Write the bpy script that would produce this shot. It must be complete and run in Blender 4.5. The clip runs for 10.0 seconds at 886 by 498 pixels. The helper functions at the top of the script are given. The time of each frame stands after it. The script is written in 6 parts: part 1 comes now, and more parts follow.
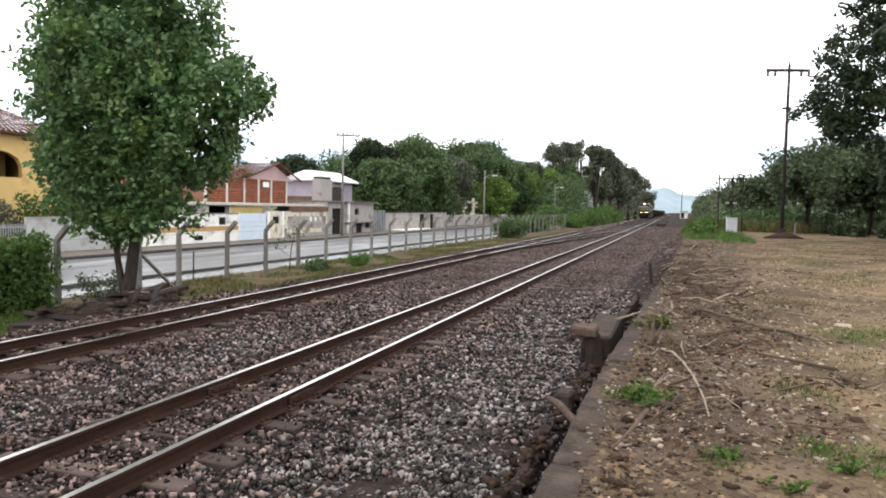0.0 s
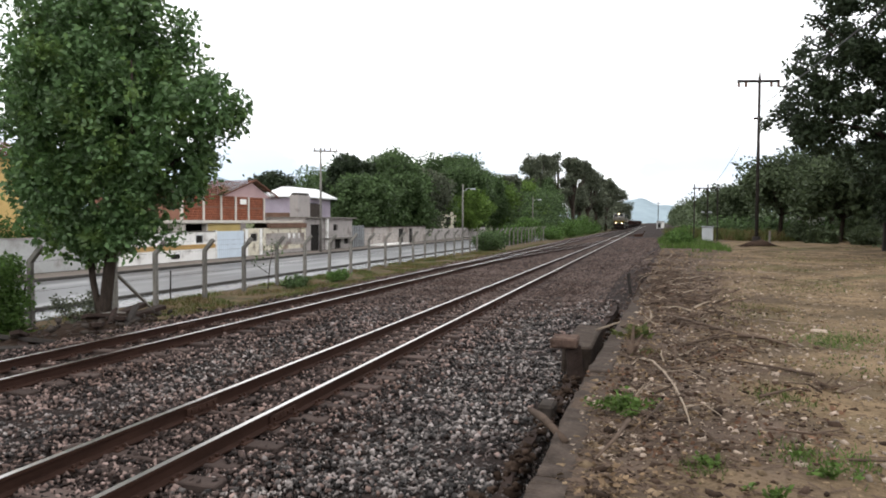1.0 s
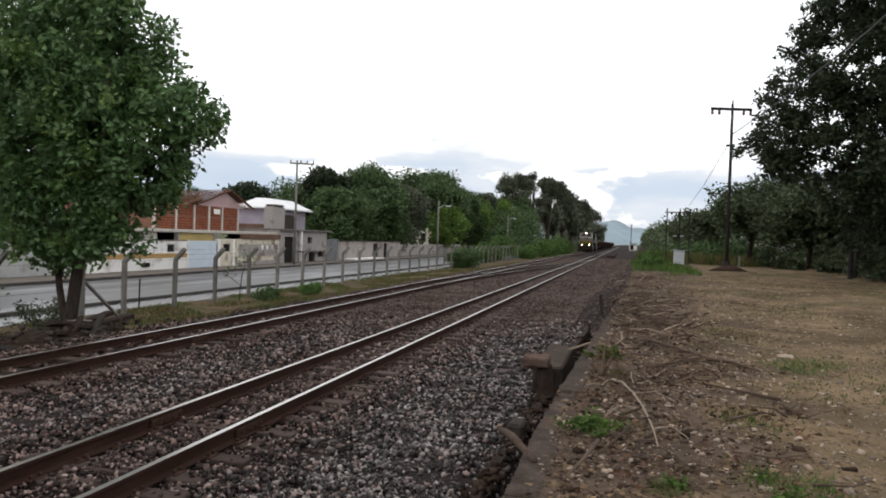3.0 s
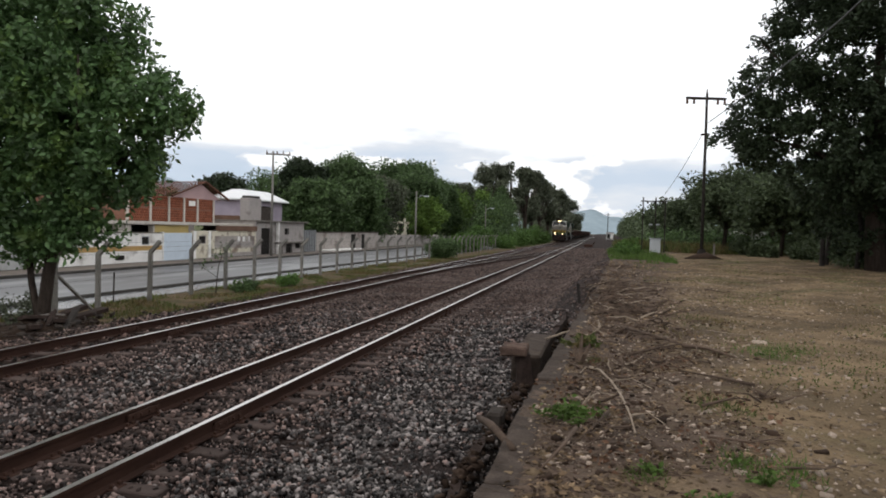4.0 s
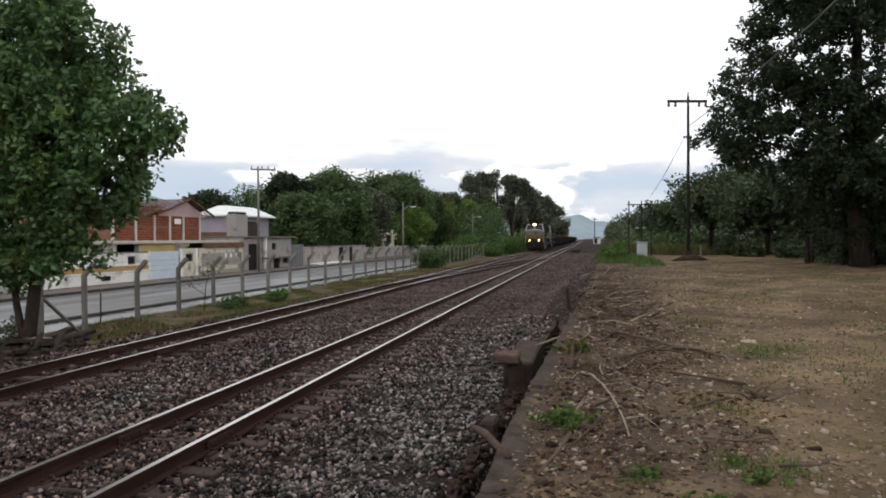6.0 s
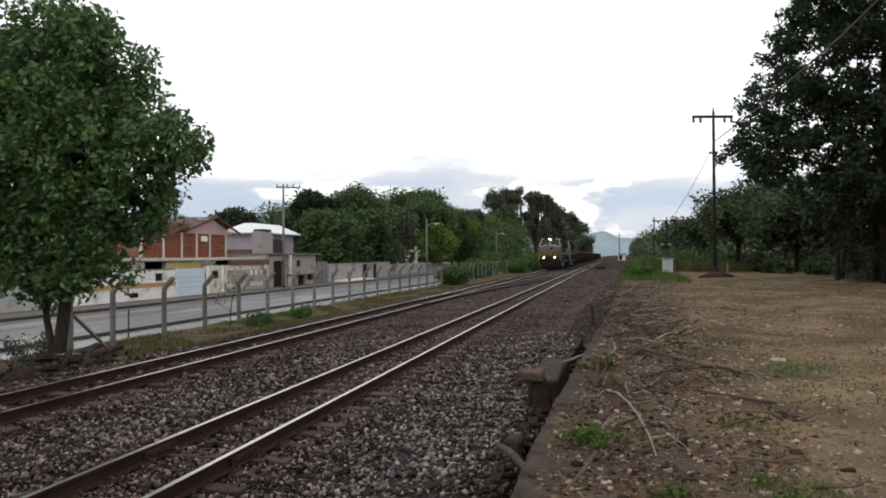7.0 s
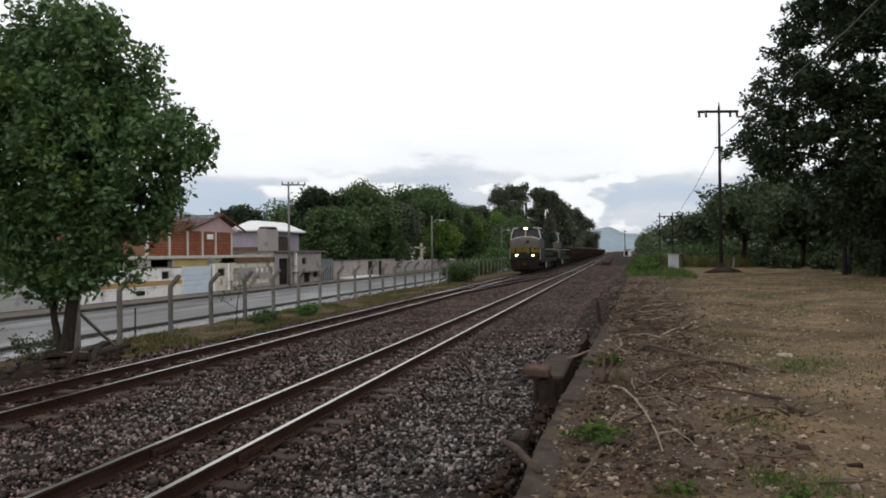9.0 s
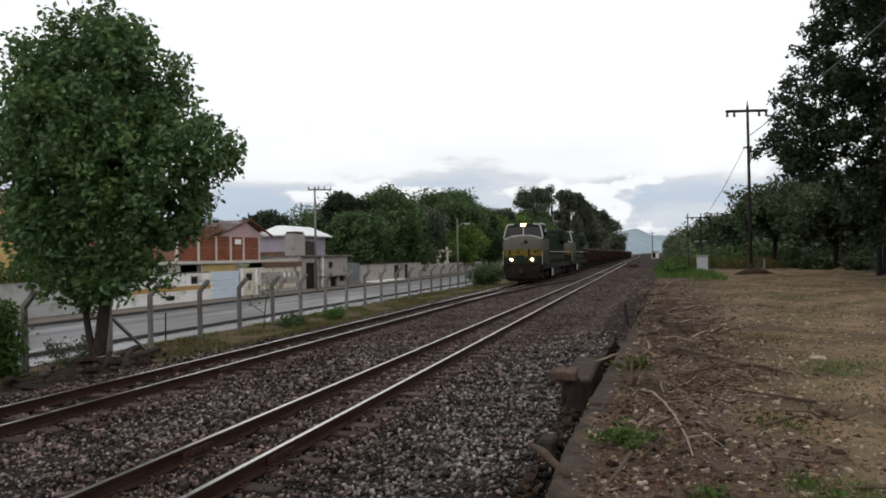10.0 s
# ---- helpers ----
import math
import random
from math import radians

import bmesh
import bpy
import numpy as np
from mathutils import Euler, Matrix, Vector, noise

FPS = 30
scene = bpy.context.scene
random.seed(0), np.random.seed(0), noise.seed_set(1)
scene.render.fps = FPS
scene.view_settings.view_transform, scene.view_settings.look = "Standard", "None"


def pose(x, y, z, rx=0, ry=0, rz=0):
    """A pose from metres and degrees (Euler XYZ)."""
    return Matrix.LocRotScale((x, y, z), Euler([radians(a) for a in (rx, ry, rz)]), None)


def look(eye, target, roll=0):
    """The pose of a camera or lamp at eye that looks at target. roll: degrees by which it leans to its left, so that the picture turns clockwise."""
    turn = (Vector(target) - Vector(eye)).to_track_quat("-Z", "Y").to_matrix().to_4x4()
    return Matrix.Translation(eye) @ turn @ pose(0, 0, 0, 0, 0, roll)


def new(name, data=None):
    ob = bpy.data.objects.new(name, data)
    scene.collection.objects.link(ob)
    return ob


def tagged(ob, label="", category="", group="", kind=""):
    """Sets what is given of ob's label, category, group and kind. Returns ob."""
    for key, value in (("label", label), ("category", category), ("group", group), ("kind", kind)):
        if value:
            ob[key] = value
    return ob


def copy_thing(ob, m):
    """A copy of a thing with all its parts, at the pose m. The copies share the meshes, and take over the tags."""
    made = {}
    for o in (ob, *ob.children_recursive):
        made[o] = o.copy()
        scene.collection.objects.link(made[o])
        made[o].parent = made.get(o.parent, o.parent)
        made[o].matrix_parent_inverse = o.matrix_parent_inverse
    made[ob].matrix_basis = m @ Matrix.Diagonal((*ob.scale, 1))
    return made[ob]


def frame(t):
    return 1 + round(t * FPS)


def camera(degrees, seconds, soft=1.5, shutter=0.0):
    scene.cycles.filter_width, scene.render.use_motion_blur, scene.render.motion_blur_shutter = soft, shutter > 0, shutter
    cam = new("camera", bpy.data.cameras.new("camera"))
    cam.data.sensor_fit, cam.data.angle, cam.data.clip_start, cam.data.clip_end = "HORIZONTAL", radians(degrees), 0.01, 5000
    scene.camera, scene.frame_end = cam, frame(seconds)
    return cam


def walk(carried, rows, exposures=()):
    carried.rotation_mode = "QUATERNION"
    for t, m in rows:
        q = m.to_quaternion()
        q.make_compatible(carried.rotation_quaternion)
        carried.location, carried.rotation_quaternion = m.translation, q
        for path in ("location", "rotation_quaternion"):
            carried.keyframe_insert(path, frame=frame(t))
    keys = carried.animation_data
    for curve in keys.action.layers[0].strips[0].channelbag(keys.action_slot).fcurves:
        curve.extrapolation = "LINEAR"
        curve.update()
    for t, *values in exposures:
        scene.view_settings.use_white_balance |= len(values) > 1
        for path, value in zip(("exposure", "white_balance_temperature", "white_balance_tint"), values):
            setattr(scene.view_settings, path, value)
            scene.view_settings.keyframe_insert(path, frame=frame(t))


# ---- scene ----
cam = camera(63.0, 10.0, soft=1.85)
EYE = 2.13
# seconds, turn to the left of the line, tilt up, lean
PATH = [
    (0, 17.85, -3.33, -1.23),
    (0.5, 16.81, -2.64, -0.77),
    (1, 16.17, -2.20, -0.22),
    (1.5, 15.86, -1.57, 0.01),
    (2, 16.01, -0.92, 0.02),
    (2.5, 15.40, -0.65, -1.21),
    (4, 12.44, -1.59, -1.50),
    (4.5, 12.72, -1.81, -0.60),
    (5, 12.45, -1.75, -0.11),
    (5.5, 11.55, -1.80, 0.38),
    (5.7, 11.26, -1.49, 0.38),
    (7, 13.33, 0.54, 0.43),
    (7.5, 13.74, 0.23, 0.48),
    (8, 13.72, 0.12, 0.60),
    (8.5, 13.67, 0.19, 0.66),
    (9, 13.75, 0.28, 0.71),
    (9.5, 14.44, 0.38, 0.83),
    (10, 15.79, 0.58, 1.13),
]
walk(cam, [(t, pose(0, 0, EYE, 90 + p, r, w)) for t, w, p, r in PATH],
     exposures=[(0, 0.84), (0.5, 0.74), (1.0, 0.5), (1.6, 0.22), (2.5, -0.02), (4, -0.15), (5.5, -0.17), (7, -0.2), (7.6, -0.32), (10, -0.34)])

# ---- world and sun ----
world = bpy.data.worlds.new("sky")
scene.world = world
world.use_nodes = True
wn, wl = world.node_tree.nodes, world.node_tree.links
wn.clear()
w_out = wn.new("ShaderNodeOutputWorld")
w_bg = wn.new("ShaderNodeBackground")
w_sky = wn.new("ShaderNodeTexSky")
w_sky.sky_type, w_sky.sun_disc = "NISHITA", False
w_sky.sun_elevation, w_sky.sun_rotation = radians(58), radians(200)
w_tc = wn.new("ShaderNodeTexCoord")
w_sep = wn.new("ShaderNodeSeparateXYZ")
w_map = wn.new("ShaderNodeMapping")
w_map.inputs["Scale"].default_value = (3.0, 3.0, 11.0)
w_noise = wn.new("ShaderNodeTexNoise")
w_noise.inputs["Scale"].default_value = 1.6
w_noise.inputs["Detail"].default_value = 6
w_noise.inputs["Roughness"].default_value = 0.5
w_ramp = wn.new("ShaderNodeValToRGB")
cr = w_ramp.color_ramp
cr.elements[0].position, cr.elements[0].color = 0.0, (0.63, 0.75, 0.9, 1)
cr.elements[1].position, cr.elements[1].color = 1.0, (1.38, 1.40, 1.43, 1)
for pos, col in ((0.36, (0.72, 0.82, 0.96, 1)), (0.5, (0.92, 0.96, 1.03, 1)), (0.58, (1.25, 1.27, 1.3, 1))):
    e = cr.elements.new(pos)
    e.color = col
w_high = wn.new("ShaderNodeMapRange")
w_high.inputs["From Min"].default_value, w_high.inputs["From Max"].default_value = 0.07, 0.2
w_high.inputs["To Min"].default_value, w_high.inputs["To Max"].default_value = -0.17, 0.62
w_add = wn.new("ShaderNodeMath")
w_add.operation = "ADD"
w_add.use_clamp = True
w_skys = wn.new("ShaderNodeVectorMath")
w_skys.operation = "SCALE"
w_skys.inputs["Scale"].default_value = 0.1
w_mix = wn.new("ShaderNodeMixRGB")
w_mix.inputs["Fac"].default_value = 0.93
wl.new(w_tc.outputs["Generated"], w_map.inputs["Vector"])
wl.new(w_tc.outputs["Generated"], w_sep.inputs[0])
wl.new(w_map.outputs[0], w_noise.inputs["Vector"])
wl.new(w_sep.outputs["Z"], w_high.inputs["Value"])
wl.new(w_noise.outputs[0], w_add.inputs[0])
wl.new(w_high.outputs[0], w_add.inputs[1])
w_map2 = wn.new("ShaderNodeMapping")
w_map2.inputs["Scale"].default_value = (4.0, 4.0, 9.0)
w_map2.inputs["Location"].default_value = (0.35, 0.2, 0.0)
w_puff = wn.new("ShaderNodeTexNoise")
w_puff.inputs["Scale"].default_value, w_puff.inputs["Detail"].default_value = 1.5, 9
w_pr = wn.new("ShaderNodeMapRange")
w_pr.inputs["From Min"].default_value, w_pr.inputs["From Max"].default_value = 0.53, 0.58
w_pr.inputs["To Max"].default_value = 0.3
w_add2 = wn.new("ShaderNodeMath")
w_add2.operation = "ADD"
w_add2.use_clamp = True
wl.new(w_tc.outputs["Generated"], w_map2.inputs["Vector"])
wl.new(w_map2.outputs[0], w_puff.inputs["Vector"])
wl.new(w_puff.outputs[0], w_pr.inputs["Value"])
wl.new(w_add.outputs[0], w_add2.inputs[0])
wl.new(w_pr.outputs[0], w_add2.inputs[1])
wl.new(w_add2.outputs[0], w_ramp.inputs[0])
wl.new(w_sky.outputs[0], w_skys.inputs[0])
wl.new(w_skys.outputs[0], w_mix.inputs[1])
wl.new(w_ramp.outputs[0], w_mix.inputs[2])
wl.new(w_mix.outputs[0], w_bg.inputs["Color"])
w_bg.inputs["Strength"].default_value = 1.0
wl.new(w_bg.outputs[0], w_out.inputs[0])

sun = new("sun", bpy.data.lights.new("sun", "SUN"))
sun.data.energy, sun.data.angle, sun.data.color = 0.5, radians(25), (1.0, 0.96, 0.9)
sun.matrix_world = look((0, 0, 60), (20, 40, 0))


# ---- materials ----
def mat(name, col, rough=0.8, metal=0.0, var=0.25, scale=6.0, fine=60.0, bump=0.3, dist=0.01, stain=None, stain_at=(0.55, 0.7),
        stain_scale=1.5, each=0.0, island=False, emit=None, spec=0.08, stretch=(1, 1, 1), trans=0.0, strip=None, moss=None):
    m = bpy.data.materials.new(name)
    m.use_nodes = True
    n, l = m.node_tree.nodes, m.node_tree.links
    b = n["Principled BSDF"]
    b.inputs["Roughness"].default_value, b.inputs["Metallic"].default_value = rough, metal
    b.inputs["Specular IOR Level"].default_value = spec
    tc, mp = n.new("ShaderNodeTexCoord"), n.new("ShaderNodeMapping")
    mp.inputs["Scale"].default_value = stretch
    l.new(tc.outputs["Object"], mp.inputs["Vector"])

    def noise_node(s, detail=4):
        t = n.new("ShaderNodeTexNoise")
        t.inputs["Scale"].default_value, t.inputs["Detail"].default_value = s, detail
        l.new(mp.outputs[0], t.inputs["Vector"])
        return t.outputs[0]

    big, small = noise_node(scale), noise_node(fine, 3)
    mix = n.new("ShaderNodeMath")
    mix.operation = "MULTIPLY_ADD"
    l.new(small, mix.inputs[0])
    mix.inputs[1].default_value = 0.6
    l.new(big, mix.inputs[2])
    rng = n.new("ShaderNodeMapRange")
    l.new(mix.outputs[0], rng.inputs["Value"])
    rng.inputs["From Min"].default_value, rng.inputs["From Max"].default_value = 0.4, 1.2
    rng.inputs["To Min"].default_value, rng.inputs["To Max"].default_value = 1 - 1.6 * var, 1 + 1.6 * var
    val = rng.outputs[0]
    if each:
        if island:
            src = n.new("ShaderNodeNewGeometry").outputs["Random Per Island"]
        else:
            src = n.new("ShaderNodeObjectInfo").outputs["Random"]
        if each < 0:
            # most pieces dark, a few pale
            pw = n.new("ShaderNodeMath")
            pw.operation = "POWER"
            l.new(src, pw.inputs[0])
            pw.inputs[1].default_value = 3.0
            src = pw.outputs[0]
        er = n.new("ShaderNodeMapRange")
        l.new(src, er.inputs["Value"])
        er.inputs["To Min"].default_value, er.inputs["To Max"].default_value = (1 - each, 1 + each) if each > 0 else (0.15, 3.5)
        mu = n.new("ShaderNodeMath")
        mu.operation = "MULTIPLY"
        l.new(val, mu.inputs[0])
        l.new(er.outputs[0], mu.inputs[1])
        val = mu.outputs[0]
    base = n.new("ShaderNodeRGB")
    base.outputs[0].default_value = (*col, 1)
    colour = base.outputs[0]
    if stain:
        sn = noise_node(stain_scale, 6)
        sr = n.new("ShaderNodeMapRange")
        l.new(sn, sr.inputs["Value"])
        sr.inputs["From Min"].default_value, sr.inputs["From Max"].default_value = stain_at
        mx = n.new("ShaderNodeMixRGB")
        l.new(sr.outputs[0], mx.inputs[0])
        l.new(colour, mx.inputs[1])
        mx.inputs[2].default_value = (*stain, 1)
        colour = mx.outputs[0]
    if moss:
        ms2 = n.new("ShaderNodeMapRange")
        l.new(noise_node(0.55, 7), ms2.inputs["Value"])
        ms2.inputs["From Min"].default_value, ms2.inputs["From Max"].default_value = 0.56, 0.66
        ms2.inputs["To Max"].default_value = 0.6
        mx3 = n.new("ShaderNodeMixRGB")
        l.new(ms2.outputs[0], mx3.inputs[0])
        l.new(colour, mx3.inputs[1])
        mx3.inputs[2].default_value = (*moss, 1)
        colour = mx3.outputs[0]
    if strip:
        # a trodden, damp strip of soil along the platform's slanting edge
        sx = n.new("ShaderNodeVectorMath")
        sx.operation = "DOT_PRODUCT"
        l.new(mp.outputs[0], sx.inputs[0])
        sx.inputs[1].default_value = (1, -0.085, 0)
        wob = n.new("ShaderNodeMath")
        wob.operation = "MULTIPLY_ADD"
        l.new(noise_node(0.9, 6), wob.inputs[0])
        wob.inputs[1].default_value = -4.0
        l.new(sx.outputs["Value"], wob.inputs[2])
        pr = n.new("ShaderNodeMapRange")
        l.new(wob.outputs[0], pr.inputs["Value"])
        pr.inputs["From Min"].default_value, pr.inputs["From Max"].default_value = -1.0, -2.4
        mx2 = n.new("ShaderNodeMixRGB")
        l.new(pr.outputs[0], mx2.inputs[0])
        l.new(colour, mx2.inputs[1])
        mx2.inputs[2].default_value = (*strip, 1)
        colour = mx2.outputs[0]
    vm = n.new("ShaderNodeVectorMath")
    vm.operation = "SCALE"
    l.new(colour, vm.inputs[0])
    l.new(val, vm.inputs["Scale"])
    l.new(vm.outputs[0], b.inputs["Base Color"])
    if bump:
        bp = n.new("ShaderNodeBump")
        bp.inputs["Strength"].default_value, bp.inputs["Distance"].default_value = bump, dist
        l.new(mix.outputs[0], bp.inputs["Height"])
        l.new(bp.outputs[0], b.inputs["Normal"])
    if emit:
        b.inputs["Emission Color"].default_value = (*emit[0], 1)
        b.inputs["Emission Strength"].default_value = emit[1]
    if trans:
        b.inputs["Subsurface Weight"].default_value = 0
        tr, ms = n.new("ShaderNodeBsdfTranslucent"), n.new("ShaderNodeMixShader")
        l.new(vm.outputs[0], tr.inputs["Color"])
        ms.inputs[0].default_value = trans
        out = n["Material Output"]
        l.new(b.outputs[0], ms.inputs[1])
        l.new(tr.outputs[0], ms.inputs[2])
        l.new(ms.outputs[0], out.inputs["Surface"])
    return m


M = dict(
    dirt=mat("damp_dirt", (0.166, 0.117, 0.07), 0.97, var=0.42, scale=1.8, fine=26, bump=1.0, dist=0.06, stain=(0.085, 0.062, 0.038), stain_at=(0.44, 0.58), stain_scale=0.9, strip=(0.082, 0.059, 0.045), moss=(0.07, 0.072, 0.032)),
    # bed kept near black to paint the shade in gaps between stones
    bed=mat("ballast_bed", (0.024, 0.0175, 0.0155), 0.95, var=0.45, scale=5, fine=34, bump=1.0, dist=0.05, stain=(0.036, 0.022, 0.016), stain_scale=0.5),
    verge=mat("verge_soil", (0.085, 0.06, 0.034), 0.95, var=0.35, scale=1.2, fine=25, bump=0.6, dist=0.04, stain=(0.04, 0.05, 0.018), stain_at=(0.5, 0.7), stain_scale=0.8),
    far=mat("far_grass", (0.075, 0.085, 0.035), 0.95, var=0.3, scale=0.1, fine=1.5, bump=0.0, stain=(0.12, 0.09, 0.055), stain_scale=0.05),
    stone=mat("dusty_ballast_stone", (0.092, 0.066, 0.058), 0.7, spec=0.12, var=0.2, scale=9, fine=90, bump=0.3, each=-1.0, island=True, stain=(0.062, 0.041, 0.034), stain_at=(0.44, 0.6), stain_scale=0.7),
    farstone=mat("dusty_far_ballast", (0.1, 0.075, 0.066), 0.8, spec=0.08, var=0.25, scale=2, fine=40, bump=0.2, each=0.35, island=True, stain=(0.078, 0.055, 0.047), stain_at=(0.46, 0.62), stain_scale=0.5),
    greystone=mat("grey_ballast_stone", (0.1, 0.087, 0.081), 0.6, spec=0.18, var=0.2, scale=9, fine=90, bump=0.3, each=-1.0, island=True, stain=(0.068, 0.054, 0.05), stain_at=(0.46, 0.62), stain_scale=0.8),
    pebble=mat("pebble", (0.24, 0.19, 0.15), 0.9, var=0.2, each=0.6, island=True),
    road=mat("wet_asphalt", (0.055, 0.054, 0.056), 0.4, spec=0.34, var=0.12, scale=0.5, fine=40, bump=0.08, stain=(0.16, 0.16, 0.16), stain_at=(0.48, 0.62), stain_scale=0.7, stretch=(1, 0.15, 1)),
    shoulder=mat("wet_concrete_lane", (0.14, 0.14, 0.142), 0.26, spec=0.5, var=0.12, scale=0.6, fine=30, bump=0.06, stretch=(1, 0.2, 1)),
    kerb=mat("kerb_concrete", (0.06, 0.055, 0.05), 0.85, var=0.25, scale=2, fine=40),
    paving=mat("pavement_cement", (0.13, 0.11, 0.095), 0.85, var=0.25, scale=1, fine=20),
    rail=mat("rusty_rail", (0.036, 0.0185, 0.0135), 0.75, 0.1, var=0.3, scale=8, fine=70, bump=0.25, dist=0.004, stretch=(1, 0.25, 1)),
    railtop=mat("polished_rail_head", (0.58, 0.55, 0.53), 0.3, 1.0, var=0.1, scale=3, fine=80, bump=0.03, stretch=(1, 0.05, 1)),
    dulltop=mat("dull_rail_head", (0.36, 0.33, 0.31), 0.45, 0.9, var=0.15, scale=3, fine=60, bump=0.05, stretch=(1, 0.05, 1)),
    sleeper=mat("old_sleeper", (0.064, 0.047, 0.041), 0.9, var=0.35, scale=5, fine=50, bump=0.8, dist=0.01, each=0.35, stretch=(0.3, 2, 2)),
    iron=mat("rusty_iron", (0.05, 0.027, 0.02), 0.8, 0.2, var=0.3, scale=12, fine=90),
    concrete=mat("old_concrete", (0.2, 0.18, 0.16), 0.9, var=0.3, scale=3, fine=45, bump=0.5, dist=0.008, stain=(0.08, 0.07, 0.062), stain_at=(0.45, 0.65), stain_scale=3),
    darkconc=mat("damp_dark_concrete", (0.05, 0.041, 0.035), 0.9, var=0.35, scale=4, fine=40, bump=0.6, dist=0.01, stain=(0.028, 0.022, 0.018), stain_scale=3),
    post=mat("fence_post_concrete", (0.16, 0.15, 0.135), 0.9, var=0.25, scale=3, fine=40, each=0.15, stain=(0.1, 0.095, 0.085), stain_scale=2),
    wire=mat("wire", (0.05, 0.05, 0.05), 0.6, 0.5, var=0.1, bump=0),
    wood=mat("weathered_wood", (0.085, 0.06, 0.045), 0.9, var=0.35, scale=6, fine=60, bump=0.6, dist=0.006, each=0.25),
    palewood=mat("bare_dry_wood", (0.24, 0.19, 0.145), 0.85, var=0.3, scale=6, fine=60, bump=0.5, dist=0.005),
    darkwood=mat("dark_pole_wood", (0.035, 0.03, 0.027), 0.85, var=0.3, scale=3, fine=40),
    bark=mat("bark", (0.042, 0.032, 0.026), 0.95, var=0.4, scale=5, fine=30, bump=1.0, dist=0.03, stretch=(2, 2, 0.5)),
    # metre-wide lighter patches put highlights on leaf clumps into the colour
    leaf=mat("leaf_green", (0.077, 0.138, 0.049), 0.5, spec=0.3, var=0.3, scale=0.45, fine=6, bump=0, each=0.4, island=True, trans=0.3, stain=(0.11, 0.175, 0.046), stain_at=(0.52, 0.64), stain_scale=1.3),
    leafdark=mat("leaf_dark", (0.032, 0.046, 0.023), 0.55, spec=0.2, var=0.3, scale=0.4, fine=5, bump=0, each=0.4, island=True, trans=0.25),
    leafmid=mat("leaf_mid", (0.07, 0.11, 0.042), 0.6, spec=0.2, var=0.3, scale=0.3, fine=4, bump=0, each=0.45, island=True, trans=0.3),
    leaflight=mat("leaf_light", (0.07, 0.125, 0.03), 0.6, spec=0.2, var=0.3, scale=0.5, fine=4, bump=0, each=0.4, island=True, trans=0.35),
    leafolive=mat("leaf_olive", (0.085, 0.096, 0.062), 0.6, spec=0.2, var=0.3, scale=0.3, fine=3, bump=0, each=0.45, island=True, trans=0.25),
    grass=mat("grass_blade", (0.075, 0.1, 0.03), 0.7, var=0.3, scale=0.6, fine=8, bump=0, each=0.4, island=True, trans=0.3, stain=(0.12, 0.09, 0.042), stain_at=(0.42, 0.58), stain_scale=0.9),
    litter=mat("dry_leaf_litter", (0.125, 0.085, 0.052), 0.9, var=0.3, scale=2, fine=20, bump=0, each=0.6, island=True),
    white=mat("whitewash", (0.76, 0.74, 0.71), 0.85, var=0.12, scale=0.7, fine=20, stain=(0.36, 0.33, 0.3), stain_at=(0.56, 0.78), stain_scale=0.9),
    tan=mat("tan_paint", (0.42, 0.27, 0.11), 0.85, var=0.15, scale=1, fine=20),
    yellow=mat("yellow_paint", (0.6, 0.41, 0.17), 0.85, var=0.12, scale=0.7, fine=20, stain=(0.4, 0.25, 0.1), stain_scale=0.7),
    palyellow=mat("faded_yellow_paint", (0.5, 0.38, 0.16), 0.85, var=0.15, scale=0.7, fine=20),
    bluegate=mat("pale_blue_gate_paint", (0.58, 0.65, 0.72), 0.5, var=0.08, scale=2, fine=30),
    cream=mat("peeling_cream_paint", (0.6, 0.55, 0.44), 0.85, var=0.15, scale=1, fine=20, stain=(0.24, 0.19, 0.15), stain_at=(0.5, 0.62), stain_scale=1.1),
    brown=mat("stained_brown_plaster", (0.15, 0.09, 0.065), 0.9, var=0.25, scale=1, fine=20),
    brick=mat("hollow_brick", (0.235, 0.085, 0.05), 0.9, var=0.2, scale=4, fine=40, each=0.18, island=True),
    mortar=mat("mortar", (0.2, 0.105, 0.075), 0.95, var=0.2),
    tile=mat("red_roof_tile", (0.14, 0.058, 0.044), 0.97, var=0.3, scale=2, fine=20, each=0.3, island=True),
    browntile=mat("brown_roof_tile", (0.13, 0.065, 0.046), 0.97, var=0.3, scale=2, fine=20, each=0.3, island=True),
    palestone=mat("pale_cement", (0.5, 0.46, 0.41), 0.9, var=0.2, scale=1.2, fine=20),
    dullwall=mat("stained_dull_whitewash", (0.36, 0.325, 0.3), 0.9, var=0.2, scale=0.8, fine=20, stain=(0.17, 0.14, 0.125), stain_at=(0.48, 0.66), stain_scale=0.8),
    pink=mat("pink_plaster", (0.45, 0.31, 0.31), 0.85, var=0.12, scale=0.7, fine=20),
    palegrey=mat("pale_grey_whitewash", (0.4, 0.4, 0.39), 0.85, var=0.15, scale=0.8, fine=20, stain=(0.25, 0.24, 0.22), stain_at=(0.52, 0.7), stain_scale=0.9),
    lilac=mat("lilac_plaster", (0.36, 0.31, 0.37), 0.85, var=0.14, scale=0.7, fine=20),
    whiteroof=mat("white_roof_sheet", (0.72, 0.72, 0.72), 0.6, var=0.08, scale=1, fine=20),
    render=mat("bare_grey_plaster", (0.33, 0.3, 0.285), 0.9, var=0.2, scale=0.8, fine=20, stain=(0.16, 0.14, 0.13), stain_scale=0.8),
    greymetal=mat("grey_painted_metal", (0.3, 0.31, 0.32), 0.5, 0.3, var=0.12, scale=3, fine=40),
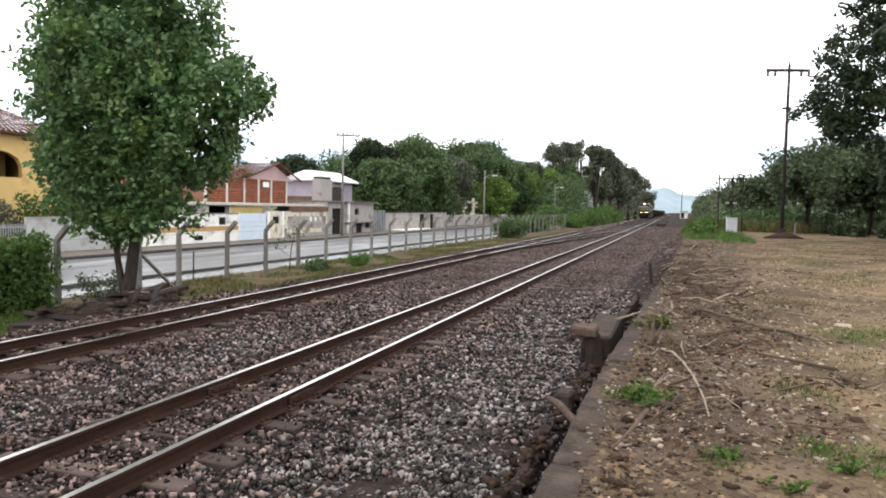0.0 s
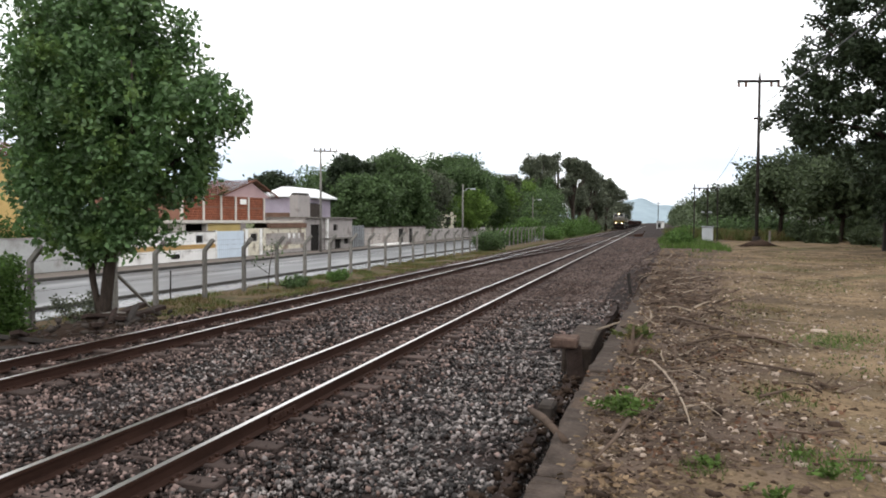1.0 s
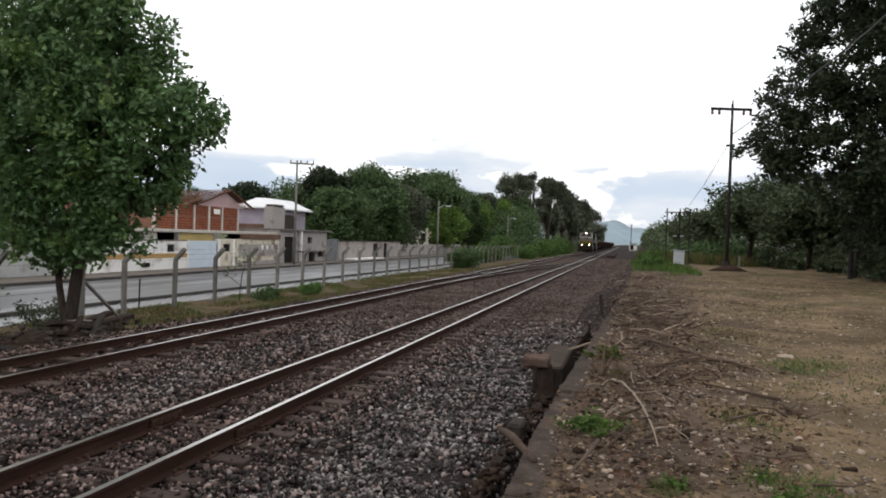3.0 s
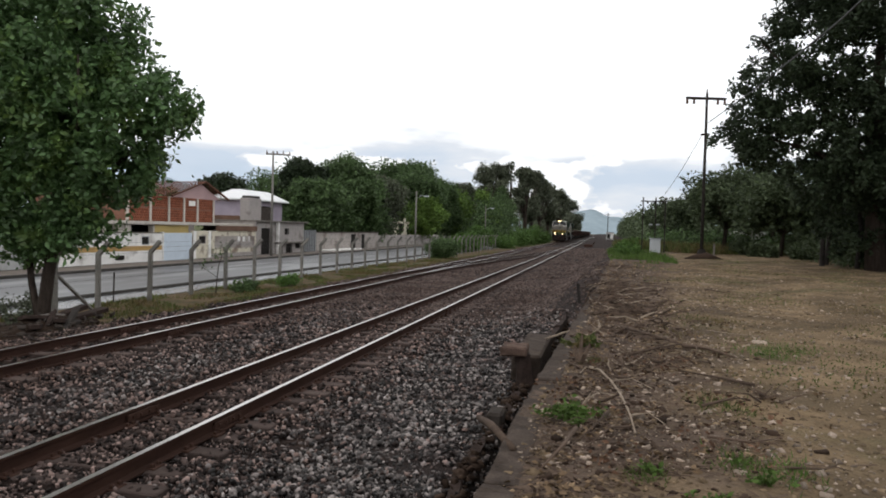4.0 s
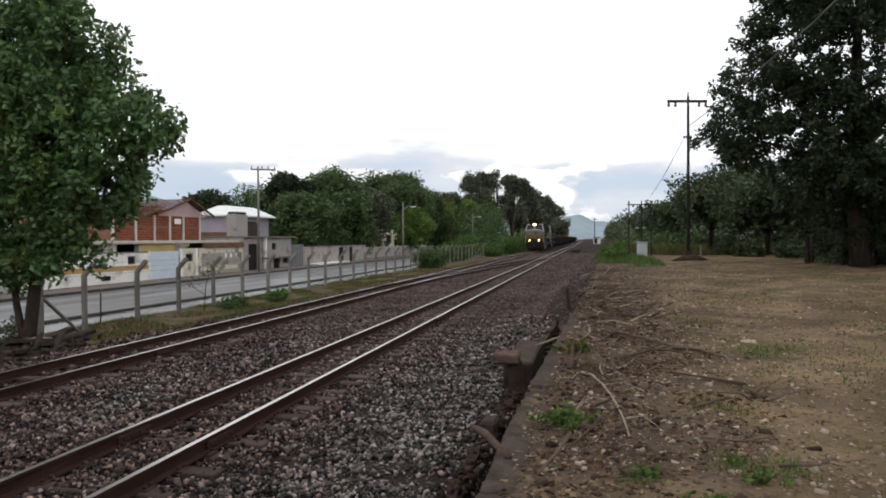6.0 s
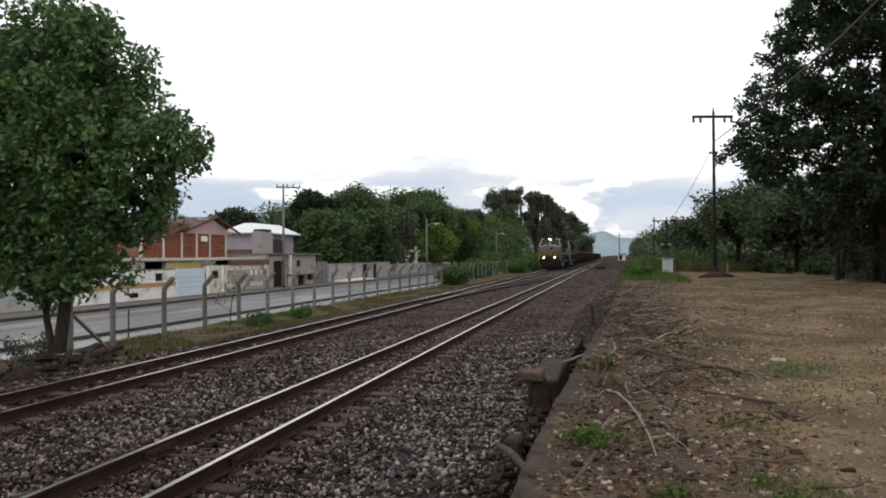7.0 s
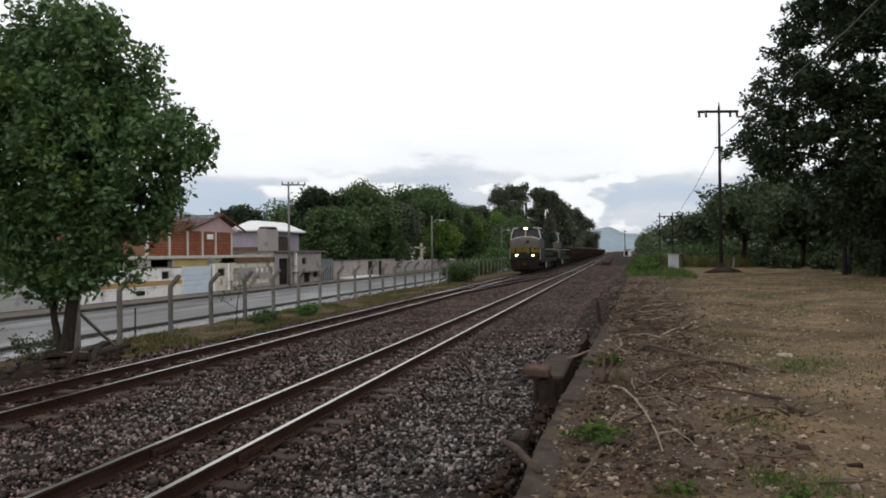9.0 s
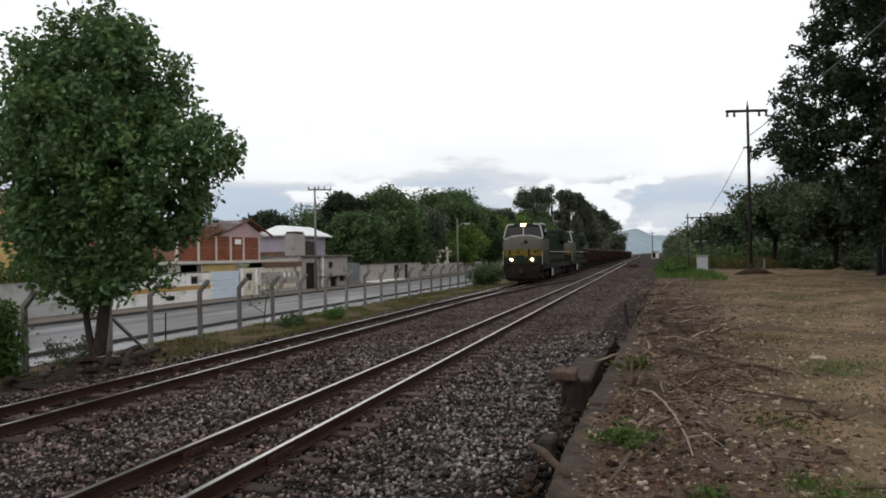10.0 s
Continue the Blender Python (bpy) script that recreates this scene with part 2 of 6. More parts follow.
    # on panels in openings and gaps, near black paints the unlit depth
    dark=mat("dark_interior", (0.02, 0.018, 0.016), 0.9, var=0.2, bump=0),
    glass=mat("dark_window_glass", (0.02, 0.02, 0.021), 0.12, spec=0.3, var=0.05, bump=0),
    insul=mat("porcelain", (0.12, 0.07, 0.05), 0.3, var=0.1, bump=0),
    cabinet=mat("white_cabinet_paint", (0.45, 0.47, 0.48), 0.5, var=0.08, scale=2, fine=30),
    locoyellow=mat("loco_yellow", (0.13, 0.095, 0.022), 0.85, spec=0.02, var=0.2, scale=1.2, fine=12, bump=0.05, stain=(0.05, 0.042, 0.026), stain_scale=2.2),
    locogrey=mat("loco_grey", (0.105, 0.097, 0.084), 0.85, spec=0.02, var=0.15, scale=1.2, fine=12, bump=0.05, stain=(0.055, 0.05, 0.042), stain_scale=1.2),
    locogreen=mat("loco_green", (0.019, 0.026, 0.02), 0.85, spec=0.02, var=0.2, scale=1, fine=10, bump=0.05, stain=(0.02, 0.022, 0.019), stain_scale=1),
    locoside=mat("loco_grimy_side", (0.05, 0.055, 0.045), 0.85, spec=0.02, var=0.3, scale=1.5, fine=14, bump=0.05, stain=(0.022, 0.026, 0.022), stain_scale=1.6),
    locodust=mat("loco_dusty_pilot", (0.018, 0.013, 0.011), 0.85, var=0.35, scale=3, fine=20),
    locodark=mat("loco_underframe", (0.013, 0.0105, 0.009), 0.75, 0.2, var=0.3, scale=3, fine=20),
    locowhite=mat("loco_white_trim", (0.45, 0.44, 0.41), 0.5, var=0.1, scale=3, fine=20, bump=0),
    wagon=mat("ore_wagon_rust", (0.036, 0.02, 0.0165), 0.85, var=0.3, scale=1.5, fine=15, bump=0.2, each=0.15),
    ore=mat("iron_ore", (0.055, 0.028, 0.023), 0.95, var=0.3, scale=4, fine=20),
    lamp=mat("headlight_glow", (1, 0.9, 0.7), 0.3, var=0, bump=0, emit=((1.0, 0.6, 0.27), 38.0)),
    carwhite=mat("white_car_paint", (0.7, 0.7, 0.72), 0.25, spec=0.5, var=0.03, bump=0),
    tyre=mat("tyre_rubber", (0.02, 0.02, 0.02), 0.85, var=0.2),
    leafbright=mat("leaf_bright", (0.1, 0.16, 0.034), 0.6, spec=0.2, var=0.3, scale=0.5, fine=4, bump=0, each=0.4, island=True, trans=0.35),
    mudboard=mat("mouldy_dark_board", (0.036, 0.025, 0.021), 0.9, var=0.4, scale=5, fine=40, bump=0.6),
    lipstone=mat("worn_edge_stone", (0.058, 0.044, 0.036), 0.92, var=0.4, scale=5, fine=45, bump=1.0, dist=0.02, stain=(0.045, 0.034, 0.027), stain_at=(0.44, 0.58), stain_scale=3.5),
    capwood=mat("damp_grey_timber", (0.085, 0.056, 0.044), 0.92, var=0.4, scale=7, fine=50, bump=0.8, dist=0.01, stain=(0.04, 0.028, 0.022), stain_scale=4),
    rotten=mat("rotten_wood", (0.055, 0.036, 0.026), 0.95, var=0.35, scale=8, fine=60, bump=0.5, each=0.7, island=True),
    redlitter=mat("red_dead_leaves", (0.1, 0.056, 0.036), 0.9, var=0.3, bump=0, each=0.6, island=True),
    leafdusk=mat("leaf_dusky", (0.062, 0.082, 0.04), 0.6, spec=0.2, var=0.3, scale=0.4, fine=5, bump=0, each=0.45, island=True, trans=0.25),
    # near black, the shade down in the drain put into the colour
    drainshade=mat("drain_shade", (0.016, 0.012, 0.01), 0.9, var=0.3),
    # haze of the distance is painted into this pale blue base colour
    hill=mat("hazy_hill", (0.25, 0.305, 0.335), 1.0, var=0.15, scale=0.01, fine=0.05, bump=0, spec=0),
    clod=mat("dark_clod", (0.038, 0.025, 0.018), 0.97, var=0.35, scale=8, fine=60, bump=0.6, each=0.5, island=True),
    crumb=mat("soil_crumb", (0.15, 0.108, 0.068), 0.97, var=0.3, scale=1.5, fine=40, bump=0.5, each=0.55, island=True),
    weed=mat("weed_leaf", (0.075, 0.12, 0.03), 0.6, var=0.25, scale=3, fine=20, bump=0, each=0.35, island=True, trans=0.3),
)


# ---- builders ----
def finish(me, mats, smooth=False):
    for m in mats if isinstance(mats, (list, tuple)) else [mats]:
        me.materials.append(m)
    if smooth:
        me.polygons.foreach_set("use_smooth", [True] * len(me.polygons))
    return me


def thing(name, at, label, category, group="", kind=""):
    ob = new(name)
    ob.location = at
    ob.empty_display_size = 0.2
    return tagged(ob, label, category, group, kind)


def base_of(parent):
    p, s = parent, Vector((0, 0, 0))
    while p is not None:
        s += p.location
        p = p.parent
    return s


def part(name, bm, material, parent, label="", smooth=False):
    """One mesh under a thing; the bmesh is in world metres where the thing stands."""
    bmesh.ops.translate(bm, verts=bm.verts, vec=-base_of(parent))
    me = bpy.data.meshes.new(name)
    bm.to_mesh(me)
    bm.free()
    ob = new(name, finish(me, material, smooth))
    ob.parent = parent
    return tagged(ob, label)


def lone(name, bm, material, at, label, category, group="", kind="", smooth=False):
    """A thing of one mesh."""
    bmesh.ops.translate(bm, verts=bm.verts, vec=-Vector(at))
    me = bpy.data.meshes.new(name)
    bm.to_mesh(me)
    bm.free()
    ob = new(name, finish(me, material, smooth))
    ob.location = at
    return tagged(ob, label, category, group, kind)


def soup(name, verts, faces, material, at=(0, 0, 0), parent=None, smooth=False):
    """A mesh from numpy arrays of equal-sided faces."""
    verts, faces = np.asarray(verts, dtype=np.float32), np.asarray(faces, dtype=np.int32)
    me = bpy.data.meshes.new(name)
    k = faces.shape[1]
    me.vertices.add(len(verts))
    me.vertices.foreach_set("co", verts.ravel())
    me.loops.add(faces.size)
    me.loops.foreach_set("vertex_index", faces.ravel())
    me.polygons.add(len(faces))
    me.polygons.foreach_set("loop_start", np.arange(0, faces.size, k, dtype=np.int32))
    me.polygons.foreach_set("loop_total", np.full(len(faces), k, dtype=np.int32))
    me.update(calc_edges=True)
    me.validate()
    ob = new(name, finish(me, material, smooth))
    ob.location = at
    ob.parent = parent
    return ob


def box(bm, x0, x1, y0, y1, z0, z1, bevel=0.0, mi=0):
    before = set(bm.faces)
    vs = [bm.verts.new((x, y, z)) for z in (z0, z1) for x, y in ((x0, y0), (x1, y0), (x1, y1), (x0, y1))]
    fs = [bm.faces.new([vs[i] for i in q]) for q in ((3, 2, 1, 0), (4, 5, 6, 7), (0, 1, 5, 4), (1, 2, 6, 5), (2, 3, 7, 6), (3, 0, 4, 7))]
    if bevel:
        es = list({e for f in fs for e in f.edges})
        bmesh.ops.bevel(bm, geom=es, offset=bevel, segments=1, affect="EDGES", profile=0.5)
    for f in bm.faces:
        if f not in before:
            f.material_index = mi
    return bm


def boxes(*rows, bevel=0.0):
    bm = bmesh.new()
    for r in rows:
        box(bm, *r, bevel=bevel)
    return bm


def prism(bm, outline, axis, a, b, mi=0):
    """An outline of (u, v) drawn out along an axis from a to b: axis 'y' takes (x, z), 'x' takes (y, z), 'z' takes (x, y)."""
    def at(u, v, w):
        return {"y": (u, w, v), "x": (w, u, v), "z": (u, v, w)}[axis]
    lo, hi = [bm.verts.new(at(u, v, a)) for u, v in outline], [bm.verts.new(at(u, v, b)) for u, v in outline]
    n = len(outline)
    fs = [bm.faces.new(lo), bm.faces.new(hi[::-1])]
    for i in range(n):
        fs.append(bm.faces.new((lo[i], hi[i], hi[(i + 1) % n], lo[(i + 1) % n])))
    for f in fs:
        f.material_index = mi
    bmesh.ops.recalc_face_normals(bm, faces=fs)
    return bm


def tube(bm, pts, radii, sides=7):
    pts = [Vector(p) for p in pts]
    if not isinstance(radii, (list, tuple)):
        radii = [radii] * len(pts)
    rings = []
    for i, p in enumerate(pts):
        d = (pts[min(i + 1, len(pts) - 1)] - pts[max(i - 1, 0)]).normalized()
        u = d.cross(Vector((0.31, 0.9, 0.3))).normalized()
        v = d.cross(u)
        rings.append([bm.verts.new(p + radii[i] * (math.cos(a) * u + math.sin(a) * v)) for a in (2 * math.pi * k / sides for k in range(sides))])
    for r0, r1 in zip(rings, rings[1:]):
        for k in range(sides):
            bm.faces.new((r0[k], r0[(k + 1) % sides], r1[(k + 1) % sides], r1[k]))
    bm.faces.new(rings[0][::-1])
    bm.faces.new(rings[-1])
    return bm


def tubes(*runs, sides=6):
    bm = bmesh.new()
    for pts, r in runs:
        tube(bm, pts, r, sides)
    return bm


def smooth_step(a, b, x):
    t = np.clip((x - a) / (b - a), 0, 1)
    return t * t * (3 - 2 * t)


RNG = np.random.default_rng(7)


def leaves(centres, spread, per, size, rng, flat=0.75, droop=0.0):
    """Folded leaves in clumps round the centres: vertices and triangles."""
    n = len(centres) * per
    c = np.repeat(centres, per, axis=0) + np.clip(rng.normal(0, 1, (n, 3)), -1.5, 1.5) * np.asarray(spread)
    d = rng.normal(0, 1, (n, 3))
    d[:, 2] = d[:, 2] * flat - droop
    d /= np.linalg.norm(d, axis=1)[:, None]
    s = np.cross(d, rng.normal(0, 1, (n, 3)))
    s /= np.linalg.norm(s, axis=1)[:, None] + 1e-6
    up = np.cross(d, s)
    ln = (size * rng.uniform(0.6, 1.35, n))[:, None]
    w = ln * 0.27
    tip, mid = c + d * ln, c + d * ln * 0.45
    v = np.stack([c, mid + s * w + up * w * 0.35, tip, mid - s * w + up * w * 0.35], 1).reshape(-1, 3)
    i = np.arange(n)[:, None] * 4
    f = np.concatenate([i + [[0, 1, 2]], i + [[0, 2, 3]]], 1).reshape(-1, 3)
    return v, f


def crown_points(blobs, count, rng, rough=0.25, inner=0.55):
    """Clump centres in the outer part of a set of ellipsoids (centre, radii), uneven by noise."""
    vol = np.array([b[1][0] * b[1][1] * b[1][2] for b in blobs]) ** 0.67
    pick = rng.choice(len(blobs), count, p=vol / vol.sum())
    out = np.empty((count, 3))
    for k in range(count):
        c, r = blobs[pick[k]]
        d = rng.normal(0, 1, 3)
        d /= np.linalg.norm(d)
        q = (inner + (1 - inner) * rng.random() ** 0.6) * (1 + rough * 2 * noise.noise(Vector(d * 2.3) + Vector(c)))
        out[k] = np.array(c) + d * np.array(r) * q
    return out


def tree(name, label, trunk, limbs, blobs, clumps, per, leaf, spread, leafmat, group="", seed=1, category="tree", inner=0.55, droop=0.15):
    """trunk and limbs: runs of (points, radii) in world metres; the crown is leaves in clumps."""
    rng = np.random.default_rng(seed)
    at = Vector(trunk[0][0][0])
    t = thing(name, at, label, category, group)
    bm = bmesh.new()
    for pts, r in trunk:
        tube(bm, pts, r, 9)
    part("trunk", bm, M["bark"], t, smooth=True)
    for pts, r in limbs:
        part("limb", tubes((pts, r), sides=6), M["bark"], t, smooth=True)
    v, f = leaves(crown_points(blobs, clumps, rng, inner=inner), spread, per, leaf, rng, droop=droop)
    soup("crown", v - np.array(at), f, leafmat, parent=t)
    return t


def stones(name, pos, size, rng, material, squash=0.75, parent=None):
    """Small broken stones, joined, at the places given."""
    n = len(pos)
    cube = np.array([[x, y, z] for x in (-1, 1) for y in (-1, 1) for z in (-1, 1)], dtype=float)
    faces = np.array([[0, 1, 3], [0, 3, 2], [4, 6, 7], [4, 7, 5], [0, 4, 5], [0, 5, 1], [2, 3, 7], [2, 7, 6], [0, 2, 6], [0, 6, 4], [1, 5, 7], [1, 7, 3]])
    v = np.repeat(cube[None], n, 0) * rng.uniform(0.55, 1.0, (n, 8, 3)) * rng.uniform(0.32, 1.6, (n, 1, 3))
    a = rng.normal(0, 1, (n, 4))
    a /= np.linalg.norm(a, axis=1)[:, None]
    w, x, y, z = a.T
    R = np.stack([np.stack([1 - 2 * (y * y + z * z), 2 * (x * y - z * w), 2 * (x * z + y * w)], -1),
                  np.stack([2 * (x * y + z * w), 1 - 2 * (x * x + z * z), 2 * (y * z - x * w)], -1),
                  np.stack([2 * (x * z - y * w), 2 * (y * z + x * w), 1 - 2 * (x * x + y * y)], -1)], 1)
    v = np.einsum("nij,nkj->nki", R, v) * (np.broadcast_to(size, n) * rng.uniform(0.6, 1.35, n))[:, None, None]
    v[:, :, 2] *= squash
    v += np.asarray(pos)[:, None, :]
    f = faces[None] + (np.arange(n) * 8)[:, None, None]
    return soup(name, v.reshape(-1, 3), f.reshape(-1, 3), material, parent=parent)


# ---- ground ----
C_NEAR, C_FAR = -4.62, -8.86          # centre lines of the two tracks; rail tops at z = 0
PLAT = 0.55


def edge(y):
    """The old platform's edge, which leaves the line slowly."""
    return -0.64 + 0.033 * (np.clip(y, 6.0, 400.0) - 6.0)


def trench_wall(y):
    return edge(y) - 0.5


def ground_z(x, y):
    """Height of the ground sheet."""
    x, y = np.asarray(x, dtype=float), np.asarray(y, dtype=float)
    e = edge(y)
    plat = PLAT + 0.25 * smooth_step(18, 46, y) - 0.35 * smooth_step(90, 160, y)
    plat = plat + 0.025 * np.sin(1.7 * x + 0.6 * y) * np.sin(0.9 * y - 0.5 * x) * smooth_step(0.1, 0.8, x - e)
    plat = plat + 0.009 * np.sin(7.1 * x + 2.9 * y) * np.sin(5.3 * y - 2.2 * x) * smooth_step(0.1, 0.4, x - e)
    plat = plat + 0.05 * np.sin(0.35 * x + 1.0) * np.sin(0.23 * y) + 0.5 * smooth_step(9, 40, x)
    fade = smooth_step(18, 26, y)
    bal = -0.22 + 0.10 * smooth_step(-2.6, -1.3, x - e) * (1 - fade) - 0.05 * smooth_step(-3.4, -2.7, x) * (1 - smooth_step(-2.2, -1.2, x))
    rise = fade * smooth_step(-2.2, 0.0, x - e)
    bal = bal * (1 - rise) + plat * rise
    left = -0.22 - 0.68 * smooth_step(-10.7, -13.6, x) - 0.2 * smooth_step(-17.6, -18.2, x)
    z = np.where(x < -10.5, left, bal)
    trench = (x > e - 0.43) & (x < e - 0.005) & (y < 17.5) & (y > -8)
    z = np.where(trench, -0.2, z)
    z = np.where(x >= e - 0.001, plat, z)
    return z


def build_ground():
    us = [-3000, -900, -300, -120, -60, -40, -33, -30, -25, -20]
    us += list(np.arange(-19, -10.4, 0.5)) + list(np.arange(-10.25, -1.2, 0.25)) + [-1.2, -1.0, -0.8, -0.6, -0.44, -0.42, -0.3, -0.15, -0.012, 0.0]
    us += list(np.arange(0.12, 3, 0.15)) + list(np.arange(3, 10, 0.4)) + [10.5, 12, 14, 17, 20, 25, 32, 45, 70, 120, 300, 900, 3000]
    ys = [-3000, -800, -200, -60, -20, -10, -5, -2] + list(np.arange(0, 24, 0.25)) + list(np.arange(24, 60, 1.0)) + list(np.arange(60, 200, 7)) + [210, 260, 330, 420, 600, 1000, 1800, 3000]
    us, ys = np.array(us), np.array(ys)
    Y, U = np.meshgrid(ys, us, indexing="ij")
    wgt = np.where(U >= -1.2, 1.0, smooth_step(-4.0, -1.2, U))
    X = U + edge(Y) * wgt
    # the columns just beside the step follow the edge exactly
    Z = ground_z(X, Y)
    Z = np.where((U == -0.42) & (Y < 17.5) & (Y > -8), -0.2, Z)
    n = len(us)
    idx = np.arange(len(ys) * n).reshape(len(ys), n)
    f = np.stack([idx[:-1, :-1], idx[:-1, 1:], idx[1:, 1:], idx[1:, :-1]], -1).reshape(-1, 4)
    ob = soup("ground", np.stack([X, Y, Z], -1).reshape(-1, 3), f, [M["dirt"], M["bed"], M["verge"], M["far"], M["drainshade"]])
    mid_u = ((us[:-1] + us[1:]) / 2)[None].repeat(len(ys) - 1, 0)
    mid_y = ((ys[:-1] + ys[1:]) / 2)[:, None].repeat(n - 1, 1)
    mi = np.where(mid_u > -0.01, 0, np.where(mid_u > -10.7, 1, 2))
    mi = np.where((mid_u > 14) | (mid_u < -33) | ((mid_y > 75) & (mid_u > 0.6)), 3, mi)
    # the drain floor takes the near-black colour that paints its shade
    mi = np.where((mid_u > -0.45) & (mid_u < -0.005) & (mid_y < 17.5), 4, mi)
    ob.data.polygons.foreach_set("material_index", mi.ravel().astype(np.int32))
    tagged(ob, "bare brown dirt, grey railway ballast and grassy verge", "ground", kind="structure")


build_ground()


def strip(name, x0, x1, z0, z1, material, label, category, y0=-60, y1=600, bevel=0.0):
    bm = box(bmesh.new(), x0, x1, y0, y1, z0, z1, bevel)
    return lone(name, bm, material, (x0, 0, z0), label, category, kind="structure")


strip("road", -29.6, -20.2, -1.2, -1.0, M["road"], "wet grey asphalt road with sky sheen", "road")
strip("road_shoulder", -20.0, -18.2, -1.2, -0.985, M["shoulder"], "pale wet concrete shoulder of the road", "road")
strip("kerb", -20.2, -20.0, -1.2, -0.86, M["kerb"], "low dark concrete kerb along the road", "kerb", bevel=0.02)
strip("pavement", -32.9, -29.8, -1.2, -0.85, M["paving"], "worn grey cement pavement before the houses", "pavement")
strip("kerb", -29.8, -29.6, -1.2, -0.84, M["kerb"], "dark stained kerb of the pavement", "kerb", bevel=0.02)

# the platform's old concrete lip, in worn lengths
lip = thing("platform_edge", (edge(6), 6, 0), "worn broken concrete edge of an old platform", "platform edge", kind="structure")
y, k = -3.0, 0
while y < 19:
    ln = 1.5 + 0.5 * math.sin(k * 2.7)
    e0, e1 = float(edge(y)), float(edge(y + ln))
    top = max(float(ground_z(e0 + 0.3, y)), float(ground_z(e1 + 0.3, y + ln))) + 0.004 + 0.01 * math.sin(k * 1.9)
    bm = bmesh.new()
    w = 0.2 + 0.03 * math.sin(k * 3.1)
    prism(bm, [(e0 - 0.035, y), (e0 + w, y), (e1 + w, y + ln - 0.015), (e1 - 0.035, y + ln - 0.015)], "z", -0.7, top)
    es = [e for e in bm.edges if all(v.co.z > top - 0.001 for v in e.verts)]
    bmesh.ops.bevel(bm, geom=es, offset=0.03, segments=2, affect="EDGES", profile=0.6)
    bmesh.ops.subdivide_edges(bm, edges=[e for e in bm.edges if e.calc_length() > 0.8], cuts=14)
    for v in bm.verts:
        v.co += 0.022 * noise.noise_vector(v.co * 4.3) + 0.012 * noise.noise_vector(v.co * 11)
    part("edge_stone", bm, M["lipstone"], lip)
    y += ln
    k += 1


# ---- tracks ----
RAIL = [(-0.065, -0.17), (0.065, -0.17), (0.065, -0.155), (0.012, -0.135), (0.01, -0.045), (0.036, -0.03), (0.036, -0.004), (0.03, 0.0),
        (-0.03, 0.0), (-0.036, -0.004), (-0.036, -0.03), (-0.01, -0.045), (-0.012, -0.135), (-0.065, -0.155)]


def rail_run(pts, head):
    """A rail along (x, y) points; the head's upper face is worn bright."""
    bm = bmesh.new()
    rings = [[bm.verts.new((px + u, py, v)) for u, v in RAIL] for px, py in pts]
    n = len(RAIL)
    for r0, r1 in zip(rings, rings[1:]):
        for i in range(n):
            f = bm.faces.new((r0[i], r0[(i + 1) % n], r1[(i + 1) % n], r1[i]))
            f.material_index = 1 if i in (7,) else 0
    bm.faces.new(rings[0])
    bm.faces.new(rings[-1][::-1])
    bmesh.ops.recalc_face_normals(bm, faces=bm.faces)
    return bm


def sleeper_mesh(seed):
    bm = box(bmesh.new(), -1.0, 1.0, -0.11, 0.11, -0.33, -0.172, 0.012)
    bmesh.ops.subdivide_edges(bm, edges=[e for e in bm.edges if e.calc_length() > 1], cuts=7)
    for v in bm.verts:
        v.co += 0.012 * noise.noise_vector(v.co * 4 + Vector((seed * 7, 0, 0)))
    me = bpy.data.meshes.new("sleeper")
    bm.to_mesh(me)
    bm.free()
    return finish(me, M["sleeper"])


SLEEPERS = [sleeper_mesh(s) for s in range(5)]
bm = box(bmesh.new(), -0.13, 0.13, -0.09, 0.09, -0.172, -0.148, 0.006)
for sx in (-1, 1):
    for sy in (-0.05, 0.05):
        box(bm, sx * 0.085 - 0.018, sx * 0.085 + 0.018, sy - 0.018, sy + 0.018, -0.15, -0.115, 0.005)
PLATE = bpy.data.meshes.new("tie_plate")
bm.to_mesh(PLATE)
bm.free()
finish(PLATE, M["iron"])


def track(centre, head, label, far_joint):
    t = thing("railway_track", (centre, 0, -0.17), label, "railway track", "two railway tracks", "structure")
    for s in (-0.535, 0.535):
        part("rail", rail_run([(centre + s, yy) for yy in (-12, 0, 20, 60, 150, 500)], head), [M["rail"], head], t, "rusty rail with a worn bright head", )
    rng = np.random.default_rng(int(-centre * 10))
    for k in range(210):
        yy = -3.0 + 0.56 * k
        ob = new("sleeper", SLEEPERS[k % 5])
        ob.parent = t
        ob.location = (rng.normal(0, 0.03), yy + rng.normal(0, 0.02), 0.184 + rng.normal(0, 0.006))
        ob.rotation_euler = (0, 0, rng.normal(0, 0.015))
        if yy < 34:
            for s in (-0.535, 0.535):
                p = new("tie_plate", PLATE)
                p.parent = t
                p.location = (s, yy, 0.172)
    for s in (-0.535, 0.535):
        for yy in far_joint:
            bm = boxes((centre + s - 0.045, centre + s - 0.014, yy - 0.3, yy + 0.3, -0.13, -0.045), (centre + s + 0.014, centre + s + 0.045, yy - 0.3, yy + 0.3, -0.13, -0.045), bevel=0.006)
            for q in (-0.22, -0.08, 0.08, 0.22):
                box(bm, centre + s - 0.065, centre + s + 0.065, yy + q - 0.014, yy + q + 0.014, -0.1, -0.072)
            part("fishplate", bm, M["iron"], t)
    return t


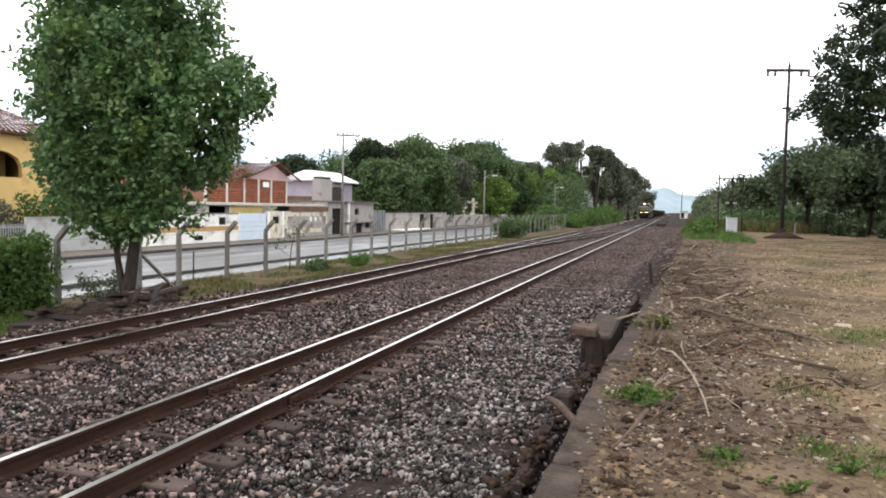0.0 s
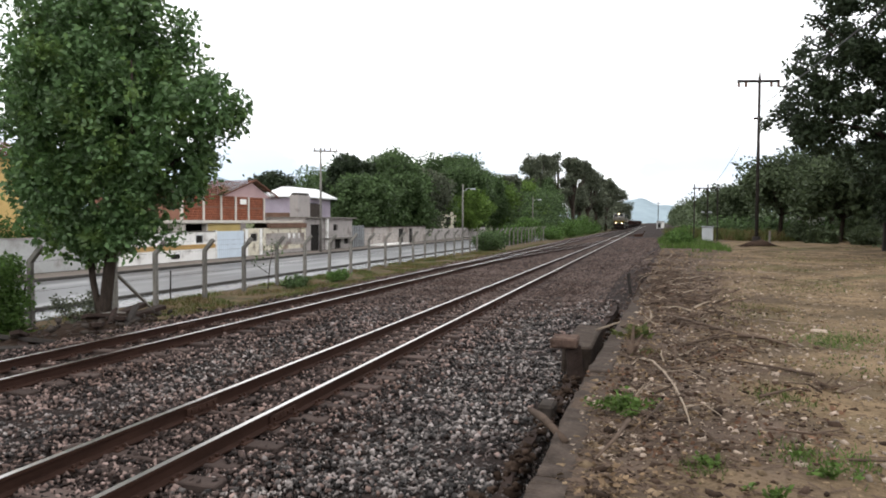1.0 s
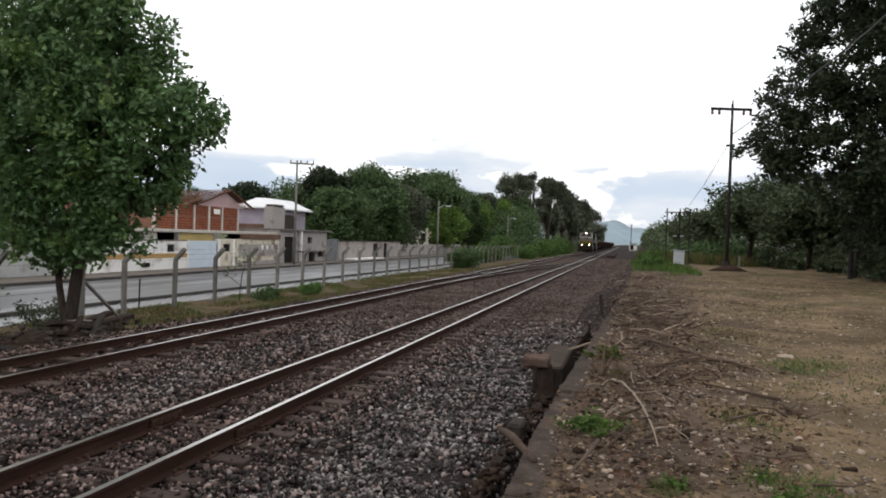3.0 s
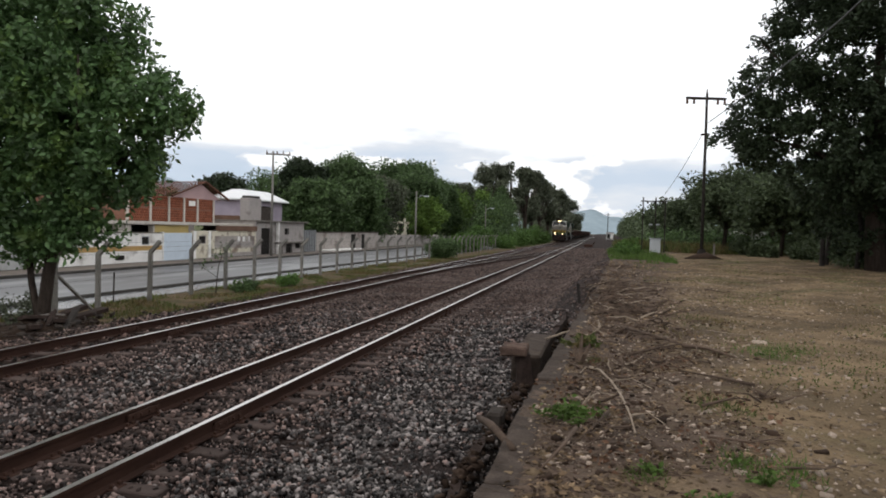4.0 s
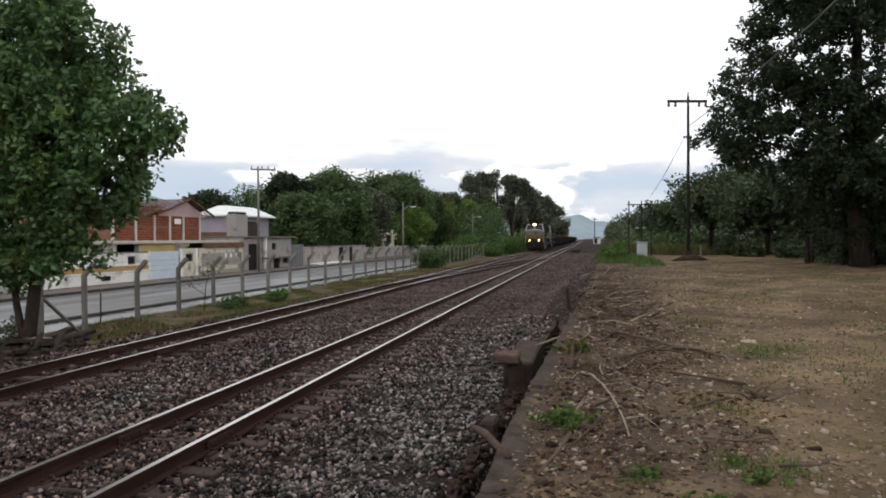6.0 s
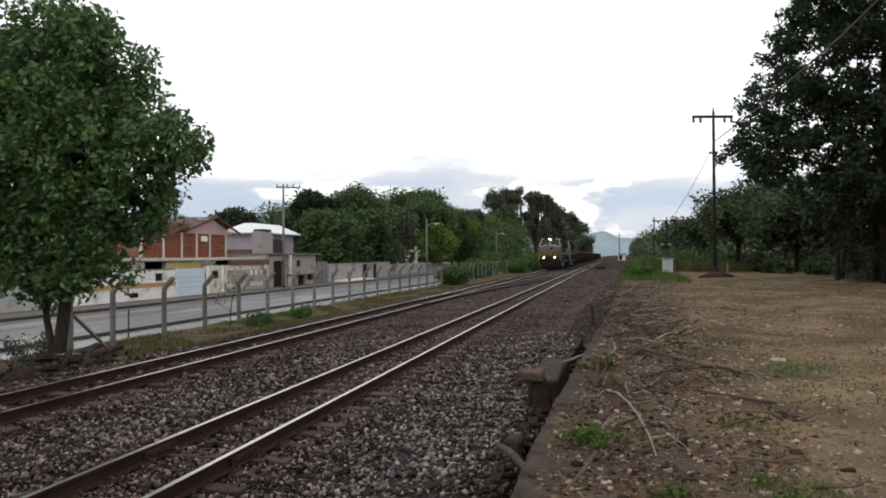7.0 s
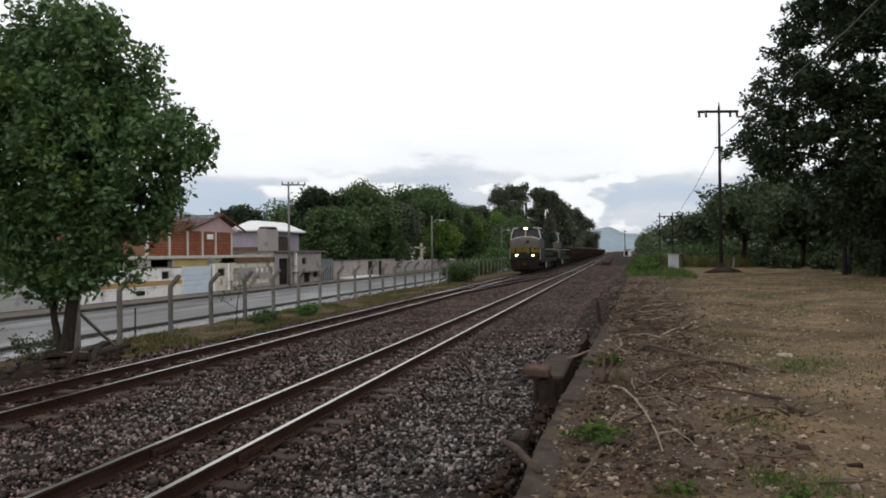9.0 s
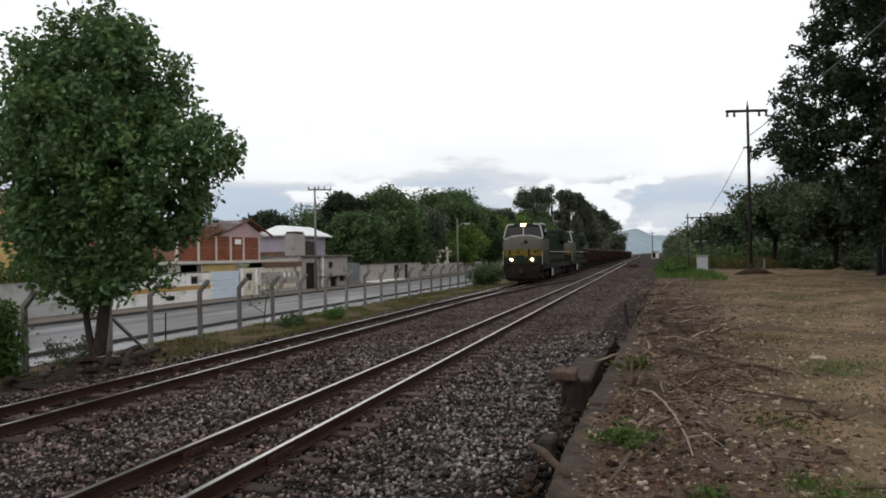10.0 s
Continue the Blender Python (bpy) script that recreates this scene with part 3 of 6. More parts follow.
track(C_NEAR, M["railtop"], "near track, rusty rails with polished heads on dark sleepers", (7.4, 19.4, 31.4))
track(C_FAR, M["railtop"], "second track, rusty rails on dark sleepers", (13.0, 25.0))
cross = thing("railway_crossover", (-6.7, 57, -0.17), "rusty crossover rails joining the two tracks", "railway track", kind="structure")
for s in (-0.535, 0.535):
    pts = []
    for q in np.linspace(0, 1, 15):
        u = q * q * (3 - 2 * q)
        pts.append((C_FAR + s + (C_NEAR - C_FAR) * u, 31 + 62 * q))
    part("rail", rail_run(pts, M["dulltop"]), [M["rail"], M["dulltop"]], cross)
pm = thing("point_machine", (-2.1, 122, -0.2), "rusty point machine and levers beside the line", "point machine")
part("box", boxes((-2.9, -1.5, 121.6, 122.5, -0.3, 0.2), bevel=0.05), M["iron"], pm)
part("lever", tubes(([(-1.6, 122, 0.0), (-1.2, 121.6, 0.7)], 0.06)), M["iron"], pm)
part("rod", tubes(([(-4.0, 122, -0.1), (-2.8, 122, -0.05)], 0.05)), M["iron"], pm)


# ---- ballast stones ----
def ballast():
    rng = np.random.default_rng(3)
    sets = []
    # stretch of the line (y), stones per square metre, size
    for y0, y1, den, size in ((-6, 2.5, 60, 0.045), (2.5, 7.0, 1050, 0.0185), (7.0, 12.0, 680, 0.021), (12, 20, 330, 0.0255), (20, 34, 120, 0.033), (34, 60, 44, 0.04), (60, 110, 12, 0.055)):
        x0, x1 = (-10.9, -0.4 if y1 < 21 else 1.3)
        if 0 < y1 <= 7 and y0 > 0:
            x0 = -8.0
        n = int((y1 - y0) * (x1 - x0) * den)
        p = np.stack([rng.uniform(x0, x1, n), rng.uniform(y0, y1, n)], 1)
        x, yy = p.T
        e = edge(yy)
        keep = (x < e - 0.5) | ((x < e - 0.06) & (rng.random(n) < 0.85)) | ((yy > 18) & (x < e))
        # the dusty cess beyond the slab is nearly bare
        keep &= ~((yy > 19) & (x > e - 1.1) & (rng.random(n) < 0.75))
        for c in (C_NEAR, C_FAR):
            for s in (-0.535, 0.535):
                keep &= np.abs(x - c - s) > 0.07
        k = np.round((yy + 3.0) / 0.56)
        on = np.abs(yy + 3.0 - 0.56 * k) < 0.11
        for c in (C_NEAR, C_FAR):
            d = np.abs(x - c)
            keep &= ~(on & (d < 0.98) & (rng.random(n) < np.where(d < 0.47, 0.62, 0.93)))
        x, yy, on = x[keep], yy[keep], on[keep]
        z = ground_z(x, yy)
        for c in (C_NEAR, C_FAR):
            d = np.abs(x - c)
            z = np.where(d < 1.2, -0.218, z)
            z = np.where(on & (d < 0.98), -0.155, z)
        # the second track's bed has sunk between its rails
        z = np.where((np.abs(x - C_FAR) < 0.5) & ~on, -0.3, z)
        z = z + 0.05 * np.array([noise.noise(Vector((a * 1.1, b * 1.1, 0))) for a, b in zip(x, yy)]) * (np.abs(x - C_NEAR) > 1.3)
        z = z + rng.uniform(-0.025, 0.045, len(x)) * np.where(on, 0.2, 1.0)
        sets.append((np.stack([x, yy, z], 1), np.full(len(x), size)))
    pos, size = np.concatenate([s[0] for s in sets]), np.concatenate([s[1] for s in sets])
    # cleaner grey stone on the shoulder, rust-dusted stone along the rails
    dx = pos[:, 0] - C_NEAR + 0.35 * rng.normal(0, 1, len(pos))
    clean = ((dx > 1.35) | ((dx < -1.6) & (dx > -2.4))) & (rng.random(len(pos)) < 0.85 - 0.75 * smooth_step(14, 34, pos[:, 1]))
    far = pos[:, 1] > 19 + rng.uniform(-3, 3, len(pos))
    for pick, m, lab in ((far, "farstone", "fine dusty brown ballast far along the line"), (~clean & ~far, "stone", "broken stone ballast under reddish brown dust"), (clean & ~far, "greystone", "clean grey broken stone ballast on the shoulder")):
        ob = stones("ballast", pos[pick], size[pick], rng, M[m], squash=0.95)
        tagged(ob, lab, "ballast", kind="stuff")


ballast()


# ---- fence and left verge ----
FX, FZ = -16.8, -0.9


def fence_post(y, base_z=FZ, lean=0.0):
    x = FX
    prof = [(0, base_z - 0.2), (0, 0.95), (0.34, 1.38)]
    bm = bmesh.new()
    h = 0.074
    rings = []
    for i, (dx, z) in enumerate(prof):
        tilt = 0.0 if i == 0 else (0.35 if i == 1 else 0.65)
        c = Vector((x + dx + lean * (z - base_z), y + 0.25 * dx, z))
        ux, uz = math.cos(tilt), -math.sin(tilt)
        rings.append([bm.verts.new(c + Vector((a * h * ux, b * h, a * h * uz))) for a, b in ((-1, -1), (1, -1), (1, 1), (-1, 1))])
    for r0, r1 in zip(rings, rings[1:]):
        for k in range(4):
            bm.faces.new((r0[k], r0[(k + 1) % 4], r1[(k + 1) % 4], r1[k]))
    bm.faces.new(rings[0][::-1])
    bm.faces.new(rings[-1])
    bmesh.ops.bevel(bm, geom=[e for e in bm.edges], offset=0.012, segments=1, affect="EDGES")
    return bm


fence = thing("fence", (FX, 30, FZ), "concrete post fence with bent tops and thin wires beside the road", "fence")
rngf = random.Random(4)
POSTS = [16.3, 19.6] + [21.62 + 2.85 * k for k in range(34)]
for yy in POSTS:
    part("post", fence_post(yy + rngf.uniform(-0.03, 0.03), lean=rngf.uniform(-0.012, 0.012)), M["post"], fence)
bm = tubes(([(FX + 0.02, 19.66, 0.35), (FX + 0.05, 21.3, -0.95)], 0.06), sides=4)
part("brace", bm, M["post"], fence, "slanting concrete brace")
for z in (-0.45, 0.1, 0.6, 0.95, 1.15, 1.35):
    dx = 0.07 if z < 1 else 0.34 * (z - 0.95) / 0.43 + 0.05
    part("wire", tubes(([(FX + dx, 16.3, z), (FX + dx, 45, z), (FX + dx, POSTS[-1], z)], 0.004), sides=3), M["wire"], fence)

# hedge that hides the fence's end
rngh = np.random.default_rng(5)
hedge = thing("hedge", (-16.3, 14.0, -0.9), "dense green creeper hedge grown over the fence", "hedge")
hp = np.stack([rngh.uniform(-17.1, -16.2, 900), rngh.uniform(10.5, 15.75, 900), rngh.uniform(-0.95, 0.98, 900)], 1)
hp[:, 2] += 0.07 * np.sin(hp[:, 1] * 3) * (hp[:, 2] > 0.3)
v, f = leaves(hp, 0.12, 26, 0.13, rngh)
soup("foliage", v - np.array(hedge.location), f, M["leaflight"], parent=hedge)
part("stem", tubes(*[([(-16.6 + rngh.normal(0, 0.2), yy, -1), (-16.5, yy + 0.2, 0.3)], 0.03) for yy in np.arange(10.8, 16, 0.6)]), M["bark"], hedge)


def bush(name, at, r, n, leaf, material, label, seed, per=30):
    rng = np.random.default_rng(seed)
    t = thing(name, at, label, "bush")
    part("stem", tubes(*[([at, (at[0] + r[0] * 0.5 * math.cos(a), at[1] + r[1] * 0.5 * math.sin(a), at[2] + r[2])], [0.03, 0.01]) for a in (0.3, 1.7, 3.0, 4.4, 5.5)]), M["bark"], t)
    c = crown_points([((at[0], at[1], at[2] + r[2] * 0.95), r)], n, rng, inner=0.35)
    c[:, 2] = np.maximum(c[:, 2], at[2] + 0.05)
    v, f = leaves(c, 0.1 * max(r), per, leaf, rng)
    soup("foliage", v - np.array(at), f, material, parent=t)
    return t


bush("bush", (-15.9, 17.0, -0.9), (0.7, 1.0, 0.5), 34, 0.1, M["leafolive"], "sparse grey-green shrub under the fence", 11)
bush("bush", (-16.2, 73.0, -0.9), (1.7, 2.2, 1.1), 160, 0.22, M["leafmid"], "rounded dark green bush at the fence", 12)
bush("bush", (-15.6, 29.6, -0.85), (0.4, 1.0, 0.2), 36, 0.12, M["leafmid"], "low green bush by the track", 13)
bush("bush", (-15.2, 33.5, -0.85), (0.5, 1.0, 0.25), 40, 0.12, M["leaflight"], "low pale green weeds by the track", 14)
for k, (yy, xx, s) in enumerate(((88, -19, 1.8), (98, -18.8, 2.0), (109, -18.4, 2.3), (122, -16.5, 2.6), (138, -15, 2.8), (156, -14.6, 3.0), (178, -14.5, 3.2))):
    bush("bush", (xx, yy, -1.0), (s * 0.8, s * 1.5, s * (0.45 + 0.15 * (k % 3))), 130, 0.3, M["leaflight"], "leafy green roadside bush", 20 + k, per=28)

stake = thing("marker_stake", (-17.7, 23.6, -0.9), "thin dark marker stake on the verge", "stake")
part("rod", tubes(([(-17.7, 23.6, -1.0), (-17.68, 23.6, 0.2)], 0.028), sides=6), M["darkwood"], stake)
# a thin sapling inside the fence
sap = thing("sapling", (-16.1, 28.1, -0.9), "thin sapling with a few leaves before the fence", "sapling")
part("trunk", tubes(([(-16.1, 28.1, -0.9), (-16.05, 28.2, 0.2), (-15.9, 28.4, 1.1)], [0.025, 0.02, 0.01]), ([(-16.07, 28.15, -0.2), (-16.5, 27.6, 0.3)], 0.01)), M["bark"], sap)
v, f = leaves(np.array([(-15.9, 28.4, 1.05), (-16.1, 28.1, 0.8), (-16.4, 27.7, 0.35), (-15.8, 28.6, 0.7)]), 0.16, 22, 0.13, np.random.default_rng(8))
soup("foliage", v - np.array(sap.location), f, M["leafmid"], parent=sap)


def grass_field(name, label, x0, x1, y0, y1, count, height, seed, material, patch=0.5, least=-0.02):
    rng = np.random.default_rng(seed)
    x, y = rng.uniform(x0, x1, count * 3), rng.uniform(y0, y1, count * 3)
    ok = np.array([noise.noise(Vector((a * patch, b * patch, seed))) for a, b in zip(x, y)]) > least + rng.normal(0, 0.08, count * 3)
    x, y = x[ok][:count], y[ok][:count]
    z = ground_z(x, y)
    n = len(x)
    a = rng.uniform(0, 2 * np.pi, n)
    h = height * rng.uniform(0.4, 1.3, n)
    w = 0.012 + 0.03 * h
    lean = rng.normal(0, 0.35, (n, 2)) * h[:, None]
    p = np.stack([x, y, z], 1)
    d = np.stack([np.cos(a) * w, np.sin(a) * w, 0 * a], 1)
    v = np.stack([p - d, p + d, p + np.stack([lean[:, 0], lean[:, 1], h], 1)], 1).reshape(-1, 3)
    ob = soup(name, v, np.arange(n * 3).reshape(-1, 3), material)
    return tagged(ob, label, "grass", kind="stuff")


grass_field("verge_grass", "patchy dry and green grass along the verge", -18.1, -10.5, 14, 75, 36000, 0.13, 2, M["grass"])
grass_field("hedge_grass", "bright green grass below the hedge", -16.0, -13.6, 9, 15.5, 5000, 0.12, 9, M["weed"], 0.2)

# heap of old sleepers and rubble at the tree's foot
heap = thing("sleeper_heap", (-12.7, 13.6, -0.7), "untidy heap of black rotten planks, earth and rubble", "timber heap")
bm = bmesh.new()
bmesh.ops.create_icosphere(bm, subdivisions=4, radius=1.0, matrix=Matrix.LocRotScale(Vector((-12.75, 13.7, -0.66)), None, Vector((0.85, 2.5, 0.36))))
for v in bm.verts:
    v.co += 0.13 * noise.noise_vector(v.co * 2.2) + 0.05 * noise.noise_vector(v.co * 7)
    v.co.z += 0.14 * smooth_step(13.6, 15.2, v.co.y)
part("earth", bm, M["clod"], heap)
rngp = random.Random(31)
for k in range(22):
    y, x = rngp.uniform(11.4, 15.3), rngp.gauss(-12.6, 0.35)
    a, ln, w = rngp.choice((0.25, 0.5, 1.1, 1.5, 2.4)) + rngp.uniform(-0.2, 0.2), rngp.uniform(0.4, 1.1), rngp.uniform(0.06, 0.13)
    top = -0.42 + 0.2 * float(smooth_step(12.5, 15, y)) - 0.28 * abs(x + 12.7) + rngp.uniform(-0.05, 0.1)
    bm = boxes((-ln, ln, -w, w, -w * 0.45, w * 0.45), bevel=0.012)
    bmesh.ops.transform(bm, verts=bm.verts, matrix=Matrix.Translation((x, y, top)) @ Matrix.Rotation(a + 1.0, 4, "Z") @ Matrix.Rotation(rngp.gauss(0, 0.12), 4, "Y") @ Matrix.Rotation(rngp.gauss(0, 0.3), 4, "X"))
    part("plank", bm, M["mudboard" if k % 4 else "darkwood"], heap)
bm = boxes((-13.1, -12.6, 14.7, 15.15, -0.3, -0.17), bevel=0.05)
part("slab", bm, M["concrete"], heap, "pale broken piece of concrete")
rngs = np.random.default_rng(6)
st = stones("rubble", np.stack([rngs.normal(-12.6, 0.5, 320), rngs.normal(14.2, 1.2, 320), rngs.uniform(-0.7, -0.2, 320)], 1) - np.array(heap.location), 0.05, rngs, M["darkconc"], parent=heap)
tagged(st, kind="stuff")

# ---- the large tree beside the track ----
TB = (-13.88, 15.7, -0.85)
tree("tree", "full broad-leaved green tree with a forked trunk",
     [([TB, (-13.8, 15.72, -0.1), (-13.7, 15.8, 1.0), (-13.5, 15.95, 2.6)], [0.25, 0.165, 0.15, 0.11]),
      ([(-13.86, 15.68, -0.6), (-14.02, 15.7, -0.05), (-14.2, 15.75, 0.5), (-14.36, 15.85, 1.1), (-14.45, 16.0, 2.6)], [0.12, 0.09, 0.085, 0.08, 0.06])],
     [([(-13.28, 16.0, 1.9), (-12.03, 16.2, 3.6), (-10.83, 16.2, 4.6)], [0.1, 0.07, 0.03]),
      ([(-13.23, 16.0, 2.4), (-13.33, 16.3, 5.0), (-13.43, 16.3, 7.6)], [0.07, 0.05, 0.02]),
      ([(-14.33, 16.0, 2.2), (-15.13, 16.0, 4.2), (-15.73, 16.0, 5.8)], [0.07, 0.05, 0.02]),
      ([(-13.28, 16.0, 2.8), (-12.43, 15.2, 4.5), (-12.13, 14.8, 6.0)], [0.08, 0.05, 0.02])],
     [((-14.18, 16.0, 7.0), (1.7, 1.6, 1.9)), ((-15.68, 16.1, 6.6), (1.1, 1.2, 1.5)), ((-15.88, 16.0, 4.9), (1.1, 1.2, 1.1)), ((-14.78, 15.7, 4.4), (1.5, 1.4, 1.4)),
      ((-12.98, 15.7, 4.6), (1.5, 1.4, 1.4)), ((-12.48, 16.0, 6.4), (1.2, 1.2, 1.3)), ((-11.28, 16.0, 5.0), (1.15, 1.1, 1.05)), ((-10.58, 16.1, 4.9), (0.7, 0.75, 0.75)),
      ((-11.68, 16.0, 3.5), (1.0, 1.0, 0.85)), ((-13.88, 15.7, 2.6), (1.4, 1.2, 1.0)), ((-15.28, 15.8, 2.8), (1.2, 1.1, 1.1)), ((-12.48, 15.8, 2.4), (0.8, 0.8, 0.8)),
      ((-14.7, 15.8, 1.6), (0.9, 0.7, 0.7)), ((-13.5, 15.5, 1.9), (0.9, 0.7, 0.7)), ((-12.9, 15.6, 1.7), (0.7, 0.6, 0.5)), ((-14.48, 16.1, 8.3), (0.9, 0.9, 0.7)), ((-13.28, 16.0, 7.9), (0.8, 0.8, 0.7)), ((-16.18, 15.9, 3.5), (0.6, 0.7, 0.7)),
      ((-13.9, 16.3, 5.4), (1.9, 1.2, 1.9)), ((-14.4, 15.6, 7.0), (1.0, 0.7, 1.0)), ((-16.4, 16.1, 7.3), (0.8, 0.8, 1.0)), ((-16.7, 16.0, 5.6), (0.8, 0.8, 0.9)), ((-14.9, 15.7, 6.2), (0.8, 0.7, 0.8)), ((-13.0, 15.9, 5.6), (1.0, 1.0, 1.0)), ((-13.1, 16.0, 3.6), (1.1, 1.0, 1.0))],
     1050, 52, 0.18, 0.2, M["leaf"], seed=21, inner=0.45, droop=0.45)

# ---- poles and lamps on the left ----
def utility_pole(x, y, z0, z1, arm, label, r=0.13, concrete=True):
    t = thing("utility_pole", (x, y, z0), label, "utility pole")
    m = M["post"] if concrete else M["darkwood"]
    part("pole", tubes(([(x, y, z0 - 0.3), (x, y, z1)], [r, r * 0.68]), sides=10), m, t, smooth=True)
    (ax0, ay0), (ax1, ay1) = arm
    za = z1 - 0.28
    d = Vector((ax1 - ax0, ay1 - ay0, 0)).normalized() * 0.06
    bm = bmesh.new()
    prism(bm, [(ax0 - d.y, ay0 + d.x), (ax1 - d.y, ay1 + d.x), (ax1 + d.y, ay1 - d.x), (ax0 + d.y, ay0 - d.x)], "z", za - 0.07, za + 0.07)
    part("crossarm", bm, m, t)
    return t, za


t, za = utility_pole(-30.4, 63.0, -0.85, 9.0, ((-31.0, 62.71), (-28.95, 63.7)), "slim concrete utility pole with a long crossarm")
for q in (0.04, 0.45, 0.7, 0.96):
    xx, yy = -31.0 + 2.05 * q, 62.71 + 0.99 * q
    part("insulator", tubes(([(xx, yy, za + 0.05), (xx, yy, za + 0.32)], [0.07, 0.04]), sides=6), M["insul"], t)


def street_lamp(x, y, z0, h, reach, label):
    t = thing("street_lamp", (x, y, z0), label, "street lamp", "street lamps along the road")
    part("pole", tubes(([(x, y, z0 - 0.2), (x, y, z0 + h)], [0.13, 0.08]), sides=8), M["post"], t, smooth=True)
    part("arm", tubes(([(x, y, z0 + h - 0.9), (x + reach * 0.6, y + 0.4, z0 + h - 0.5), (x + reach, y + 0.6, z0 + h - 0.55)], 0.035)), M["greymetal"], t)
    part("head", boxes((x + reach - 0.1, x + reach + 0.5, y + 0.45, y + 0.75, z0 + h - 0.66, z0 + h - 0.5), bevel=0.03), M["cabinet"], t)


street_lamp(-22.0, 84.4, -1.0, 7.6, 0.9, "concrete street lamp with a curved arm")
street_lamp(-20.5, 128, -1.0, 7.6, 0.9, "distant concrete street lamp")
street_lamp(-19.8, 176, -1.0, 7.6, 0.9, "distant concrete street lamp")


# ---- houses across the road ----
def wall_x(x0, x1, y0, y1, z0, z1, holes=()):
    """A wall that faces the line, from y0 to y1, with openings (y0, y1, z0, z1) cut through."""
    bm = bmesh.new()
    ys = sorted({y0, y1, *[h[0] for h in holes], *[h[1] for h in holes]})
    zs = sorted({z0, z1, *[h[2] for h in holes], *[h[3] for h in holes]})
    for a, b in zip(ys, ys[1:]):
        for c, d in zip(zs, zs[1:]):
            m = ((a + b) / 2, (c + d) / 2)
            if not any(h[0] < m[0] < h[1] and h[2] < m[1] < h[3] for h in holes):
                box(bm, x0, x1, a, b, c, d)
    bmesh.ops.remove_doubles(bm, verts=bm.verts, dist=0.0005)
    return bm


def fill_hole(parent, name, x, h, material, label="", frame_mat=None):
    a, b, c, d = h
    o = part(name, boxes((x - 0.06, x - 0.02, a, b, c, d)), material, parent, label)
    if frame_mat:
        w = 0.06
        part("frame", boxes((x - 0.02, x + 0.03, a, a + w, c, d), (x - 0.02, x + 0.03, b - w, b, c, d), (x - 0.02, x + 0.03, a + w, b - w, c, c + w), (x - 0.02, x + 0.03, a + w, b - w, d - w, d)), frame_mat, o)
    return o


def tiles(parent, corners, rows, cols, material, name="roof_tiles"):
    """Courses of curved tiles over a quad (eave a, eave b, ridge b, ridge a)."""
    a, b, c, d = [Vector(p) for p in corners]
    vs, fs = [], []
    nrm = (b - a).cross(d - a).normalized()
    if nrm.z < 0:
        nrm = -nrm
    for i in range(rows):
        for j in range(cols):
            for (u0, u1, lift) in ((0.02, 0.5, 0.0), (0.5, 0.98, 0.05)):
                p = []
                for s, tt, l in (((j + u0) / cols, i / rows, 0.05 + lift), ((j + u1) / cols, i / rows, 0.05 + lift), ((j + u1) / cols, (i + 1.08) / rows, lift), ((j + u0) / cols, (i + 1.08) / rows, lift)):
                    tt = min(tt, 1.0)
                    q = (a.lerp(b, s)).lerp(d.lerp(c, s), tt)
                    p.append(q + nrm * l)
                k = len(vs)
                vs += [tuple(x) for x in p]
                fs.append((k, k + 1, k + 2, k + 3))
    ob = soup(name, np.array(vs) - np.array(base_of(parent)), np.array(fs), material, parent=parent)
    return tagged(ob, kind="stuff")


WX = -32.6
# white street wall with a tan band and the pale gate
w = thing("street_wall", (WX, 44, -0.9), "white street wall with a tan band, weathered", "wall")
hole = (46.5, 47.4, 0.4, 1.02)
low = wall_x(WX - 0.2, WX, 36.5, 49.0, -0.9, 1.24, [hole])
part("wall", low, M["white"], w)
part("band", wall_x(WX + 0.003, WX + 0.03, 36.5, 48.95, 0.0, 0.33), M["tan"], w, "tan painted band")
part("coping", boxes((WX - 0.26, WX + 0.06, 36.5, 49.0, 1.243, 1.31), bevel=0.01), M["concrete"], w)
fill_hole(w, "window", WX - 0.05, hole, M["dark"], "small dark window", M["greymetal"])
part("hole_cover", boxes((WX + 0.004, WX + 0.04, 43.6, 44.5, -0.62, -0.3), bevel=0.05), M["dark"], w, "dark gap in the wall")
g = thing("gate", (WX, 51, -0.9), "pale blue-white sheet metal gate, closed", "gate")
part("post", boxes((WX - 0.2, WX + 0.05, 49.0, 49.15, -0.9, 1.35)), M["white"], g)
part("leaf", boxes((WX - 0.08, WX - 0.02, 49.15, 53.1, -0.86, 1.28)), M["bluegate"], g)
for k in range(14):
    yy = 49.25 + k * 0.28
    part("rib", boxes((WX - 0.02, WX, yy, yy + 0.05, -0.84, 1.26)), M["bluegate"], g)

# brick house over the shop
hs = thing("brick_house", (-35, 56, -0.9), "unplastered brick house with pale pillars and red tiled gable", "house")
part("lower_wall", wall_x(-33.6, -33.2, 40.5, 48.9, -0.85, 1.88, [(46.1, 48.7, 1.28, 1.84), (43.4, 44.6, 1.3, 1.84)]), M["palestone"], hs, "pale unpainted lower wall")
part("lower_wall", boxes((-33.6, -33.2, 48.903, 53.5, -0.85, 1.88)), M["palyellow"], hs, "faded yellow wall over the gate")
part("dark_room", boxes((-36.2, -36.0, 40.5, 53.5, -0.85, 1.88)), M["dark"], hs)
for yy in (40.6, 43.0, 45.4):
    part("pillar", boxes((-33.18, -33.02, yy - 0.11, yy + 0.11, -0.85, 1.88)), M["palestone"], hs)
part("slab", boxes((-44, -32.9, 40.0, 66.0, 1.9, 2.14), bevel=0.02), M["palestone"], hs, "pale concrete floor slab")
bx, bz0, bz1 = -35.0, 2.143, 4.2
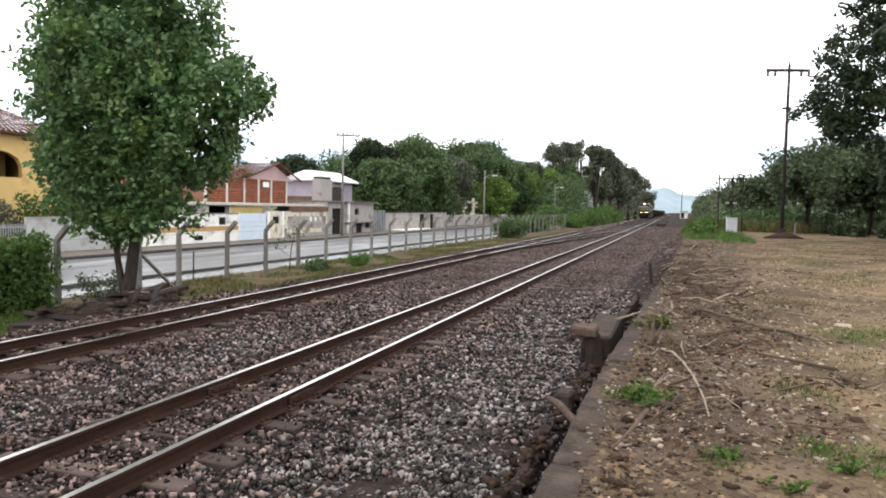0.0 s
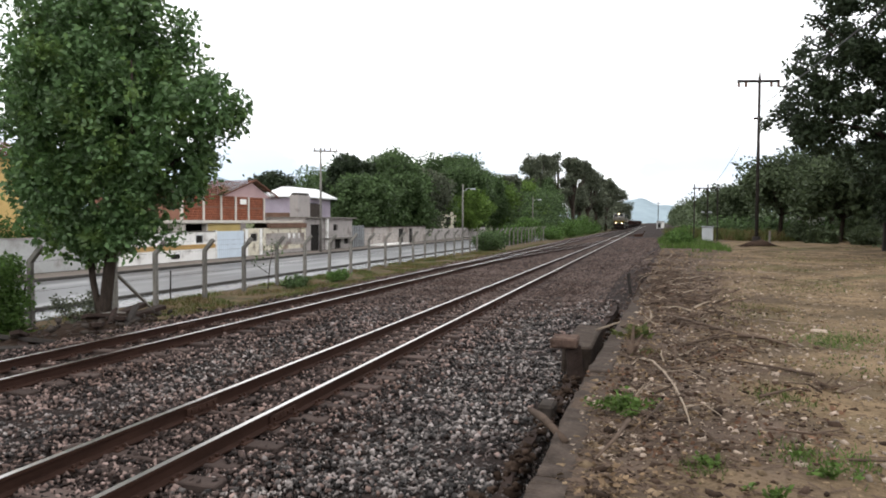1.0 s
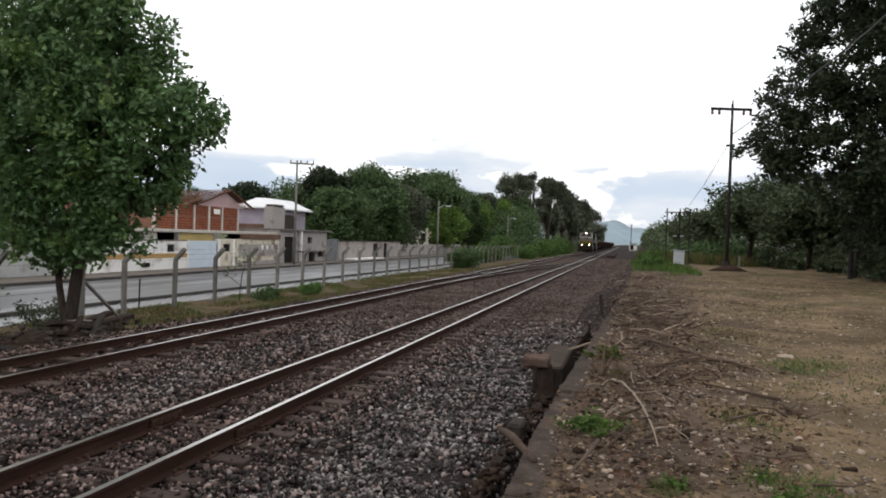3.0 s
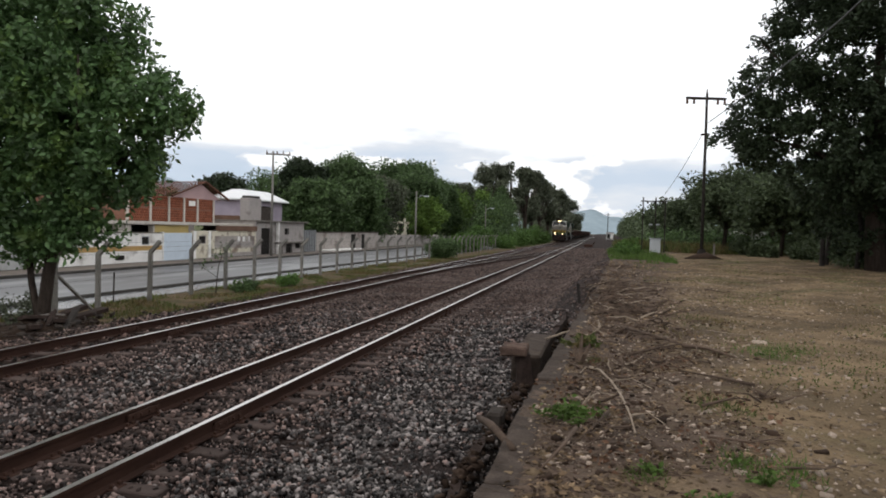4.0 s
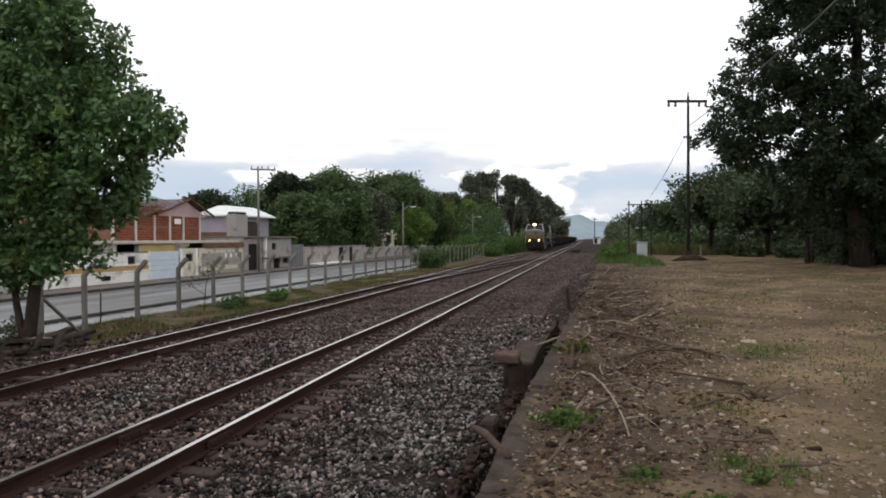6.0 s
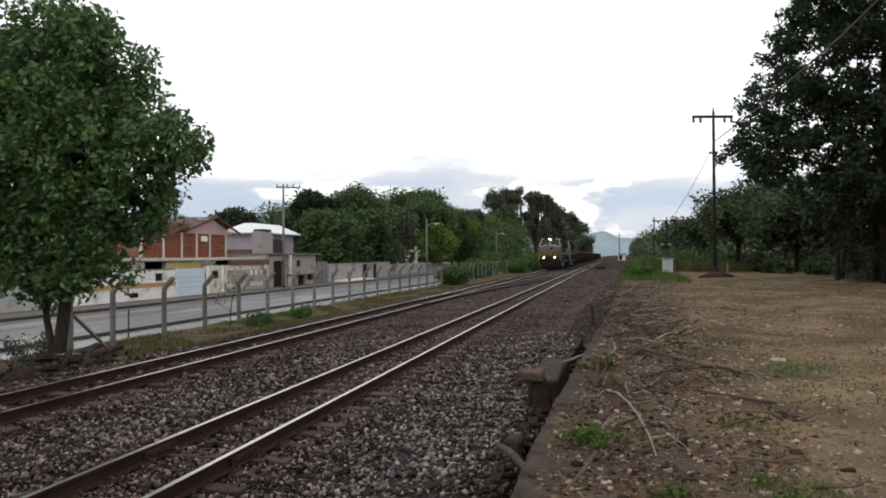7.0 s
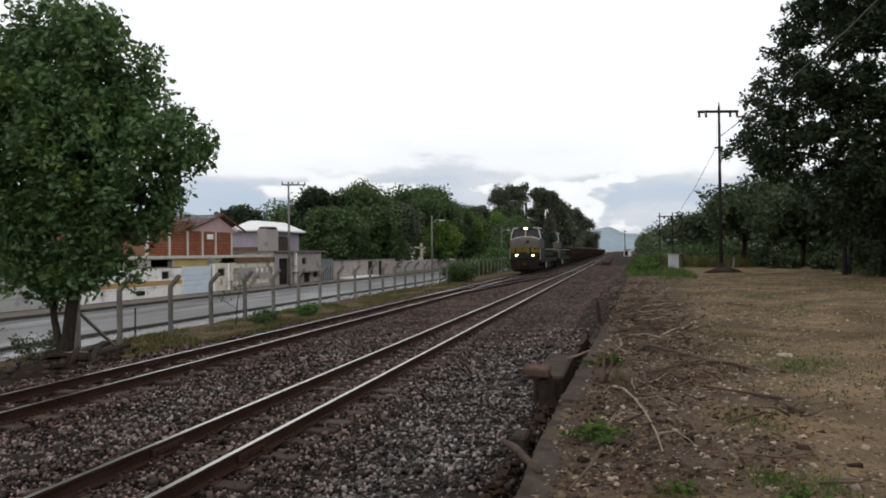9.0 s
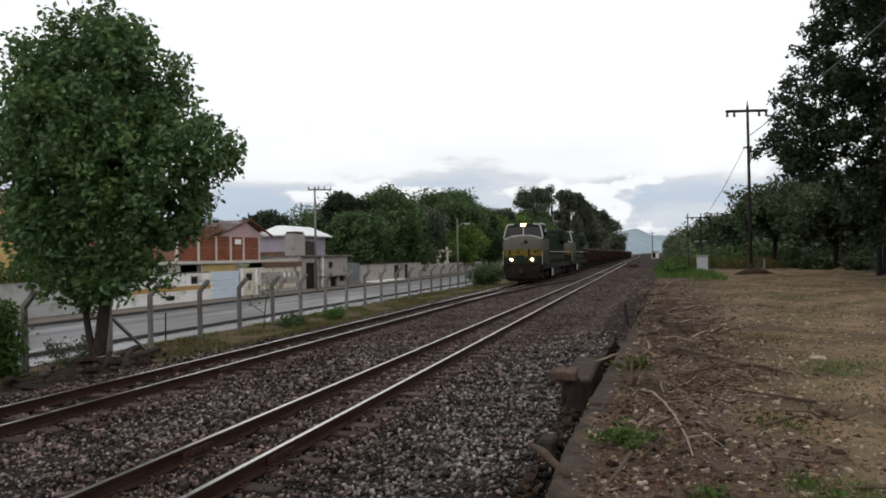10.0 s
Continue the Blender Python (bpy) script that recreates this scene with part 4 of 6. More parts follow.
part("upper_wall", boxes((bx - 0.2, bx, 48.0, 60.5, bz0, bz1), (bx - 8, bx - 0.2, 48.0, 48.2, bz0, bz1), (bx - 8, bx - 0.2, 60.3, 60.5, bz0, bz1), (bx - 8.2, bx - 8, 48.0, 60.5, bz0, bz1)), M["mortar"], hs)
vs, fs = [], []
rngb = random.Random(3)
for i in range(10):
    for j in range(41):
        y0 = 48.02 + j * 0.305 + (0.15 if i % 2 else 0)
        z0 = bz0 + 0.01 + i * 0.205
        y1, z1, d = min(y0 + 0.29, 60.48), z0 + 0.19, 0.012 + rngb.uniform(0, 0.012)
        if y1 - y0 < 0.05:
            continue
        k = len(vs)
        vs += [(bx + d, y0, z0), (bx + d, y1, z0), (bx + d, y1, z1), (bx + d, y0, z1), (bx, y0, z0), (bx, y1, z0), (bx, y1, z1), (bx, y0, z1)]
        fs += [(k, k + 1, k + 2, k + 3), (k + 4, k + 5, k + 1, k), (k + 3, k + 2, k + 6, k + 7), (k + 4, k, k + 3, k + 7), (k + 1, k + 5, k + 6, k + 2)]
tagged(soup("brick", np.array(vs) - np.array(base_of(hs)), np.array(fs), M["brick"], parent=hs), kind="stuff")
for yy in (48.1, 50.9, 53.4, 55.6, 57.7, 60.4):
    part("pillar", boxes((bx - 0.05, bx + 0.09, yy - 0.12, yy + 0.12, bz0, bz1 + 0.02)), M["palestone"], hs, "pale concrete pillar")
part("lintel", boxes((bx + 0.002, bx + 0.045, 48.0, 60.5, 3.16, 3.28)), M["mortar"], hs)
part("sign", boxes((bx + 0.05, bx + 0.08, 56.3, 57.3, 3.55, 4.0)), M["white"], hs, "small pale board")
ya, yb, yr, zr = 53.4, 62.2, 58.3, 5.75
part("gable", prism(bmesh.new(), [(ya + 0.5, 4.22), (yb - 0.4, 4.22), (yr, zr - 0.2)], "x", bx - 0.2, bx), M["pink"], hs, "pink plastered gable")
part("gable", prism(bmesh.new(), [(ya + 0.5, 4.22), (yb - 0.4, 4.22), (yr, zr - 0.2)], "x", bx - 12, bx - 11.8), M["pink"], hs)
tiles(hs, [(bx + 0.5, 51.4, 4.0), (bx - 12.5, 51.4, 4.0), (bx - 12.5, yr, zr), (bx + 0.5, yr, zr)], 16, 50, M["tile"])
tiles(hs, [(bx - 12.5, yb + 0.2, 4.3), (bx + 0.5, yb + 0.2, 4.3), (bx + 0.5, yr, zr), (bx - 12.5, yr, zr)], 12, 50, M["tile"])
part("bargeboard", tubes(([(bx + 0.45, ya - 0.2, 4.28), (bx + 0.45, yr, zr + 0.02), (bx + 0.45, yb + 0.2, 4.32)], 0.09), sides=4), M["browntile"], hs)

an = thing("roof_antenna", (-40, 60.5, 5.2), "thin television antenna over the tiled roof", "antenna")
part("mast", tubes(([(-40, 60.5, 4.6), (-40, 60.5, 8.6)], 0.03), sides=5), M["greymetal"], an)
for k in range(4):
    part("element", tubes(([(-40, 60.0 - 0.1 * k, 7.6 + 0.28 * k), (-40, 61.0 + 0.1 * k, 7.6 + 0.28 * k)], 0.015), sides=4), M["greymetal"], an)

# cream shop front below
sh = thing("shop_front", (WX, 59, -0.9), "peeling cream shop front with faded paintwork", "shop")
holes = [(54.1, 55.2, 0.35, 1.05)]
part("wall", wall_x(WX - 0.25, WX, 53.2, 64.2, -0.9, 1.45, holes), M["cream"], sh)
fill_hole(sh, "window", WX - 0.05, holes[0], M["dark"], "", M["render"])
part("fascia", boxes((WX - 0.25, WX + 0.12, 57.2, 64.2, 1.45, 1.9)), M["brown"], sh, "rust-stained brown fascia")
part("pilaster", boxes((WX + 0.002, WX + 0.08, 53.2, 53.6, -0.9, 1.45)), M["white"], sh)
part("pilaster", boxes((WX + 0.002, WX + 0.08, 55.5, 55.9, -0.9, 1.45)), M["white"], sh)
# worn lettering, no longer to be read
part("panel", boxes((WX + 0.004, WX + 0.014, 56.6, 63.9, -0.1, 1.0)), M["dullwall"], sh, "pale worn painted panel")
rngl = random.Random(15)
yy = 57.0
while yy < 63.2:
    wd = rngl.uniform(0.25, 0.7)
    part("worn_lettering", boxes((WX + 0.016, WX + 0.024, yy, yy + wd, 0.12 + rngl.uniform(-0.04, 0.04), 0.42 + rngl.uniform(-0.06, 0.1))), M["render"], sh)
    yy += wd + rngl.uniform(0.1, 0.35)
for yy in (60.6, 61.5, 62.5):
    part("pale_stain", boxes((WX + 0.016, WX + 0.024, yy, yy + 0.45, 0.5, 0.95)), M["white"], sh)
part("plinth", boxes((WX + 0.002, WX + 0.06, 55.9, 64.2, -0.9, -0.5)), M["render"], sh)

# water-tank tower
tk = thing("tank_tower", (-36.5, 70.5, -0.9), "narrow bare plaster tower for a water tank", "tower")
part("shaft", boxes((-37, -36, 69.2, 72.0, -0.9, 4.85), bevel=0.03), M["render"], tk)
part("cap", boxes((-37.1, -35.9, 69.6, 71.6, 4.853, 5.1), bevel=0.1), M["kerb"], tk)
part("side_wall", boxes((-36.9, -36.1, 72.003, 74.5, -0.9, 4.0)), M["darkconc"], tk)

# lilac house with a white hipped roof
lh = thing("lilac_house", (-44, 83, -0.9), "lilac house with a white hipped sheet roof", "house")
holes = [(80.3, 81.3, 2.6, 4.2), (82.5, 86.5, 1.8, 4.4)]
part("wall", wall_x(-42.3, -42.0, 79.6, 90.0, -0.9, 5.0, holes), M["lilac"], lh)
part("wall", boxes((-46, -42.3, 79.6, 79.9, -0.9, 5.0), (-46, -42.3, 89.7, 90.0, -0.9, 5.0), (-46.3, -46, 79.6, 90.0, -0.9, 5.0)), M["lilac"], lh)
fill_hole(lh, "window", -42.15, holes[0], M["glass"], "", M["white"])
fill_hole(lh, "veranda", -42.25, holes[1], M["dark"], "dark open veranda")
bm = bmesh.new()
lo = [bm.verts.new(p) for p in ((-41.2, 79, 5.0), (-41.2, 90.5, 5.0), (-46.5, 90.5, 5.0), (-46.5, 79, 5.0))]
lo2 = [bm.verts.new(p) for p in ((-41.2, 79, 5.16), (-41.2, 90.5, 5.16), (-46.5, 90.5, 5.16), (-46.5, 79, 5.16))]
hi = [bm.verts.new(p) for p in ((-43.3, 81, 6.35), (-43.3, 88.5, 6.35), (-44.4, 88.5, 6.35), (-44.4, 81, 6.35))]
bm.faces.new(lo[::-1])
bm.faces.new(hi)
for k in range(4):
    bm.faces.new((lo[k], lo[(k + 1) % 4], lo2[(k + 1) % 4], lo2[k]))
    bm.faces.new((lo2[k], lo2[(k + 1) % 4], hi[(k + 1) % 4], hi[k]))
part("roof", bm, M["whiteroof"], lh, "white hipped roof")
part("annex", boxes((-41.9, -38.5, 71.8, 80.0, -0.9, 3.0)), M["brown"], lh, "low brown annex")

# grey unfinished building
gb = thing("grey_building", (WX, 70.5, -0.9), "small bare grey two-storey building, unfinished", "building")
holes = [(65.3, 67.4, -0.85, 1.75), (70.6, 71.7, 1.1, 1.75), (69.3, 70.3, -0.85, 0.15), (71.0, 72.6, -0.85, 0.15), (73.4, 74.8, -0.4, 0.2)]
part("wall", wall_x(WX - 0.25, WX, 64.25, 75.6, -0.9, 2.35, holes), M["render"], gb)
part("wall", boxes((-38, WX - 0.25, 75.35, 75.6, -0.9, 2.35), (-38, WX - 0.25, 64.25, 64.5, -0.9, 2.35), (-38.25, -38, 64.25, 75.6, -0.9, 2.35)), M["render"], gb)
for h, nm in zip(holes, ("doorway", "window", "doorway", "doorway", "window")):
    fill_hole(gb, nm, WX - 0.15, h, M["dark"])
part("ledge", boxes((WX + 0.002, WX + 0.5, 68.2, 75.6, 0.2, 0.34)), M["concrete"], gb, "pale concrete ledge")
part("roof_slab", boxes((-38.4, WX + 0.35, 64.2, 76.2, 2.353, 2.5), bevel=0.02), M["concrete"], gb)
part("column", boxes((WX + 0.1, WX + 0.35, 68.4, 68.65, -0.85, 2.35)), M["white"], gb)

mg = thing("metal_gate", (WX, 77.3, -0.9), "tall grey metal gate, closed", "gate")
part("leaf", boxes((WX - 0.1, WX - 0.04, 75.7, 79.2, -0.85, 1.6)), M["greymetal"], mg)
for k in range(7):
    part("bar", boxes((WX - 0.04, WX, 75.8 + k * 0.5, 75.88 + k * 0.5, -0.85, 1.6)), M["locodark"], mg)

w2 = thing("street_wall", (WX, 90, -0.9), "long stained whitewashed street wall with doorways", "wall")
holes = [(91.2, 93.2, -0.85, 1.1), (95.5, 97.0, -0.85, 1.1)]
part("wall", wall_x(WX - 0.25, WX, 79.4, 103.0, -0.9, 1.32, holes), M["dullwall"], w2)
for h in holes:
    fill_hole(w2, "doorway", WX - 0.1, h, M["dark"])
part("coping", boxes((WX - 0.3, WX + 0.1, 79.4, 103.0, 1.323, 1.42)), M["darkconc"], w2)
part("step", boxes((WX + 0.02, WX + 1.6, 80.5, 91.0, -0.85, -0.7), bevel=0.02), M["white"], w2, "pale raised step")

# ruined building further on
ru = thing("ruined_house", (-36, 128, -0.9), "roofless ruined plaster house", "house")
holes = [(126, 129.5, 1.2, 2.9), (131.5, 134, -0.8, 2.0)]
part("wall", wall_x(-36.3, -36, 118, 136, -0.9, 3.3, holes), M["cream"], ru)
for b in ((-36.3, -36, 120.5, 123.5, 3.303, 4.2), (-36.3, -36, 129.8, 131, 3.303, 3.9), (-44, -36.3, 118, 118.3, -0.9, 2.6)):
    part("broken_wall", boxes(b), M["cream"], ru)
for h in holes:
    fill_hole(ru, "opening", -36.2, h, M["dark"])
part("low_wall", boxes((-34.3, -34, 104, 150, -0.9, 0.9)), M["render"], ru)

# yellow house with an arched balcony
yh = thing("yellow_house", (-38, 32, -0.9), "two-storey yellow house with an arched balcony and brown tiled roof", "house")
part("wall", wall_x(-38.3, -38, 20, 36.9, -0.9, 5.9, [(30.2, 34.25, 3.35, 4.95)]), M["yellow"], yh)
bm = bmesh.new()
prism(bm, [(34.25, 4.05), (34.25, 4.95), (32.3, 4.95), (33.3, 4.83), (33.95, 4.5)], "x", -38.3, -38.002)
prism(bm, [(30.2, 4.05), (30.2, 4.95), (32.3, 4.95), (31.2, 4.83), (30.5, 4.5)], "x", -38.3, -38.002)
part("arch", bm, M["yellow"], yh)
part("balcony_back", boxes((-40.5, -40.2, 29.5, 35, 3.2, 5.2)), M["tan"], yh)
part("balcony_floor", boxes((-40.2, -38.3, 29.5, 35, 3.2, 3.34)), M["concrete"], yh)
part("wall", boxes((-48, -38.3, 36.6, 36.9, -0.9, 5.9), (-48, -38.3, 20, 20.3, -0.9, 5.9), (-48.3, -48, 20, 36.9, -0.9, 5.9)), M["yellow"], yh)
part("eave", boxes((-48.5, -37.4, 19.5, 37.4, 5.903, 6.05)), M["browntile"], yh)
tiles(yh, [(-37.3, 19.4, 6.05), (-37.3, 37.6, 6.05), (-43, 35.5, 8.3), (-43, 21.5, 8.3)], 12, 40, M["browntile"])
tiles(yh, [(-37.3, 37.6, 6.05), (-48.6, 37.6, 6.05), (-43, 35.5, 8.3), (-43, 35.5, 8.3)], 8, 20, M["browntile"])
part("drainpipe", tubes(([(-37.9, 36.5, 1.5), (-37.9, 36.5, 5.6)], 0.2)), M["white"], yh, "white pipe")
bush("bush", (-35.6, 34.3, -0.6), (1.3, 2.4, 1.6), 130, 0.22, M["leaflight"], "yellow-green shrub behind the wall", 41)
bush("bush", (-35.4, 30.2, -0.6), (1.0, 1.4, 1.3), 70, 0.2, M["leafolive"], "olive shrub behind the wall", 42)
w3 = thing("street_wall", (-33, 33, -0.9), "plain pale grey street wall", "wall")
part("wall", boxes((-33.2, -33, 30.0, 36.45, -0.9, 1.06)), M["palegrey"], w3)
part("coping", boxes((-33.25, -32.95, 30.0, 36.45, 1.063, 1.12)), M["render"], w3)
bg = thing("bar_gate", (-33, 27, -0.9), "grey iron bar gate", "gate")
part("rail", boxes((-33.06, -33, 24, 29.95, 0.55, 0.62), (-33.06, -33, 24, 29.95, -0.7, -0.63)), M["greymetal"], bg)
for k in range(40):
    part("bar", boxes((-33.05, -33.01, 24.05 + k * 0.15, 24.09 + k * 0.15, -0.85, 0.75)), M["greymetal"], bg)
bk = thing("back_wall", (-44, 44, -0.9), "plain plaster wall behind the street", "wall")
part("wall", boxes((-44.2, -44, 37.0, 72, -0.9, 2.2)), M["render"], bk)


# ---- trees and distance on the left ----
def simple_tree(name, label, x, y, z0, h, r, leafmat, seed, leaf=0.5, clumps=260, per=26, group="trees behind the houses", tall=False, lowest=-0.9):
    rng = np.random.default_rng(seed)
    zc = z0 + h * (0.54 if not tall else 0.6)
    blobs = []
    for k in range(17):
        a, up = rng.uniform(0, 6.28), 1 - (1 - lowest) * rng.random() ** 1.4
        q = rng.uniform(0.2, 0.75) * r * math.sqrt(max(0.05, 1 - 0.8 * up * up))
        rb = r * (rng.uniform(0.38, 0.6) if not tall else rng.uniform(0.16, 0.38))
        blobs.append(((x + q * math.cos(a), y + q * math.sin(a), zc + up * h * (0.32 if not tall else 0.34)), (rb, rb, min(0.8 * rb, 0.22 * h))))
    trunk = [([(x, y, z0), (x + 0.2, y, z0 + h * 0.35), (x, y, z0 + h * 0.8)], [0.03 * h, 0.022 * h, 0.006 * h])]
    limbs = [([(x + 0.1, y, z0 + h * 0.3), (b[0][0], b[0][1], b[0][2])], [0.013 * h, 0.004 * h]) for b in blobs]
    return tree(name, label, trunk, limbs, blobs, clumps, per, leaf, 0.085 * r, leafmat, group, seed, inner=0.25)


for k, (x, y, h, r, m, lb) in enumerate((
        (-46.5, 108, 13.2, 4.8, "leafdark", "rounded dark green mango tree"),
        (-40, 96, 8.2, 5.0, "leafmid", "bushy green tree behind the wall"),
        (-44, 116, 12.8, 8.5, "leafmid", "broad green tree behind the houses"),
        (-37, 108, 9.0, 5.0, "leafmid", "bushy green tree behind the wall"),
        (-38, 121, 10.5, 6.0, "leafolive", "olive-green tree behind the ruin"),
        (-48, 134, 13.8, 9.0, "leafmid", "large green tree behind the houses"),
        (-39, 146, 12.8, 8.0, "leafmid", "large full green tree"),
        (-46, 163, 16.5, 9.0, "leafmid", "tall green tree behind the road"),
        (-35.5, 184, 14.5, 3.6, "leafolive", "narrow olive-green tree beside the road"),
        (-37, 160, 12.0, 6.5, "leafmid", "green tree beside the road"),
        (-36, 138, 9.5, 5.5, "leafbright", "bright green tree beside the road"),
        (-36, 168, 11.0, 6.5, "leafbright", "bright green tree beside the road"),
        (-36, 200, 13.0, 7.5, "leafbright", "light green tree beside the road"),
        (-36, 236, 15.0, 8.0, "leafmid", "green tree beside the road"),
        (-56, 100, 9.2, 5.0, "leafdark", "dark tree behind the lilac house"),
        (-60, 90, 6.6, 4.6, "leafmid", "green tree behind the lilac house"),
        (-60, 130, 12.5, 8.0, "leafmid", "green tree far behind the houses"),
        (-64, 62, 6.2, 5.0, "leafmid", "green tree behind the brick house"))):
    simple_tree("tree", lb, x, y, -1.0, h * 1.1, r, M[m], 100 + k, leaf=0.42 + 0.0013 * y, clumps=620, per=36)
for k, (x, y, h, r) in enumerate(((-36, 226, 24, 6.0), (-36, 238, 27, 6.5), (-36, 252, 25, 6.5), (-36, 285, 31, 7.5), (-17.6, 166, 17.5, 4), (-17.5, 180, 18, 4.2), (-16.5, 192, 17, 4.5), (-16, 215, 17, 4.5), (-15, 245, 17, 5), (-14.5, 280, 17, 6), (-14.5, 330, 17, 7))):
    simple_tree("eucalyptus", "tall thin dark eucalyptus beside the line", x, y, -1.0, h, r, M["leafolive"], 140 + k, leaf=0.6, clumps=260, group="eucalyptus row", tall=True)

rngw = np.random.default_rng(9)


def woods(name, label, pts, leafmat, size, per, seed):
    rng = np.random.default_rng(seed)
    v, f = leaves(pts, size * 1.1, per, size, rng)
    return tagged(soup(name, v, f, leafmat), label, "woods", kind="stuff")


n = 2600
yy = rngw.uniform(230, 620, n)
xx = -13.5 - np.abs(rngw.normal(0, 9, n)) - (yy - 230) * 0.01
woods("far_woods", "dark far woods beside the line", np.stack([xx, yy, rngw.random(n) ** 0.8 * (11 + 3 * np.sin(yy * 0.11))], 1), M["leafolive"], 0.9, 12, 1)
n = 2400
yy = rngw.uniform(75, 620, n)
xx = edge(np.full(n, 60)) + 4.5 + (yy - 75) * 0.012 + np.abs(rngw.normal(0, 8, n))
top = 4.4 + 1.2 * np.sin(yy * 0.13) + 3.5 * smooth_step(100, 260, yy)
woods("far_woods", "dark green far woods on the platform side", np.stack([xx, yy, 0.4 + rngw.random(n) ** 0.8 * top], 1), M["leafdusk"], 0.7, 14, 2)

n = 1500
yy = rngw.uniform(98, 240, n)
xx = -34.5 - 26 * rngw.random(n) + (yy > 155) * 12
woods("back_woods", "dense green undergrowth behind the houses", np.stack([xx, yy, -0.8 + rngw.random(n) * (7 + 0.02 * yy)], 1), M["leafmid"], 0.55, 26, 3)
n = 900
xx, yy = rngw.uniform(13.5, 32, n), rngw.uniform(44, 62, n)
woods("back_woods", "dense dark undergrowth behind the yard", np.stack([xx, yy, 0.6 + rngw.random(n) * (2.6 + 0.32 * (xx - 13.5))], 1), M["leafdusk"], 0.35, 30, 4)
n = 500
xx, yy = rngw.uniform(4.5, 18, n), rngw.uniform(64, 82, n)
woods("back_woods", "green undergrowth beyond the yard", np.stack([xx, yy, 0.5 + rngw.random(n) * 1.5], 1), M["leafmid"], 0.4, 30, 5)
n = 260
xx, yy = rngw.uniform(11.5, 26, n), rngw.uniform(38.5, 44, n)
woods("back_woods", "dark shrubs at the yard's edge", np.stack([xx, yy, 0.6 + rngw.random(n) * (0.9 + 0.2 * (xx - 11))], 1), M["leafdusk"], 0.25, 36, 6)

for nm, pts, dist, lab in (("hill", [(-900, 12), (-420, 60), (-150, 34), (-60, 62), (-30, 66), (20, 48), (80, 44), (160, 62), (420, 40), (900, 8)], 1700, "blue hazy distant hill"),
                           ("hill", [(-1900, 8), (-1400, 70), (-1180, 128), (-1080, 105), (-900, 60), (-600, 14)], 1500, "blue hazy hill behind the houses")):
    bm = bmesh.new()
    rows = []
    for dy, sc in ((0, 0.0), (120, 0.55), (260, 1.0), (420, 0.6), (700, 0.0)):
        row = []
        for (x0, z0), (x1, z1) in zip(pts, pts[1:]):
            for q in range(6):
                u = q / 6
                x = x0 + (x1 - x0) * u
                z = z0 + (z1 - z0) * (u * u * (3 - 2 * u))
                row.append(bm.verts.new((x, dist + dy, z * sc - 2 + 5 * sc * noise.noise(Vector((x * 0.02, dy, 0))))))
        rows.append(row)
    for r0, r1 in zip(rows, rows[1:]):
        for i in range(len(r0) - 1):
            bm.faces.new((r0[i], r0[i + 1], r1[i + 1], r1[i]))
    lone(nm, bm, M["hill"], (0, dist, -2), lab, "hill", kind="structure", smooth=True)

# ---- platform side, far things ----
t, za = utility_pole(5.62, 44.0, 0.8, 10.3, ((4.45, 43.75), (6.7, 44.3)), "tall dark pole with a crossarm and insulators", r=0.105, concrete=False)
for q in (0.03, 0.2, 0.8, 0.97):
    xx, yy = 4.45 + 2.25 * q, 43.75 + 0.55 * q
    part("insulator", tubes(([(xx, yy, za - 0.32), (xx, yy, za - 0.05)], [0.085, 0.06]), sides=7), M["insul"], t)
part("insulator", tubes(([(5.62, 44, 10.25), (5.62, 44, 10.55)], [0.05, 0.03])), M["insul"], t)
part("bracket", boxes((5.35, 5.62, 43.95, 44.05, 7.9, 8.0)), M["iron"], t)
part("collar", tubes(([(5.62, 44, 0.75), (5.62, 44, 1.35)], [0.3, 0.2]), sides=9), M["darkwood"], t)
bm = bmesh.new()
bmesh.ops.create_cone(bm, cap_ends=True, segments=18, radius1=1.1, radius2=0.25, depth=0.36)
for v in bm.verts:
    v.co += Vector((5.7, 44.0, 0.95)) + 0.08 * noise.noise_vector(v.co * 3)
lone("soil_mound", bm, M["clod"], (5.7, 44, 0.75), "low soil mound at the pole's foot", "soil mound", smooth=True)
cb = thing("overhead_cable", (5.5, 44, 8.0), "thin overhead cable slung from the dark pole", "cable")
part("span", tubes(([(5.45, 43.9, 8.0), (4.6, 47.5, 6.0), (4.1, 52.0, 4.9)], 0.014), sides=4), M["wire"], cb)
part("span", tubes(([(5.62, 44.0, 8.55), (5.55, 38, 8.2), (5.3, 28, 7.55), (5.06, 18, 7.05), (4.6, 0, 6.7), (4.2, -16, 6.9)], 0.022), sides=4), M["wire"], cb)

sg = thing("signal_frame", (3.6, 55, 0.7), "dark signal frame of three posts with a crossbar", "signal frame")
for x in (2.85, 3.75, 4.42):
    part("post", tubes(([(x, 55, 0.5), (x, 55, 4.85)], 0.045), sides=7), M["darkwood"], sg)
part("crossbar", boxes((2.7, 4.6, 54.96, 55.04, 4.52, 4.6)), M["darkwood"], sg)
for x in (3.1, 3.6, 4.2):
    part("insulator", boxes((x, x + 0.12, 54.9, 55.05, 4.38, 4.52), bevel=0.02), M["locodark"], sg)
part("plate", boxes((3.3, 3.55, 54.88, 54.93, 2.8, 2.9)), M["greymetal"], sg, "small pale plate")
part("plate", boxes((3.8, 4.05, 54.88, 54.93, 2.8, 2.9)), M["greymetal"], sg)
ct = thing("trackside_cabinet", (3.75, 54.4, 0.75), "white-painted trackside equipment cabinet", "cabinet")
part("body", boxes((3.38, 4.1, 54.2, 54.7, 0.75, 1.78), bevel=0.03), M["cabinet"], ct)
